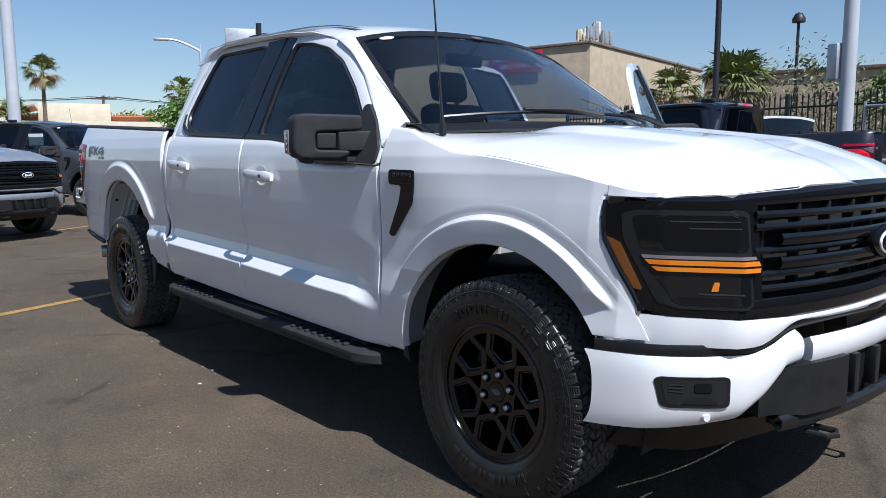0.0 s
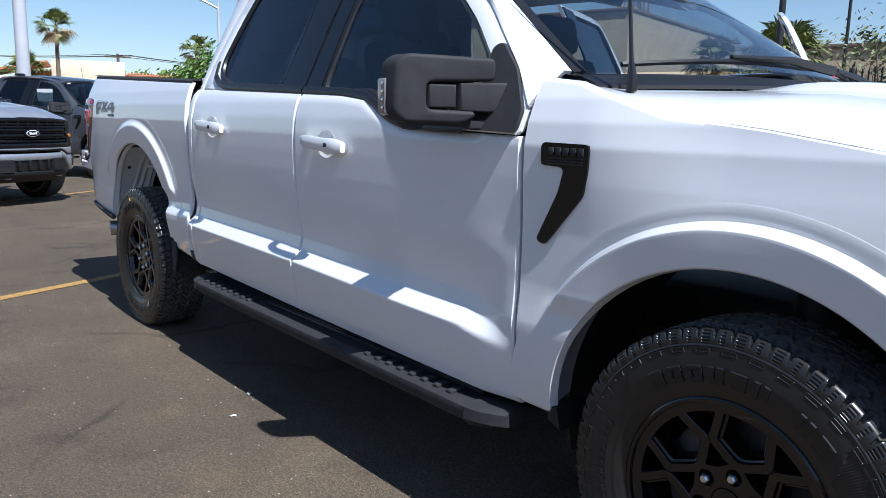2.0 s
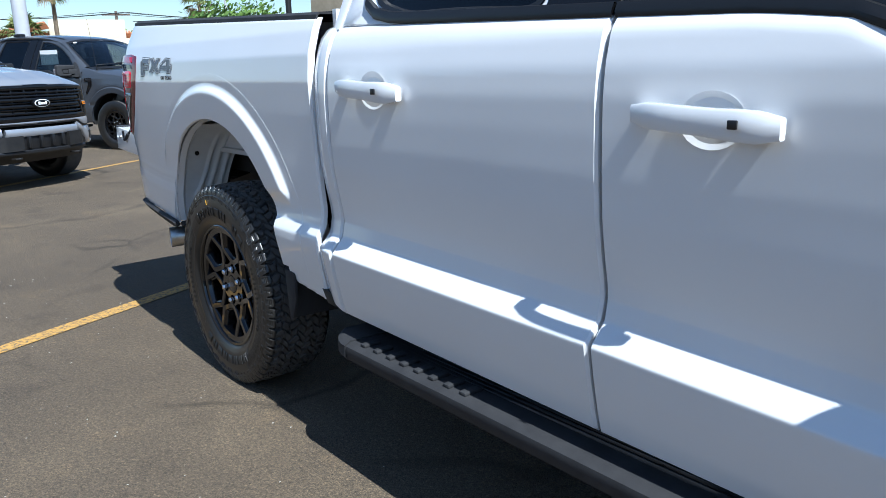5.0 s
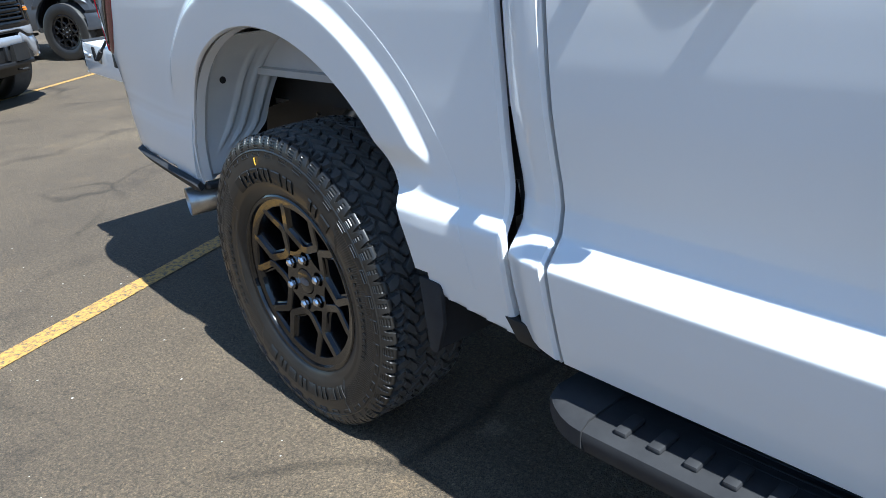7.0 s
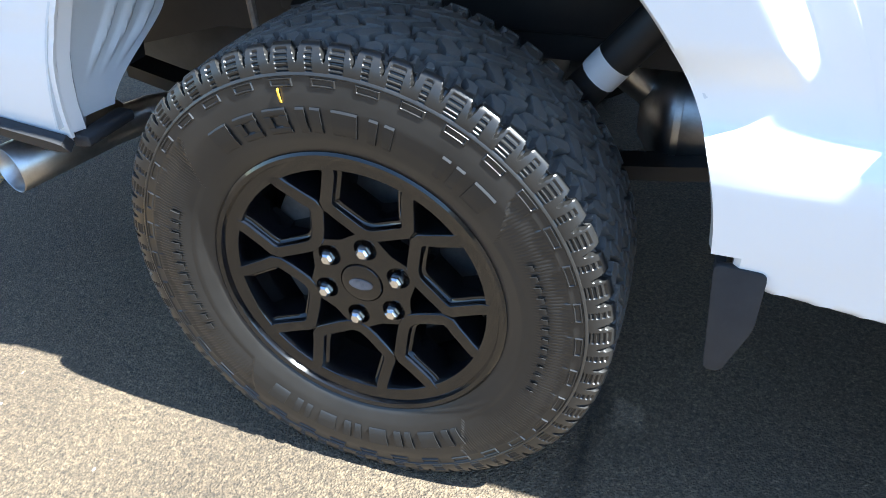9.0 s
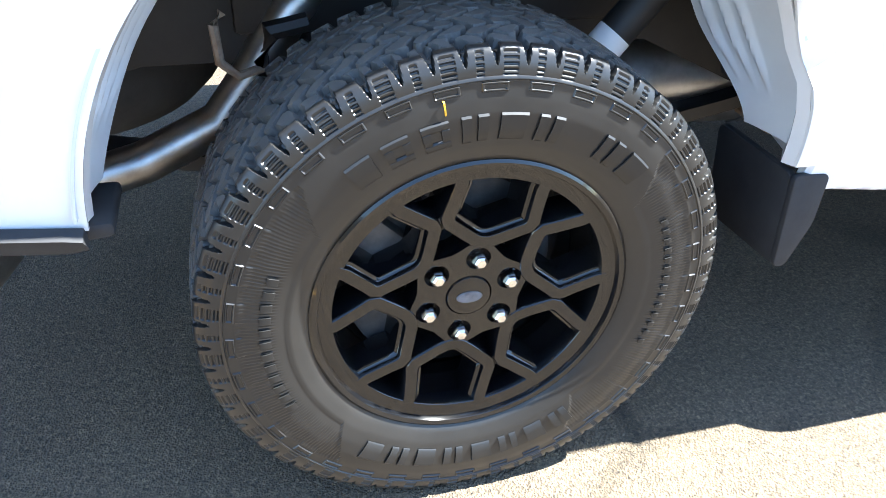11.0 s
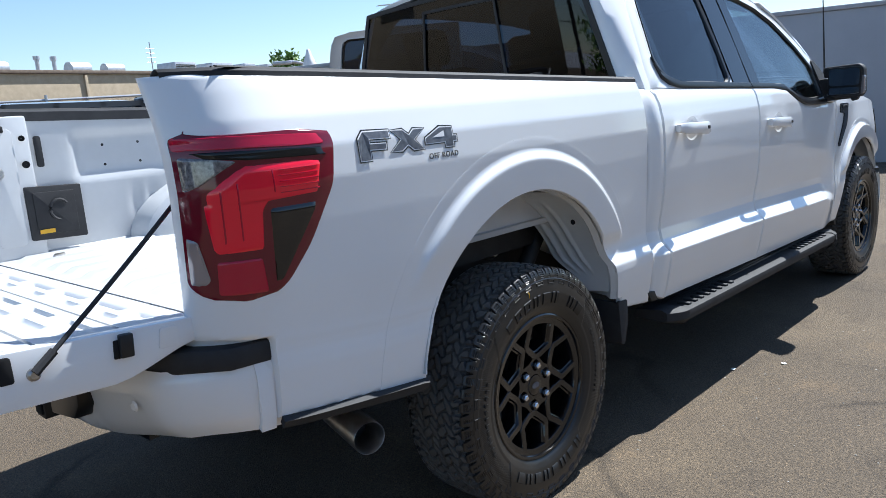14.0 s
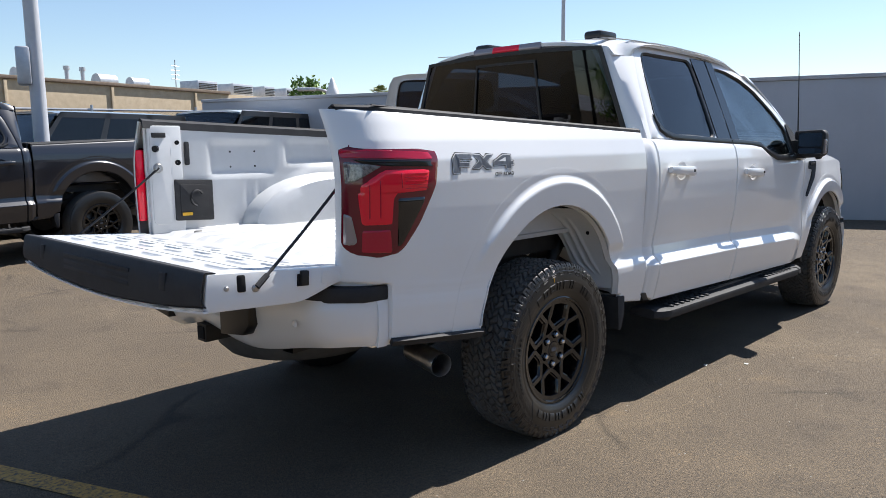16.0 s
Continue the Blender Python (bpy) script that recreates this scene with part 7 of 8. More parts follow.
def badge(truck, s):
    """Off-road decal: three angular shapes, the dark edge behind the grey face, and two words below."""
    shapes = ([(-0.690, 1.248), (-0.690, 1.305), (-0.672, 1.322), (-0.585, 1.320), (-0.585, 1.300), (-0.655, 1.302), (-0.655, 1.290), (-0.600, 1.288), (-0.600, 1.272), (-0.655, 1.274), (-0.655, 1.248)],
              [(-0.585, 1.262), (-0.545, 1.292), (-0.575, 1.318), (-0.535, 1.317), (-0.515, 1.302), (-0.495, 1.316), (-0.455, 1.315), (-0.498, 1.288), (-0.462, 1.260), (-0.502, 1.261), (-0.522, 1.276), (-0.545, 1.262)],
              [(-0.455, 1.272), (-0.455, 1.288), (-0.395, 1.314), (-0.345, 1.312), (-0.345, 1.288), (-0.330, 1.287), (-0.330, 1.272), (-0.345, 1.272), (-0.345, 1.257), (-0.378, 1.258), (-0.378, 1.272)])
    dec = new("side_decal")
    dec.parent = truck
    dec["label"] = "grey and black off-road decal"
    for pts in shapes:
        pts = [(x, z - 0.022) for x, z in pts]
        lift = 0.0010 if pts[0][0] < -0.68 else 0.0
        for grow, off, m, nm in ((0.0046, 0.0016, TRIM, "decal_edge"), (0.0014, 0.0020, LABELWHITE, "decal_band"), (-0.0016, 0.0024, DECAL, "decal_face")):
            bm = bmesh.new()
            ar = sum(a[0] * b[1] - b[0] * a[1] for a, b in zip(pts, pts[1:] + pts[:1]))
            q = []
            n = len(pts)
            for i in range(n):
                a, b, d = Vector(pts[i - 1]), Vector(pts[i]), Vector(pts[(i + 1) % n])
                e1, e2 = (b - a).normalized(), (d - b).normalized()
                nn = Vector((e1.y + e2.y, -e1.x - e2.x))
                nn = nn.normalized() if nn.length > 1e-6 else Vector((0, 0))
                q.append(tuple(b + nn * grow * (1 if ar > 0 else -1) * 1.2))
            f = bm.faces.new([bm.verts.new((x, s * (side_w(x, z) + off + lift), z)) for x, z in q])
            bmesh.ops.triangulate(bm, faces=[f])
            part(nm, bm, m, dec, smooth=False)
    # open counter of the last figure
    bm = bmesh.new()
    bm.faces.new([bm.verts.new((x, s * (side_w(x, z) + 0.0028), z)) for x, z in ((-0.428, 1.266), (-0.380, 1.265), (-0.380, 1.282))])
    part("decal_band", bm, LABELWHITE, dec, smooth=False)
    cu = bpy.data.curves.new("words", "FONT")
    cu.body, cu.size, cu.extrude, cu.align_x = "OFF ROAD", 0.022, 0.0006, "RIGHT"
    cu.space_character = 1.15
    tmp = bpy.data.objects.new("tmp", cu)
    scene.collection.objects.link(tmp)
    me = bpy.data.meshes.new_from_object(tmp.evaluated_get(bpy.context.evaluated_depsgraph_get()))
    bpy.data.objects.remove(tmp)
    me.materials.clear()
    me.materials.append(TRIM)
    o = new("decal_words", me)
    o.parent = dec
    xw, zw = (-0.330, 1.208)
    if s < 0:
        o.matrix_local = pose(xw, -side_w(-0.42, 1.217) - 0.0012, zw, 90, 0, 0)
    else:
        o.matrix_local = pose(-0.47, side_w(-0.42, 1.217) + 0.0012, zw, 90, 0, 180)


# ---- things of the lot ----
STUCCO = grain(mat("tan_stucco", (0.42, 0.34, 0.24), 0.9), (0.36, 0.29, 0.20), (0.47, 0.38, 0.27), 3, 6, 0.3, 60, 0.004)
CREAM = grain(mat("cream_stucco", (0.62, 0.55, 0.42), 0.9), (0.56, 0.49, 0.37), (0.66, 0.59, 0.46), 2, 6)
ROOFTILE = grain(mat("clay_tile", (0.45, 0.18, 0.09), 0.8), (0.36, 0.13, 0.06), (0.55, 0.24, 0.13), 9)
WALLPAINT = grain(mat("grey_wall_paint", (0.42, 0.43, 0.46), 0.85), (0.40, 0.41, 0.44), (0.45, 0.46, 0.49), 1.3, 7, 0.25, 45, 0.004)
GALV = grain(mat("galvanised_steel", (0.50, 0.51, 0.53), 0.45, 0.6), (0.42, 0.43, 0.46), (0.58, 0.59, 0.61), 5)
POLEGREY = grain(mat("pole_paint", (0.50, 0.51, 0.54), 0.45), (0.47, 0.48, 0.51), (0.54, 0.55, 0.58), 3)
IRON = mat("black_iron", (0.012, 0.012, 0.013), 0.5)
BARK = grain(mat("palm_bark", (0.16, 0.12, 0.08), 0.95), (0.10, 0.075, 0.05), (0.24, 0.18, 0.12), 14, 5, 0.6, 30, 0.01)
WOOD = grain(mat("pole_wood", (0.16, 0.12, 0.09), 0.9), (0.11, 0.08, 0.06), (0.22, 0.17, 0.13), 8)
SIGNRED = mat("sign_red", (0.55, 0.02, 0.025), 0.5)
PURPLE = mat("sign_purple", (0.25, 0.03, 0.22), 0.5)


def leafmat(name, a, b):
    m = mat(name, a, 0.6)
    bs = m.node_tree.nodes["Principled BSDF"]
    gi = node(m, "ShaderNodeNewGeometry")
    r = ramp(m, [(0.0, a), (1.0, b)])
    link(m, gi.outputs["Random Per Island"], r.inputs[0])
    link(m, r.outputs[0], bs.inputs["Base Color"])
    return m


FROND = leafmat("palm_frond", (0.07, 0.10, 0.02), (0.20, 0.22, 0.06))
DRYFROND = leafmat("dry_frond", (0.24, 0.16, 0.07), (0.36, 0.26, 0.13))
LEAF = leafmat("green_leaf", (0.06, 0.13, 0.02), (0.16, 0.26, 0.05))
OLIVE = leafmat("olive_leaf", (0.10, 0.12, 0.05), (0.22, 0.22, 0.11))


def at_ray(x, y, az, d):
    """Place d metres from x, y at the bearing az."""
    return x + d * math.cos(radians(az)), y + d * math.sin(radians(az))


def from_a(az, d):
    return at_ray(5.5, -2.77, az, d)


def from_b(az, d):
    return at_ray(-2.755, -2.88, az, d)


# ---- ground, lines ----
bm = bmesh.new()
sheet(bm, [[(x, y, 0) for x in (-900, -60, -12, 12, 60, 900)] for y in (-900, -60, -12, 12, 60, 900)])
ground = part("ground", bm, ASPHALT, smooth=False)
tagged(ground, "worn grey-brown asphalt of a parking lot", "ground", kind="structure")


def line_material():
    m = mat("line_paint", (0.55, 0.33, 0.06), 0.8)
    bs = m.node_tree.nodes["Principled BSDF"]
    tc = node(m, "ShaderNodeTexCoord")
    n = node(m, "ShaderNodeTexNoise", Scale=55, Detail=6, Roughness=0.7)
    link(m, tc.outputs["Object"], n.inputs["Vector"])
    r = ramp(m, [(0.38, (0.09, 0.08, 0.065)), (0.52, (0.44, 0.25, 0.06)), (0.72, (0.60, 0.34, 0.08))])
    link(m, n.outputs[0], r.inputs[0])
    link(m, r.outputs[0], bs.inputs["Base Color"])
    return m


LINE = line_material()
for (xa, ya), (xb, yb) in (((-1.00, -1.80), (-1.95, 0.65)), ((-6.40, -1.6), (-9.4, 2.9))):
    d = Vector((xb - xa, yb - ya))
    n = Vector((-d.y, d.x)).normalized() * 0.05
    bm = bmesh.new()
    pts = [[], []]
    for t in np.linspace(0, 1, 14):
        c = Vector((xa, ya)) + d * t
        j = 0.004 * math.sin(t * 57)
        pts[0].append((c.x + n.x * (1 + j), c.y + n.y, 0.004))
        pts[1].append((c.x - n.x, c.y - n.y * (1 - j), 0.004))
    sheet(bm, pts[::-1])
    tagged(part("parking_line", bm, LINE, smooth=False), "worn yellow parking line painted on asphalt", "parking line", kind="structure")
# light crumbs on the asphalt
bm = bmesh.new()
rng = np.random.RandomState(5)
for k in range(260):
    x, y = rng.uniform(-2.6, 4.5), rng.uniform(-2.6, -0.9)
    r = rng.uniform(0.002, 0.0055)
    vs = [bm.verts.new((x + r * math.cos(a) * rng.uniform(0.6, 1.2), y + r * math.sin(a) * rng.uniform(0.6, 1.2), 0.001)) for a in (0, 1.3, 2.5, 3.8, 5.1)]
    top = bm.verts.new((x, y, r * 0.8))
    for i in range(5):
        bm.faces.new((vs[i], vs[(i + 1) % 5], top))
tagged(part("gravel", bm, mat("pale_grit", (0.45, 0.42, 0.37), 0.9), smooth=False), "scattered pale grit on the asphalt", "gravel", kind="stuff")
# dropped paper scraps
for px, py, pr_ in ((1.459, -0.995, 0.4), (1.671, -1.162, 1.9)):
    bm = bmesh.new()
    sheet(bm, [[(0.008 * i, 0.009 * j - 0.002 * i, 0.005 + 0.002 * math.sin(2.1 * i + j)) for j in range(3)] for i in range(4)])
    tagged(part("paper_scrap", bm, LABELWHITE, at=pose(px, py, 0, 0, 0, math.degrees(pr_))), "tiny white paper scrap lying on asphalt", "litter")

build_truck("pickup_truck", WHITE, "white crew-cab pickup with black wheels and open tailgate", Matrix.Identity(4), True, True, 65)
h = radians(28)
build_truck("pickup_truck", SILVER, "silver pickup with black grille parked on the asphalt", pose(-10.6, -2.25, 0, 0, 0, 28), False)
GREY_TRUCK = build_truck("pickup_truck", GREY, "dark grey crew-cab pickup parked beside a silver one", pose(-14.1, 0.95, 0, 0, 0, 28), False)
build_truck("pickup_truck", NAVY, "dark navy crew-cab pickup parked beside the white one", pose(1.0, 7.72, 0, 0, 0, 184), False)
bm = bmesh.new()
box(bm, 2.02, 2.42, -0.79, -0.785, 1.42, 1.66, 0.0)
st = part("window_sticker", bm, LABELWHITE, smooth=False)
st.matrix_world = GREY_TRUCK.matrix_world
tagged(st, "white price sheet taped inside a truck window", "sticker")


# ---- other cars ----
def build_car(name, body, label, at, length=4.7, width=1.9, height=1.75, bonnet=1.0, tail=0.25, green=False, boxy=0.0):
    """Sport utility car: lofted body, glass house, wheels, lamps. x forward from the rear bumper."""
    car = new(name)
    tagged(car, label, "car")
    L, W = length, width / 2
    belt_z, sill = 1.02 + 0.05 * boxy, 0.32
    bz = belt_z - 0.02 + 0.02 * boxy
    def lower(x):
        t = x / L
        zt = np.interp(x, (0, 0.15, L - bonnet - 0.35, L - bonnet, L - 0.25, L), (belt_z - 0.10, belt_z, belt_z, bz, bz - 0.14, 0.78))
        w = W * np.interp(t, (0, 0.04, 0.12, 0.88, 0.96, 1), (0.86, 0.94, 1, 1, 0.93, 0.80))
        return zt, w
    for s in (-1, 1):
        bm = bmesh.new()
        xs = np.linspace(0, L, 70)
        rows = []
        for x in xs:
            zt, w = lower(x)
            lo = sill
            for ax in (0.85, L - 0.92):
                d = 0.37 ** 2 - (x - ax) ** 2
                if d > 0:
                    lo = max(lo, 0.34 + math.sqrt(d))
            rows.append([(x, s * w * k, lo + (zt - lo) * v) for v, k in ((0, 0.96), (0.25, 0.985), (0.55, 0.99), (0.8, 1.0), (0.93, 0.985), (1.0, 0.955))])
        sheet(bm, rows[::-1] if s > 0 else rows, 0.02)
        part("body_side", bm, body, car)
        xs0, xs1 = tail + 0.12, L - bonnet - 0.05
        zr = height
        roof0, roof1 = tail + 0.30 - 0.15 * boxy, L - bonnet - 0.78 + 0.35 * boxy
        tum = 0.80 + 0.1 * boxy
        def side_pt(x, z):
            v = (z - belt_z) / (zr - belt_z)
            return (x, s * W * (0.95 + (tum - 0.95) * v), z)
        outline_pts = [(xs0 - 0.08, belt_z), (roof0, zr - 0.06), (roof1, zr - 0.05), (xs1 + 0.05, belt_z)]
        bm = bmesh.new()
        def lat(u, v):
            xa = outline_pts[0][0] + (outline_pts[1][0] - outline_pts[0][0]) * v
            xb = outline_pts[3][0] + (outline_pts[2][0] - outline_pts[3][0]) * v
            return side_pt(xa + (xb - xa) * u, belt_z + (zr - 0.05 - belt_z) * v)
        for ua, ub, va, vb in ((0, 0.03, 0, 1), (0.30, 0.34, 0, 1), (0.63, 0.67, 0, 1), (0.97, 1, 0, 1), (0, 1, 0.90, 1), (0, 1, 0, 0.04)):
            rows = [[lat(u, v) for v in np.linspace(va, vb, 4)] for u in np.linspace(ua, ub, 6)]
            sheet(bm, rows[::-1] if s > 0 else rows, 0.015)
        part("window_frame", bm, body if boxy else TRIM, car)
        for ua, ub in ((0.03, 0.30), (0.34, 0.63), (0.67, 0.97)):
            bm = bmesh.new()
            rows = [[lat(u, v) for v in np.linspace(0.04, 0.90, 4)] for u in np.linspace(ua, ub, 4)]
            sheet(bm, rows[::-1] if s > 0 else rows, 0.004)
            part("side_window", bm, GLASS_DARK, car)
        for ax in (0.85, L - 0.92):
            wh = new("wheel")
            wh.parent = car
            wh.matrix_local = pose(ax, s * (W - 0.13), 0.34, 0, 0, 180 if s > 0 else 0)
            bm = bmesh.new()
            lathe(bm, [(0.22, -0.09), (0.26, -0.115), (0.31, -0.11), (0.34, -0.08), (0.345, 0.0), (0.34, 0.08), (0.31, 0.11), (0.22, 0.1)], 40)
            part("tyre", bm, RUBBER, wh)
            bm = bmesh.new()
            lathe(bm, [(0.0005, -0.075), (0.05, -0.08), (0.06, -0.06), (0.17, -0.07), (0.20, -0.095), (0.225, -0.10), (0.22, 0.05)], 30)
            for k in range(5):
                a = 2 * math.pi * k / 5
                prism(bm, [(0.04 * math.cos(a + 0.6), 0.04 * math.sin(a + 0.6)), (0.21 * math.cos(a + 0.16), 0.21 * math.sin(a + 0.16)), (0.21 * math.cos(a - 0.16), 0.21 * math.sin(a - 0.16)), (0.04 * math.cos(a - 0.6), 0.04 * math.sin(a - 0.6))], -0.10, -0.07)
            part("rim", bm, GALV, wh)
        bm = bmesh.new()
        box(bm, L - bonnet - 0.42, L - bonnet - 0.24, s * (W - 0.02), s * (W + 0.17), belt_z + 0.02, belt_z + 0.18, 0.03)
        part("wing_mirror", bm, body, car)
        bm = bmesh.new()
        box(bm, L - 0.32, L - 0.07, s * (W - 0.42), s * (W - 0.10), 0.70, 0.84, 0.03)
        part("head_lamp", bm, CLEAR, car)
        bm = bmesh.new()
        box(bm, -0.005, 0.10, s * (W - 0.30), s * (W - 0.09), 0.72, 0.98, 0.03)
        part("tail_lamp", bm, RED, car)
    bm = bmesh.new()
    rows = []
    for x in np.linspace(roof0 - 0.04, roof1 + 0.06, 14):
        rows.append([(x, y, height - 0.055 * (abs(y) / (W * tum)) ** 3 - 0.05 * ((x - (roof0 + roof1) / 2) / (roof1 - roof0) * 1.6) ** 4) for y in np.linspace(-W * tum, W * tum, 13)])
    sheet(bm, rows, 0.04)
    part("roof", bm, body, car)
    for nm, xa, za, xb, zb, wa in (("windscreen", roof1 + 0.05, height - 0.07, xs1 + 0.12, belt_z + 0.01, 1), ("rear_window", roof0 - 0.03, height - 0.07, xs0 - 0.06, belt_z + 0.02, -1)):
        bm = bmesh.new()
        rows = [[(xa + (xb - xa) * t + wa * 0.08 * (1 - u * u) * t, u * W * (tum + (0.93 - tum) * t) * 0.97, za + (zb - za) * t) for t in np.linspace(0, 1, 5)] for u in np.linspace(-1, 1, 9)]
        sheet(bm, rows[::-1] if wa > 0 else rows, 0.005)
        part(nm, bm, GLASS_WIND if wa > 0 else GLASS_DARK, car)
    if green:
        for k in range(4):
            bm = bmesh.new()
            t0, t1 = 0.28, 0.50
            u = -0.62 + 0.30 * k
            rows = [[(xa_ + 0.012, yy, zz + 0.012) for xa_, yy, zz in [((roof1 + 0.05) + (xs1 + 0.12 - roof1 - 0.05) * t + 0.08 * (1 - uu * uu) * t, uu * W * 0.86, (height - 0.07) + (belt_z + 0.01 - height + 0.07) * t) for t in (t0, t1)]] for uu in (u, u + 0.22)]
            sheet(bm, rows[::-1], 0.002)
            part("price_mark", bm, GREENDAY, car, "green price mark on the windscreen")
    bm = bmesh.new()
    rows = []
    for x in np.linspace(L - bonnet - 0.10, L - 0.02, 14):
        zt, w = lower(x)
        rows.append([(x, y, zt + 0.05 * (1 - (y / w) ** 2)) for y in np.linspace(-w * 0.955, w * 0.955, 11)])
    sheet(bm, rows, 0.02)
    part("bonnet", bm, body, car)
    for x, d in ((L - 0.02, 1), (0.02, -1)):
        bm = bmesh.new()
        _, w = lower(x)
        rows = [[(x + d * 0.06 * (1 - (y / w) ** 2), y, z) for z in np.linspace(0.28, 0.90 if d > 0 else belt_z - 0.02, 6)] for y in np.linspace(-w, w, 11)]
        sheet(bm, rows if d > 0 else rows[::-1], 0.03)
        part("bumper", bm, body, car)
    bm = bmesh.new()
    box(bm, L - 0.02, L + 0.055, -0.42, 0.42, 0.48, 0.78, 0.02)
    part("grille", bm, TRIM, car)
    bm = bmesh.new()
    box(bm, 0.3, L - 0.3, -W + 0.12, W - 0.12, 0.22, 0.60, 0.05)
    part("floor_pan", bm, CHASSIS, car)
    for x, y in ((1.1, -0.38), (1.1, 0.38), (2.15, -0.38), (2.15, 0.38)):
        bm = bmesh.new()
        box(bm, x - 0.07, x + 0.07, y - 0.22, y + 0.22, 0.6, 1.18, 0.05)
        box(bm, x - 0.05, x + 0.05, y - 0.12, y + 0.12, 1.18, 1.40, 0.04)
        part("seat", bm, SEAT, car)
    car.matrix_world = at
    return car


OFFWHITE = paint("white_car_paint", (0.78, 0.78, 0.77))
build_car("suv", SILVER, "silver sport utility car parked behind the trucks", pose(4.6, 11.6, 0, 0, 0, 196), 4.9, 1.95, 1.98)
build_car("suv", OFFWHITE, "white sport utility car parked by the wall", pose(7.6, 11.5, 0, 0, 0, 200), 4.9, 1.95, 2.06)
build_car("suv", OFFWHITE, "boxy white sport utility car near the fence", pose(-0.2, 10.3, 0, 0, 0, 170), 4.3, 1.85, 1.85, 1.1, 0.1, False, 1.0)
build_car("suv", NAVY, "dark car with green windscreen price near the fence", pose(-4.6, 13.0, 0, 0, 0, -62), 4.7, 1.85, 1.62, green=True)
build_car("suv", OFFWHITE, "white car parked by the iron fence", pose(-6.4, 13.6, 0, 0, 0, -62), 4.6, 1.85, 1.66)
build_car("suv", GREY, "dark car with green price marks by the fence", pose(-1.6, 13.4, 0, 0, 0, -70), 4.7, 1.85, 1.6, green=True)


# ---- walls, buildings ----
def slab(name, p, q, h0, h1, thick, material, label, category="wall", kind="structure"):
    bm = bmesh.new()
    d = Vector((q[0] - p[0], q[1] - p[1]))
    L = d.length
    box(bm, 0, L, -thick / 2, thick / 2, h0, h1, 0.01)
    ob = part(name, bm, material, at=pose(p[0], p[1], 0, 0, 0, math.degrees(math.atan2(d.y, d.x))))
    return tagged(ob, label, category, kind=kind)


slab("wall_east", (14.6, -7.4), (6.0, 13.0), 0, 2.33, 0.2, WALLPAINT, "smooth grey painted boundary wall")
slab("wall_cap", (14.6, -7.4), (6.0, 13.0), 2.332, 2.40, 0.26, WALLPAINT, "grey coping along the boundary wall")
# unseen wall, added behind the camera to reflect and close the lot
slab("wall_south", (-30, -24), (40, -24), 0, 5.0, 0.3, STUCCO, "plain tan wall added out of view for reflections")

BIG = ((1.0, 32.5), (34.0, 41.5))


def tan_hall():
    hall = new("warehouse")
    tagged(hall, "long low tan stucco warehouse with rooftop vents", "building")
    p, q = Vector(BIG[0]), Vector(BIG[1])
    d = (q - p)
    L, ang = d.length, math.degrees(math.atan2(d.y, d.x))
    hall.matrix_world = pose(p.x, p.y, 0, 0, 0, ang)
    bm = bmesh.new()
    box(bm, -14, L, 0, 12, 0, 4.45, 0.02)
    part("wall", bm, STUCCO, hall)
    bm = bmesh.new()
    box(bm, -14.1, L * 0.62, -0.12, 12.1, 4.452, 4.62, 0.02)
    part("roof_edge", bm, WOOD, hall)
    for x in np.arange(2, L, 5.5):
        bm = bmesh.new()
        box(bm, x - 0.08, x + 0.08, -0.10, 0.02, 0.3, 4.4, 0.02)
        part("downpipe", bm, STUCCO, hall)
    for x, r in ((3.5, 0.28), (7.2, 0.33), (9.8, 0.36), (14.2, 0.38), (16.3, 0.33)):
        bm = bmesh.new()
        tube(bm, [(x - 0.55, 2.0, 4.86), (x + 0.55, 2.0, 4.86)], r, 20)
        box(bm, x - 0.4, x + 0.4, 1.7, 2.3, 4.5, 4.8, 0.02)
        part("roof_vent", bm, GALV, hall)
    for x in (12.0, 12.9):
        bm = bmesh.new()
        tube(bm, [(x, 2, 4.5), (x, 2, 5.35)], 0.10, 10)
        tube(bm, [(x, 2, 5.3), (x, 2, 5.48)], 0.16, 10)
        part("flue", bm, GALV, hall)
    for x, w in ((21, 0.8), (24.0, 0.9), (26.5, 0.5), (29, 0.8)):
        bm = bmesh.new()
        box(bm, x - w, x + w, 1.5, 3.0, 4.5, 5.3, 0.03)
        unit = part("roof_unit", bm, GALV, hall)
        for k in range(5):
            bm = bmesh.new()
            box(bm, x - w * 0.9, x + w * 0.9, 1.46, 1.50, 4.7 + 0.1 * k, 4.75 + 0.1 * k)
            part("louvre", bm, CHASSIS, unit)
    bm = bmesh.new()
    tube(bm, [(19, 2, 4.5), (19, 2, 6.4)], 0.03, 6)
    for k in range(4):
        tube(bm, [(18.7, 2, 5.3 + 0.25 * k), (19.3, 2, 5.3 + 0.25 * k)], 0.02, 5)
    part("aerial", bm, GALV, hall)
    return hall


tan_hall()


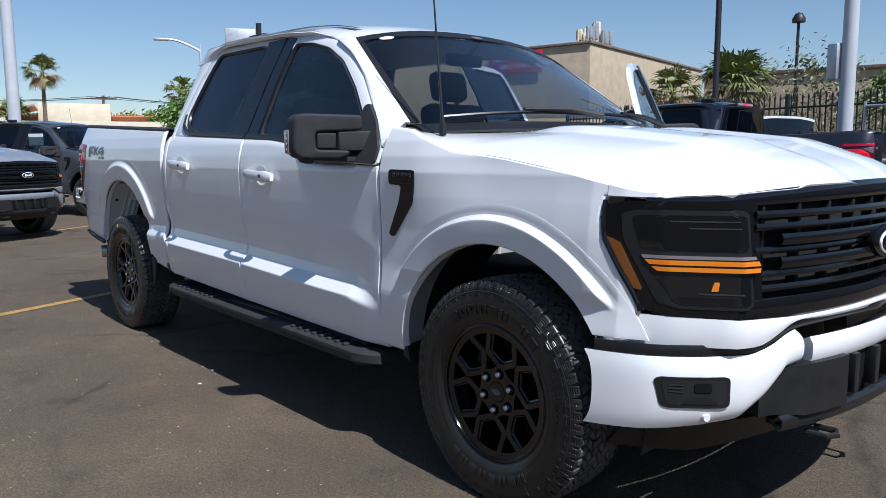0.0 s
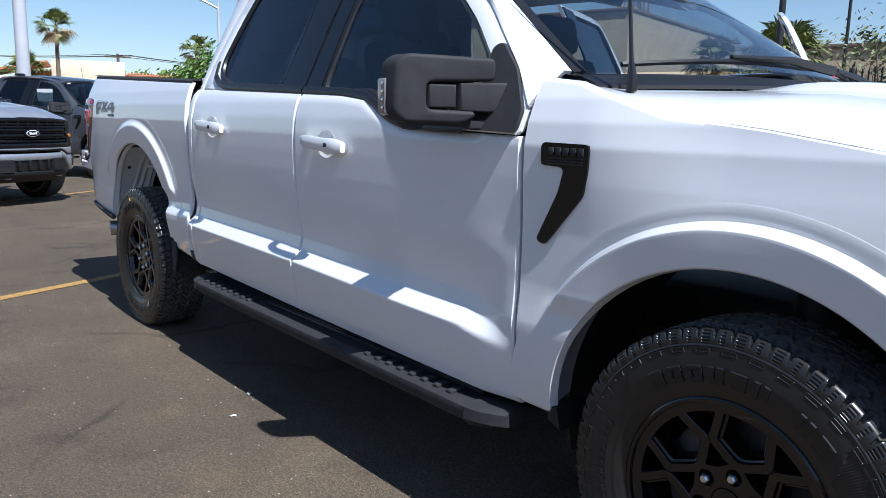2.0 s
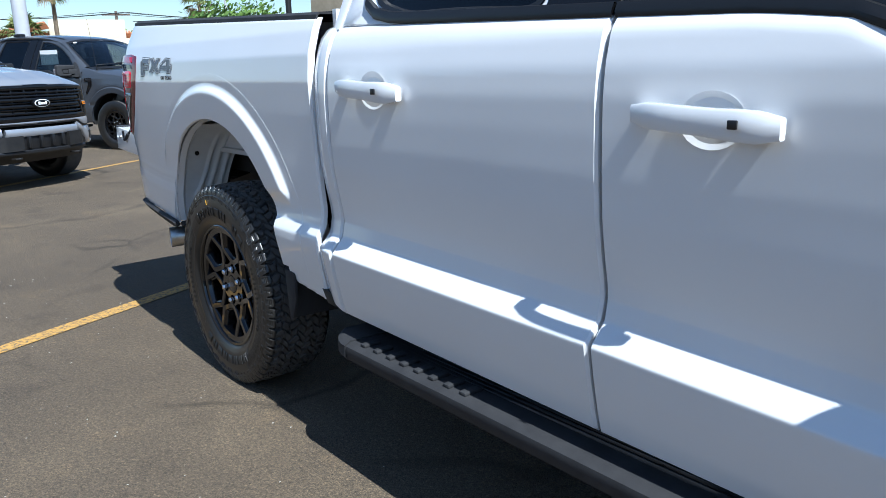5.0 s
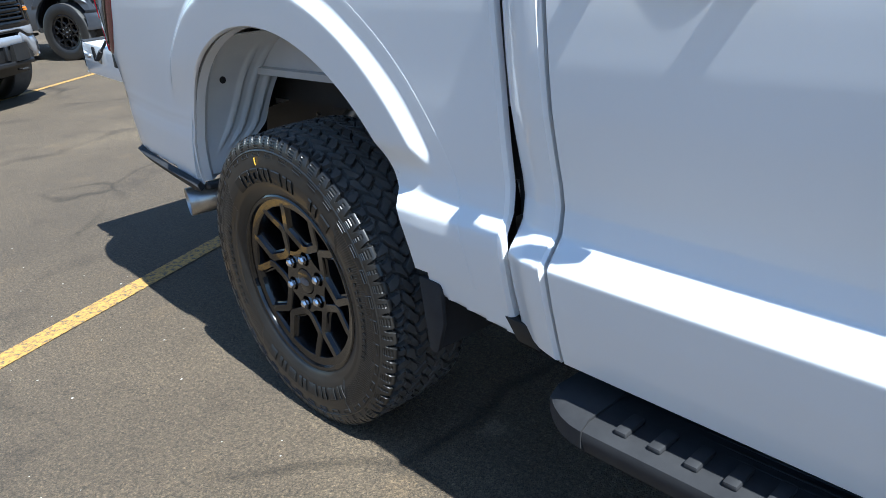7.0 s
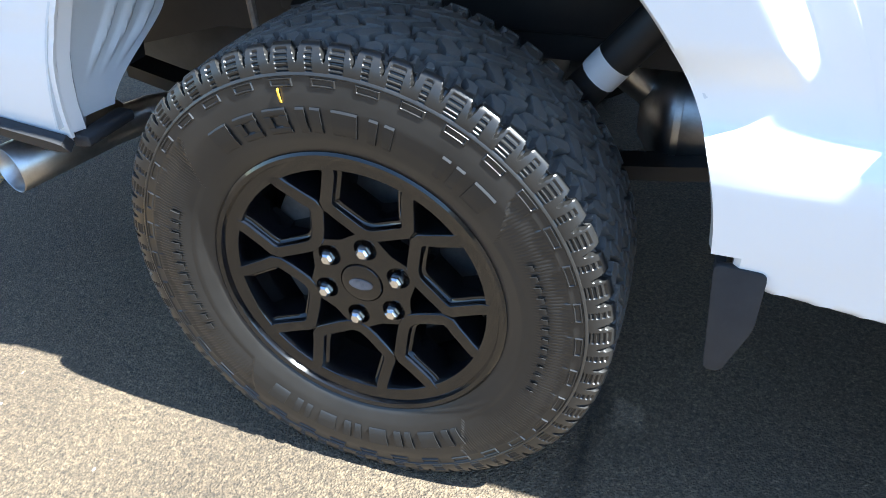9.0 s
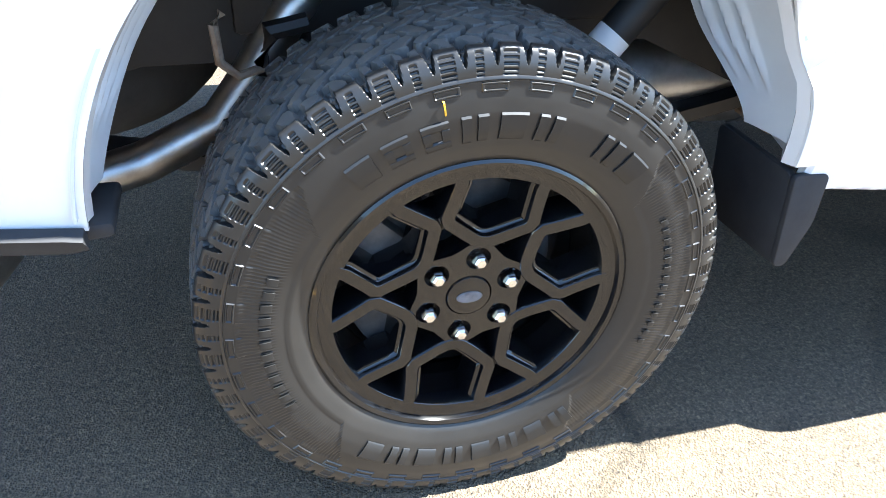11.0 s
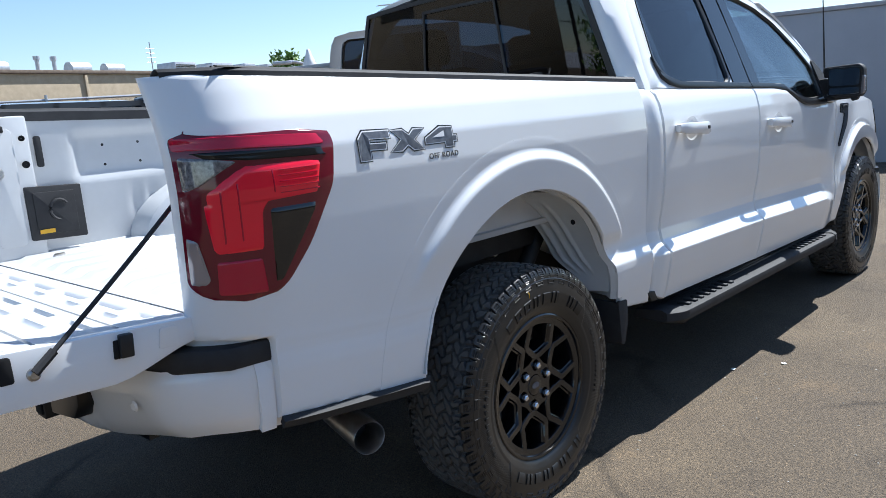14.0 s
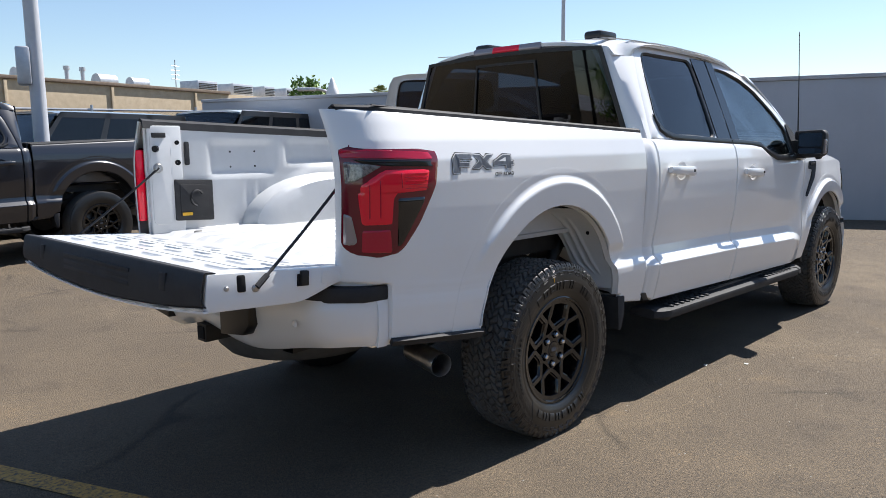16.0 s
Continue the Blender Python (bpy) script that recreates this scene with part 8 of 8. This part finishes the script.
def corner_block():
    b = new("shop_building")
    tagged(b, "beige flat-roofed shop with mobile-phone aerials on top", "building")
    b.matrix_world = pose(-11.15, 18.8, 0, 0, 0, 192)
    bm = bmesh.new()
    box(bm, 0, 16, -12, 0, 0, 4.95, 0.02)
    part("wall", bm, STUCCO, b)
    bm = bmesh.new()
    box(bm, -0.06, 16.06, -12.06, 0.06, 4.952, 5.05, 0.02)
    part("roof_edge", bm, WOOD, b)
    bm = bmesh.new()
    box(bm, 1.85, 4.15, 0.065, 0.085, 4.10, 4.90, 0.004)
    banner = part("banner", bm, SIGNRED, b, "red and purple hiring banner")
    bm = bmesh.new()
    box(bm, 3.35, 4.16, 0.086, 0.090, 4.09, 4.91, 0.0)
    part("purple_end", bm, PURPLE, banner)
    for words, size, z in (("NOW HIRING", 0.30, 4.56), ("APPLY TODAY", 0.20, 4.30)):
        cu = bpy.data.curves.new("words", "FONT")
        cu.body, cu.size, cu.extrude, cu.align_x = words, size, 0.001, "CENTER"
        tmp = bpy.data.objects.new("tmp", cu)
        scene.collection.objects.link(tmp)
        me = bpy.data.meshes.new_from_object(tmp.evaluated_get(bpy.context.evaluated_depsgraph_get()))
        bpy.data.objects.remove(tmp)
        me.materials.clear()
        me.materials.append(LABELWHITE)
        o = new("banner_words", me)
        o.parent = banner
        o.matrix_local = pose(3.0, 0.096, z, 90, 0, 180)
    rng = np.random.RandomState(3)
    for k in range(11):
        bm = bmesh.new()
        px, py = 0.35 + 0.3 * (k % 3) + rng.uniform(-0.1, 0.1), -0.7 - 0.42 * (k // 2) + rng.uniform(-0.1, 0.1)
        hh = rng.uniform(0.45, 0.95)
        box(bm, px - 0.10, px + 0.10, py - 0.10, py + 0.10, 5.05 + rng.uniform(0.1, 0.25), 5.05 + hh, 0.02)
        tube(bm, [(px, py + 0.12, 5.0), (px, py + 0.12, 5.05 + hh)], 0.035, 6)
        part("phone_aerial", bm, CREAM if k % 3 else GALV, b)
    return b


corner_block()


def insurance():
    b = new("insurance_office")
    tagged(b, "cream insurance office with red letters and tile roof", "building")
    x, y = from_a(164.6, 60)
    b.matrix_world = pose(x, y, 0, 0, 0, 164.6 - 270)
    # local x to the right as seen, y away
    bm = bmesh.new()
    box(bm, -6.0, 8.5, 0, 9, 0, 3.2, 0.02)
    part("wall", bm, CREAM, b)
    bm = bmesh.new()
    sheet(bm, [[(xx, -0.9 + 1.2 * t, 3.0 + 0.95 * t) for t in (0, 0.5, 1)] for xx in np.linspace(-6.2, 4.0, 44)], 0.08)
    part("roof", bm, ROOFTILE, b)
    rf = b.children[-1]
    for k in range(44):
        bm = bmesh.new()
        xx = -6.1 + 0.233 * k
        tube(bm, [(xx, -0.95, 3.04), (xx, 0.3, 4.02)], 0.075, 6)
        part("roof_tile", bm, ROOFTILE, rf)
    bm = bmesh.new()
    box(bm, -2.6, 2.0, 0.25, 0.55, 3.4, 4.75, 0.02)
    part("parapet", bm, CREAM, b)
    bm = bmesh.new()
    sheet(bm, [[(2.0 + 6.5 * t, 0.4 + v * 6, 4.3 - 1.4 * t) for v in (0, 1)] for t in np.linspace(0, 1, 8)], 0.1)
    part("side_roof", bm, ROOFTILE, b)
    bm = bmesh.new()
    box(bm, -2.5, -1.05, 0.16, 0.245, 3.95, 4.45, 0.01)
    plate = part("sign_plate", bm, TRIM, b, "small dark sign plate")
    bm = bmesh.new()
    for k in range(8):
        box(bm, -2.4 + 0.16 * k, -2.29 + 0.16 * k, 0.14, 0.158, 4.12, 4.30)
    part("plate_marks", bm, LABELWHITE, plate)
    cu = bpy.data.curves.new("letters", "FONT")
    cu.body, cu.size, cu.extrude, cu.offset = "INSURANCE", 0.62, 0.05, 0.012
    tmp = bpy.data.objects.new("tmp", cu)
    scene.collection.objects.link(tmp)
    me = bpy.data.meshes.new_from_object(tmp.evaluated_get(bpy.context.evaluated_depsgraph_get()))
    bpy.data.objects.remove(tmp)
    me.materials.clear()
    me.materials.append(SIGNRED)
    o = new("sign_letters", me)
    o.parent = b
    o["label"] = "red raised letters"
    o.matrix_local = pose(-0.98, 0.19, 3.98, 90, 0, 0) @ Matrix.Diagonal((0.80, 1, 1, 1))
    return b


insurance()


# ---- poles, fences ----
def light_pole(x, y, h, r, label, box_z=None, arm=None):
    p = new("light_pole")
    tagged(p, label, "light pole", "light poles")
    bm = bmesh.new()
    tube(bm, [(0, 0, 0), (0, 0, h)], [r, r * 0.75], 18)
    part("pole", bm, POLEGREY, p)
    bm = bmesh.new()
    tube(bm, [(0, 0, 0), (0, 0, 0.5)], [r * 2.4, r * 2.2], 20)
    part("base", bm, WALLPAINT, p)
    if box_z:
        for a in (box_z[1:]):
            bm = bmesh.new()
            box(bm, -0.17, 0.17, 0.06, 0.24, box_z[0] - 0.26, box_z[0] + 0.26, 0.03)
            part("flood_lamp", bm, GALV, p, at=pose(0, 0, 0, 0, 0, a))
    if arm:
        bm = bmesh.new()
        tube(bm, [(0, 0, h - 0.3)] + [(arm * t, 0, h - 0.3 + 0.5 * math.sin(t * 1.7)) for t in np.linspace(0.1, 1, 8)], 0.05, 8)
        box(bm, arm - 0.45, arm + 0.2, -0.12, 0.12, h + 0.12, h + 0.24, 0.04)
        part("arm", bm, GALV, p)
    p.matrix_world = pose(x, y, 0)
    return p


light_pole(1.12, 8.84, 9, 0.11, "pale grey steel lot light pole", (2.50, 71))
x, y = from_a(167.9, 22)
light_pole(x, y, 9, 0.16, "pale grey steel light pole behind parked trucks")
x, y = from_a(156.0, 38)
sl = light_pole(x, y, 6.3, 0.07, "grey street lamp with a curved arm", None, -1.6)
sl.matrix_world = pose(x, y, 0, 0, 0, 66)
x, y = from_b(34.9, 24)
light_pole(x, y, 9, 0.07, "thin grey light pole beyond the wall")
x, y = from_b(52.6, 27)
sl = light_pole(x, y, 3.15, 0.05, "street lamp with curved arm beyond the wall", None, -1.3)
sl.matrix_world = pose(x + 1.0, y, 0, 0, 0, -38)
bm = bmesh.new()
lathe(bm, [(0.0005, 0.55), (0.06, 0.5), (0.10, 0.35), (0.16, 0.2), (0.22, 0.05), (0.22, -0.1), (0.12, -0.2), (0.0005, -0.22)], 20, axis="z")
x, y = from_b(52.0, 26.5)
tube(bm, [(0, 0, -3.1), (0, 0, -0.2)], 0.05, 8)
tagged(part("lantern", bm, LABELWHITE, at=pose(x, y, 3.1)), "white bell-shaped lantern on a pole", "lantern")


def lamp_post(x, y, h, label, head=True):
    p = new("lamp_post")
    tagged(p, label, "lamp post")
    bm = bmesh.new()
    tube(bm, [(0, 0, 0), (0, 0, h)], [0.07, 0.05], 10)
    part("post", bm, IRON, p)
    if head:
        bm = bmesh.new()
        lathe(bm, [(0.0005, h + 0.30), (0.12, h + 0.25), (0.22, h + 0.08), (0.22, h - 0.05), (0.08, h - 0.06)], 16, axis="z")
        part("lamp_head", bm, IRON, p)
    p.matrix_world = pose(x, y, 0)
    return p


lamp_post(*from_a(113.8, 30), 5.75, "black lamp post with a dome head")
lamp_post(*from_a(118.9, 17), 8.0, "tall thin black post", False)


def iron_fence(p, q, h):
    f = new("iron_fence")
    tagged(f, "black wrought-iron fence with spear tops", "fence")
    d = Vector((q[0] - p[0], q[1] - p[1]))
    L = d.length
    f.matrix_world = pose(p[0], p[1], 0, 0, 0, math.degrees(math.atan2(d.y, d.x)))
    for z in (0.25, h - 0.25):
        bm = bmesh.new()
        box(bm, 0, L, -0.02, 0.02, z - 0.02, z + 0.02)
        part("rail", bm, IRON, f)
    bm = bmesh.new()
    box(bm, -0.012, 0.012, -0.012, 0.012, 0.1, h - 0.06)
    tube(bm, [(0, 0, h - 0.08), (0, 0, h - 0.04), (0, 0, h + 0.08)], [0.012, 0.028, 0.002], 5)
    first = part("picket", bm, IRON, f)
    for k in range(1, int(L / 0.135)):
        o = new("picket", first.data)
        o.parent = f
        o.location = (0.135 * k, 0, 0)
    bm = bmesh.new()
    box(bm, -0.04, 0.04, -0.04, 0.04, 0, h + 0.06, 0.005)
    post = part("post", bm, IRON, f)
    for k in range(1, int(L / 2.4) + 1):
        o = new("post", post.data)
        o.parent = f
        o.location = (2.4 * k, 0, 0)
    return f


iron_fence((-9.5, 15.6), (1.6, 14.2), 2.45)


def chain_fence(p, q, h):
    f = new("chain_link_fence")
    tagged(f, "rusty chain-link fence with steel posts", "fence")
    d = Vector((q[0] - p[0], q[1] - p[1]))
    L = d.length
    f.matrix_world = pose(p[0], p[1], 0, 0, 0, math.degrees(math.atan2(d.y, d.x)))
    for z in (h,):
        bm = bmesh.new()
        tube(bm, [(0, 0, z), (L, 0, z)], 0.025, 8)
        part("rail", bm, GALV, f)
    for x in np.arange(0, L + 0.1, 2.2):
        bm = bmesh.new()
        tube(bm, [(x, 0, 0), (x, 0, h + 0.1)], 0.03, 8)
        part("post", bm, GALV, f)
    vs, fs = [], []
    for k in np.arange(-h, L, 0.085):
        for sgn in (1, -1):
            a0, a1 = max(0, -k), min(h, L - k)
            if a1 <= a0:
                continue
            z0, z1 = (a0, a1) if sgn > 0 else (h - a0, h - a1)
            b = len(vs)
            vs += [(k + a0, 0.003 * sgn, z0), (k + a0 + 0.007, 0.003 * sgn, z0), (k + a1 + 0.007, 0.003 * sgn, z1), (k + a1, 0.003 * sgn, z1)]
            fs.append((b, b + 1, b + 2, b + 3))
    o = raw("mesh_wire", vs, fs, WOOD, f, smooth=False)
    o["kind"] = "stuff"
    return f


chain_fence((-0.6, 14.4), (6.0, 13.2), 2.15)


# ---- trees ----
def palm(x, y, h, r, label, seed, dry=0.4, lean=0.0, n=46):
    rng = np.random.RandomState(seed)
    p = new("palm_tree")
    tagged(p, label, "palm tree", "palms")
    bm = bmesh.new()
    pts, rs = [], []
    for t in np.linspace(0, 1, 26):
        pts.append((lean * t * t, 0, h * t))
        rs.append(0.05 * r * (2.3 - 0.9 * t) * (1 + 0.10 * ((int(t * 25)) % 2)))
    tube(bm, pts, rs, 9)
    part("trunk", bm, BARK, p)
    vs, fs = [], []
    dv, df = [], []
    for k in range(n):
        a = rng.uniform(0, 2 * math.pi)
        el = rng.uniform(-1.1, 1.25)
        isdry = el < -0.35 + 0.3 * dry and rng.rand() < dry * 1.6
        L = r * rng.uniform(0.8, 1.1)
        d = Vector((math.cos(a) * math.cos(el), math.sin(a) * math.cos(el), math.sin(el)))
        side = Vector((-math.sin(a), math.cos(a), 0))
        up = side.cross(d) * -1
        V, F = (dv, df) if isdry else (vs, fs)
        # fan leaf: a stalk, then blades spread from its end, tips drooping
        c0 = Vector((lean, 0, h))
        hub = c0 + d * L * 0.5 + Vector((0, 0, -0.04 * r))
        b = len(V)
        V += [tuple(c0 - side * 0.012 * r), tuple(c0 + side * 0.012 * r), tuple(hub + side * 0.012 * r), tuple(hub - side * 0.012 * r)]
        F.append((b, b + 1, b + 2, b + 3))
        for q in np.linspace(-1.25, 1.25, 13):
            bd = (d * math.cos(q) + side * math.sin(q)).normalized()
            bl = L * 0.55 * rng.uniform(0.85, 1.1) * (1 - 0.15 * abs(q))
            m1 = hub + bd * bl * 0.55 + Vector((0, 0, 0.02 * r))
            tip = hub + bd * bl + Vector((0, 0, -0.16 * r * rng.uniform(0.4, 1.4)))
            w = side * math.cos(q) - d * math.sin(q)
            ww = 0.028 * r
            b = len(V)
            V += [tuple(hub), tuple(m1 - w * ww), tuple(tip), tuple(m1 + w * ww)]
            F.append((b, b + 1, b + 2, b + 3))
    raw("crown", vs, fs, FROND, p, smooth=False)["kind"] = "stuff"
    if dv:
        raw("dry_fronds", dv, df, DRYFROND, p, smooth=False)["kind"] = "stuff"
    p.matrix_world = pose(x, y, 0)
    return p


def tree(x, y, h, w, label, seed, material, density=1.0, clumps=26, leaf=0.10):
    rng = np.random.RandomState(seed)
    t = new("tree")
    tagged(t, label, "tree", "trees")
    bm = bmesh.new()
    tube(bm, [(0, 0, 0), (0.05, 0.02, h * 0.25), (0, 0, h * 0.45)], [0.06 * h * 0.5, 0.045 * h * 0.5, 0.03 * h * 0.5], 8)
    cs = []
    for k in range(clumps):
        a, rr, zz = rng.uniform(0, 2 * math.pi), w * 0.5 * math.sqrt(rng.rand()), rng.uniform(0.42, 1.0)
        rr *= math.sqrt(max(0.05, 1 - ((zz - 0.65) / 0.45) ** 2))
        c = Vector((rr * math.cos(a), rr * math.sin(a), h * zz))
        cs.append(c)
        if k % 2 == 0:
            tube(bm, [(0, 0, h * rng.uniform(0.25, 0.45)), tuple(c * 0.55 + Vector((0, 0, h * 0.18))), tuple(c)], [0.016 * h * 0.5, 0.010 * h * 0.5, 0.004 * h * 0.5], 5)
    part("trunk", bm, BARK, t)
    vs, fs = [], []
    for c in cs:
        for k in range(int(85 * density)):
            p = c + Vector(rng.normal(0, 1, 3)) * (w * 0.075) * Vector((1, 1, 0.8)).length / 1.6
            n = Vector(rng.normal(0, 1, 3)).normalized()
            u = n.orthogonal().normalized()
            v = n.cross(u)
            s = leaf * rng.uniform(0.5, 1.2)
            b = len(vs)
            vs += [tuple(p - u * s), tuple(p + v * s * 0.45), tuple(p + u * s), tuple(p - v * s * 0.45)]
            fs.append((b, b + 1, b + 2, b + 3))
    raw("crown", vs, fs, material, t, smooth=False)["kind"] = "stuff"
    t.matrix_world = pose(x, y, 0)
    return t


palm(*from_a(166.1, 50), 6.0, 1.25, "tall fan palm with dry skirt fronds", 1, 0.5)
palm(*from_a(168.0, 44), 3.1, 1.2, "short fan palm beside the office", 2, 0.5)
palm(*from_a(157.5, 46), 4.75, 1.1, "fan palm with dry fronds", 3, 0.8)
palm(*from_a(121.8, 27), 3.2, 1.15, "bushy fan palm behind the fence", 4, 0.35, 0, 60)
palm(*from_a(117.7, 25), 3.15, 1.45, "large bushy fan palm behind the fence", 5, 0.35, 0, 80)
palm(*from_b(48.5, 45), 4.3, 0.7, "distant fan palm beyond the wall", 6, 0.2)
palm(*from_a(160.4, 70), 3.8, 0.6, "distant small fan palm beyond roofs", 7, 0.2)
tree(*from_a(155.4, 36), 3.75, 3.6, "leafy green tree beyond the lot", 11, LEAF, 1.5, 30, 0.13)
tree(*from_a(158.6, 60), 4.3, 3.2, "distant green tree beside rooftops", 12, LEAF, 1.0, 22, 0.2)
tree(*from_a(161.2, 62), 4.0, 2.8, "distant green tree beside rooftops", 13, LEAF, 1.0, 22, 0.2)
tree(*from_a(111.8, 24), 3.6, 4.2, "sparse desert tree with small olive leaves", 14, OLIVE, 0.55, 34, 0.09)
tree(*from_a(107.6, 30), 4.2, 2.2, "dark green tree behind the lot", 15, LEAF, 1.3, 22, 0.13)
tree(*from_b(53.4, 40), 4.5, 2.6, "green tree top beyond the wall", 16, LEAF, 1.2, 24, 0.15)


# ---- utility pole and wires ----
def utility_pole():
    p = new("utility_pole")
    tagged(p, "wooden utility pole with a crossarm and wires", "utility pole")
    x, y = from_a(162.5, 75)
    bm = bmesh.new()
    tube(bm, [(0, 0, 0), (0, 0, 6.4)], [0.16, 0.12], 8)
    part("pole", bm, WOOD, p)
    bm = bmesh.new()
    box(bm, -1.1, 1.1, -0.06, 0.06, 6.05, 6.2)
    part("crossarm", bm, WOOD, p)
    for xx in (-1.0, 0.5, 1.0):
        bm = bmesh.new()
        tube(bm, [(xx + 22 * t, -0.1 + 4 * t, 6.3 - 1.2 * (0.25 - (abs(t) - 0.5) ** 2) * 2 + 0.2 * t) for t in np.linspace(-1, 1, 25)], 0.022, 4)
        part("wire", bm, IRON, p)
    p.matrix_world = pose(x, y, 0, 0, 0, 70)


utility_pole()

# red roof sign beyond the cab
sg = new("pole_sign")
tagged(sg, "red and silver sign on a dark pole", "sign")
x, y = from_a(153.2, 40)
bm = bmesh.new()
box(bm, -0.75, 0.75, -0.15, 0.15, 6.2, 7.4, 0.05)
part("sign_box", bm, GALV, sg)
bm = bmesh.new()
prism(bm, [(-0.6, 6.3), (0.6, 6.3), (0.6, 6.75), (0, 7.05), (-0.6, 6.75)], -0.19, -0.152)
part("sign_face", bm, SIGNRED, sg)
bm = bmesh.new()
tube(bm, [(-0.9, 0, 0), (-0.9, 0, 7.7)], 0.14, 10)
part("pole", bm, IRON, sg)
sg.matrix_world = pose(x, y, 0, 0, 0, 153.2 - 270)

# far hills, with distance haze mixed into their colour
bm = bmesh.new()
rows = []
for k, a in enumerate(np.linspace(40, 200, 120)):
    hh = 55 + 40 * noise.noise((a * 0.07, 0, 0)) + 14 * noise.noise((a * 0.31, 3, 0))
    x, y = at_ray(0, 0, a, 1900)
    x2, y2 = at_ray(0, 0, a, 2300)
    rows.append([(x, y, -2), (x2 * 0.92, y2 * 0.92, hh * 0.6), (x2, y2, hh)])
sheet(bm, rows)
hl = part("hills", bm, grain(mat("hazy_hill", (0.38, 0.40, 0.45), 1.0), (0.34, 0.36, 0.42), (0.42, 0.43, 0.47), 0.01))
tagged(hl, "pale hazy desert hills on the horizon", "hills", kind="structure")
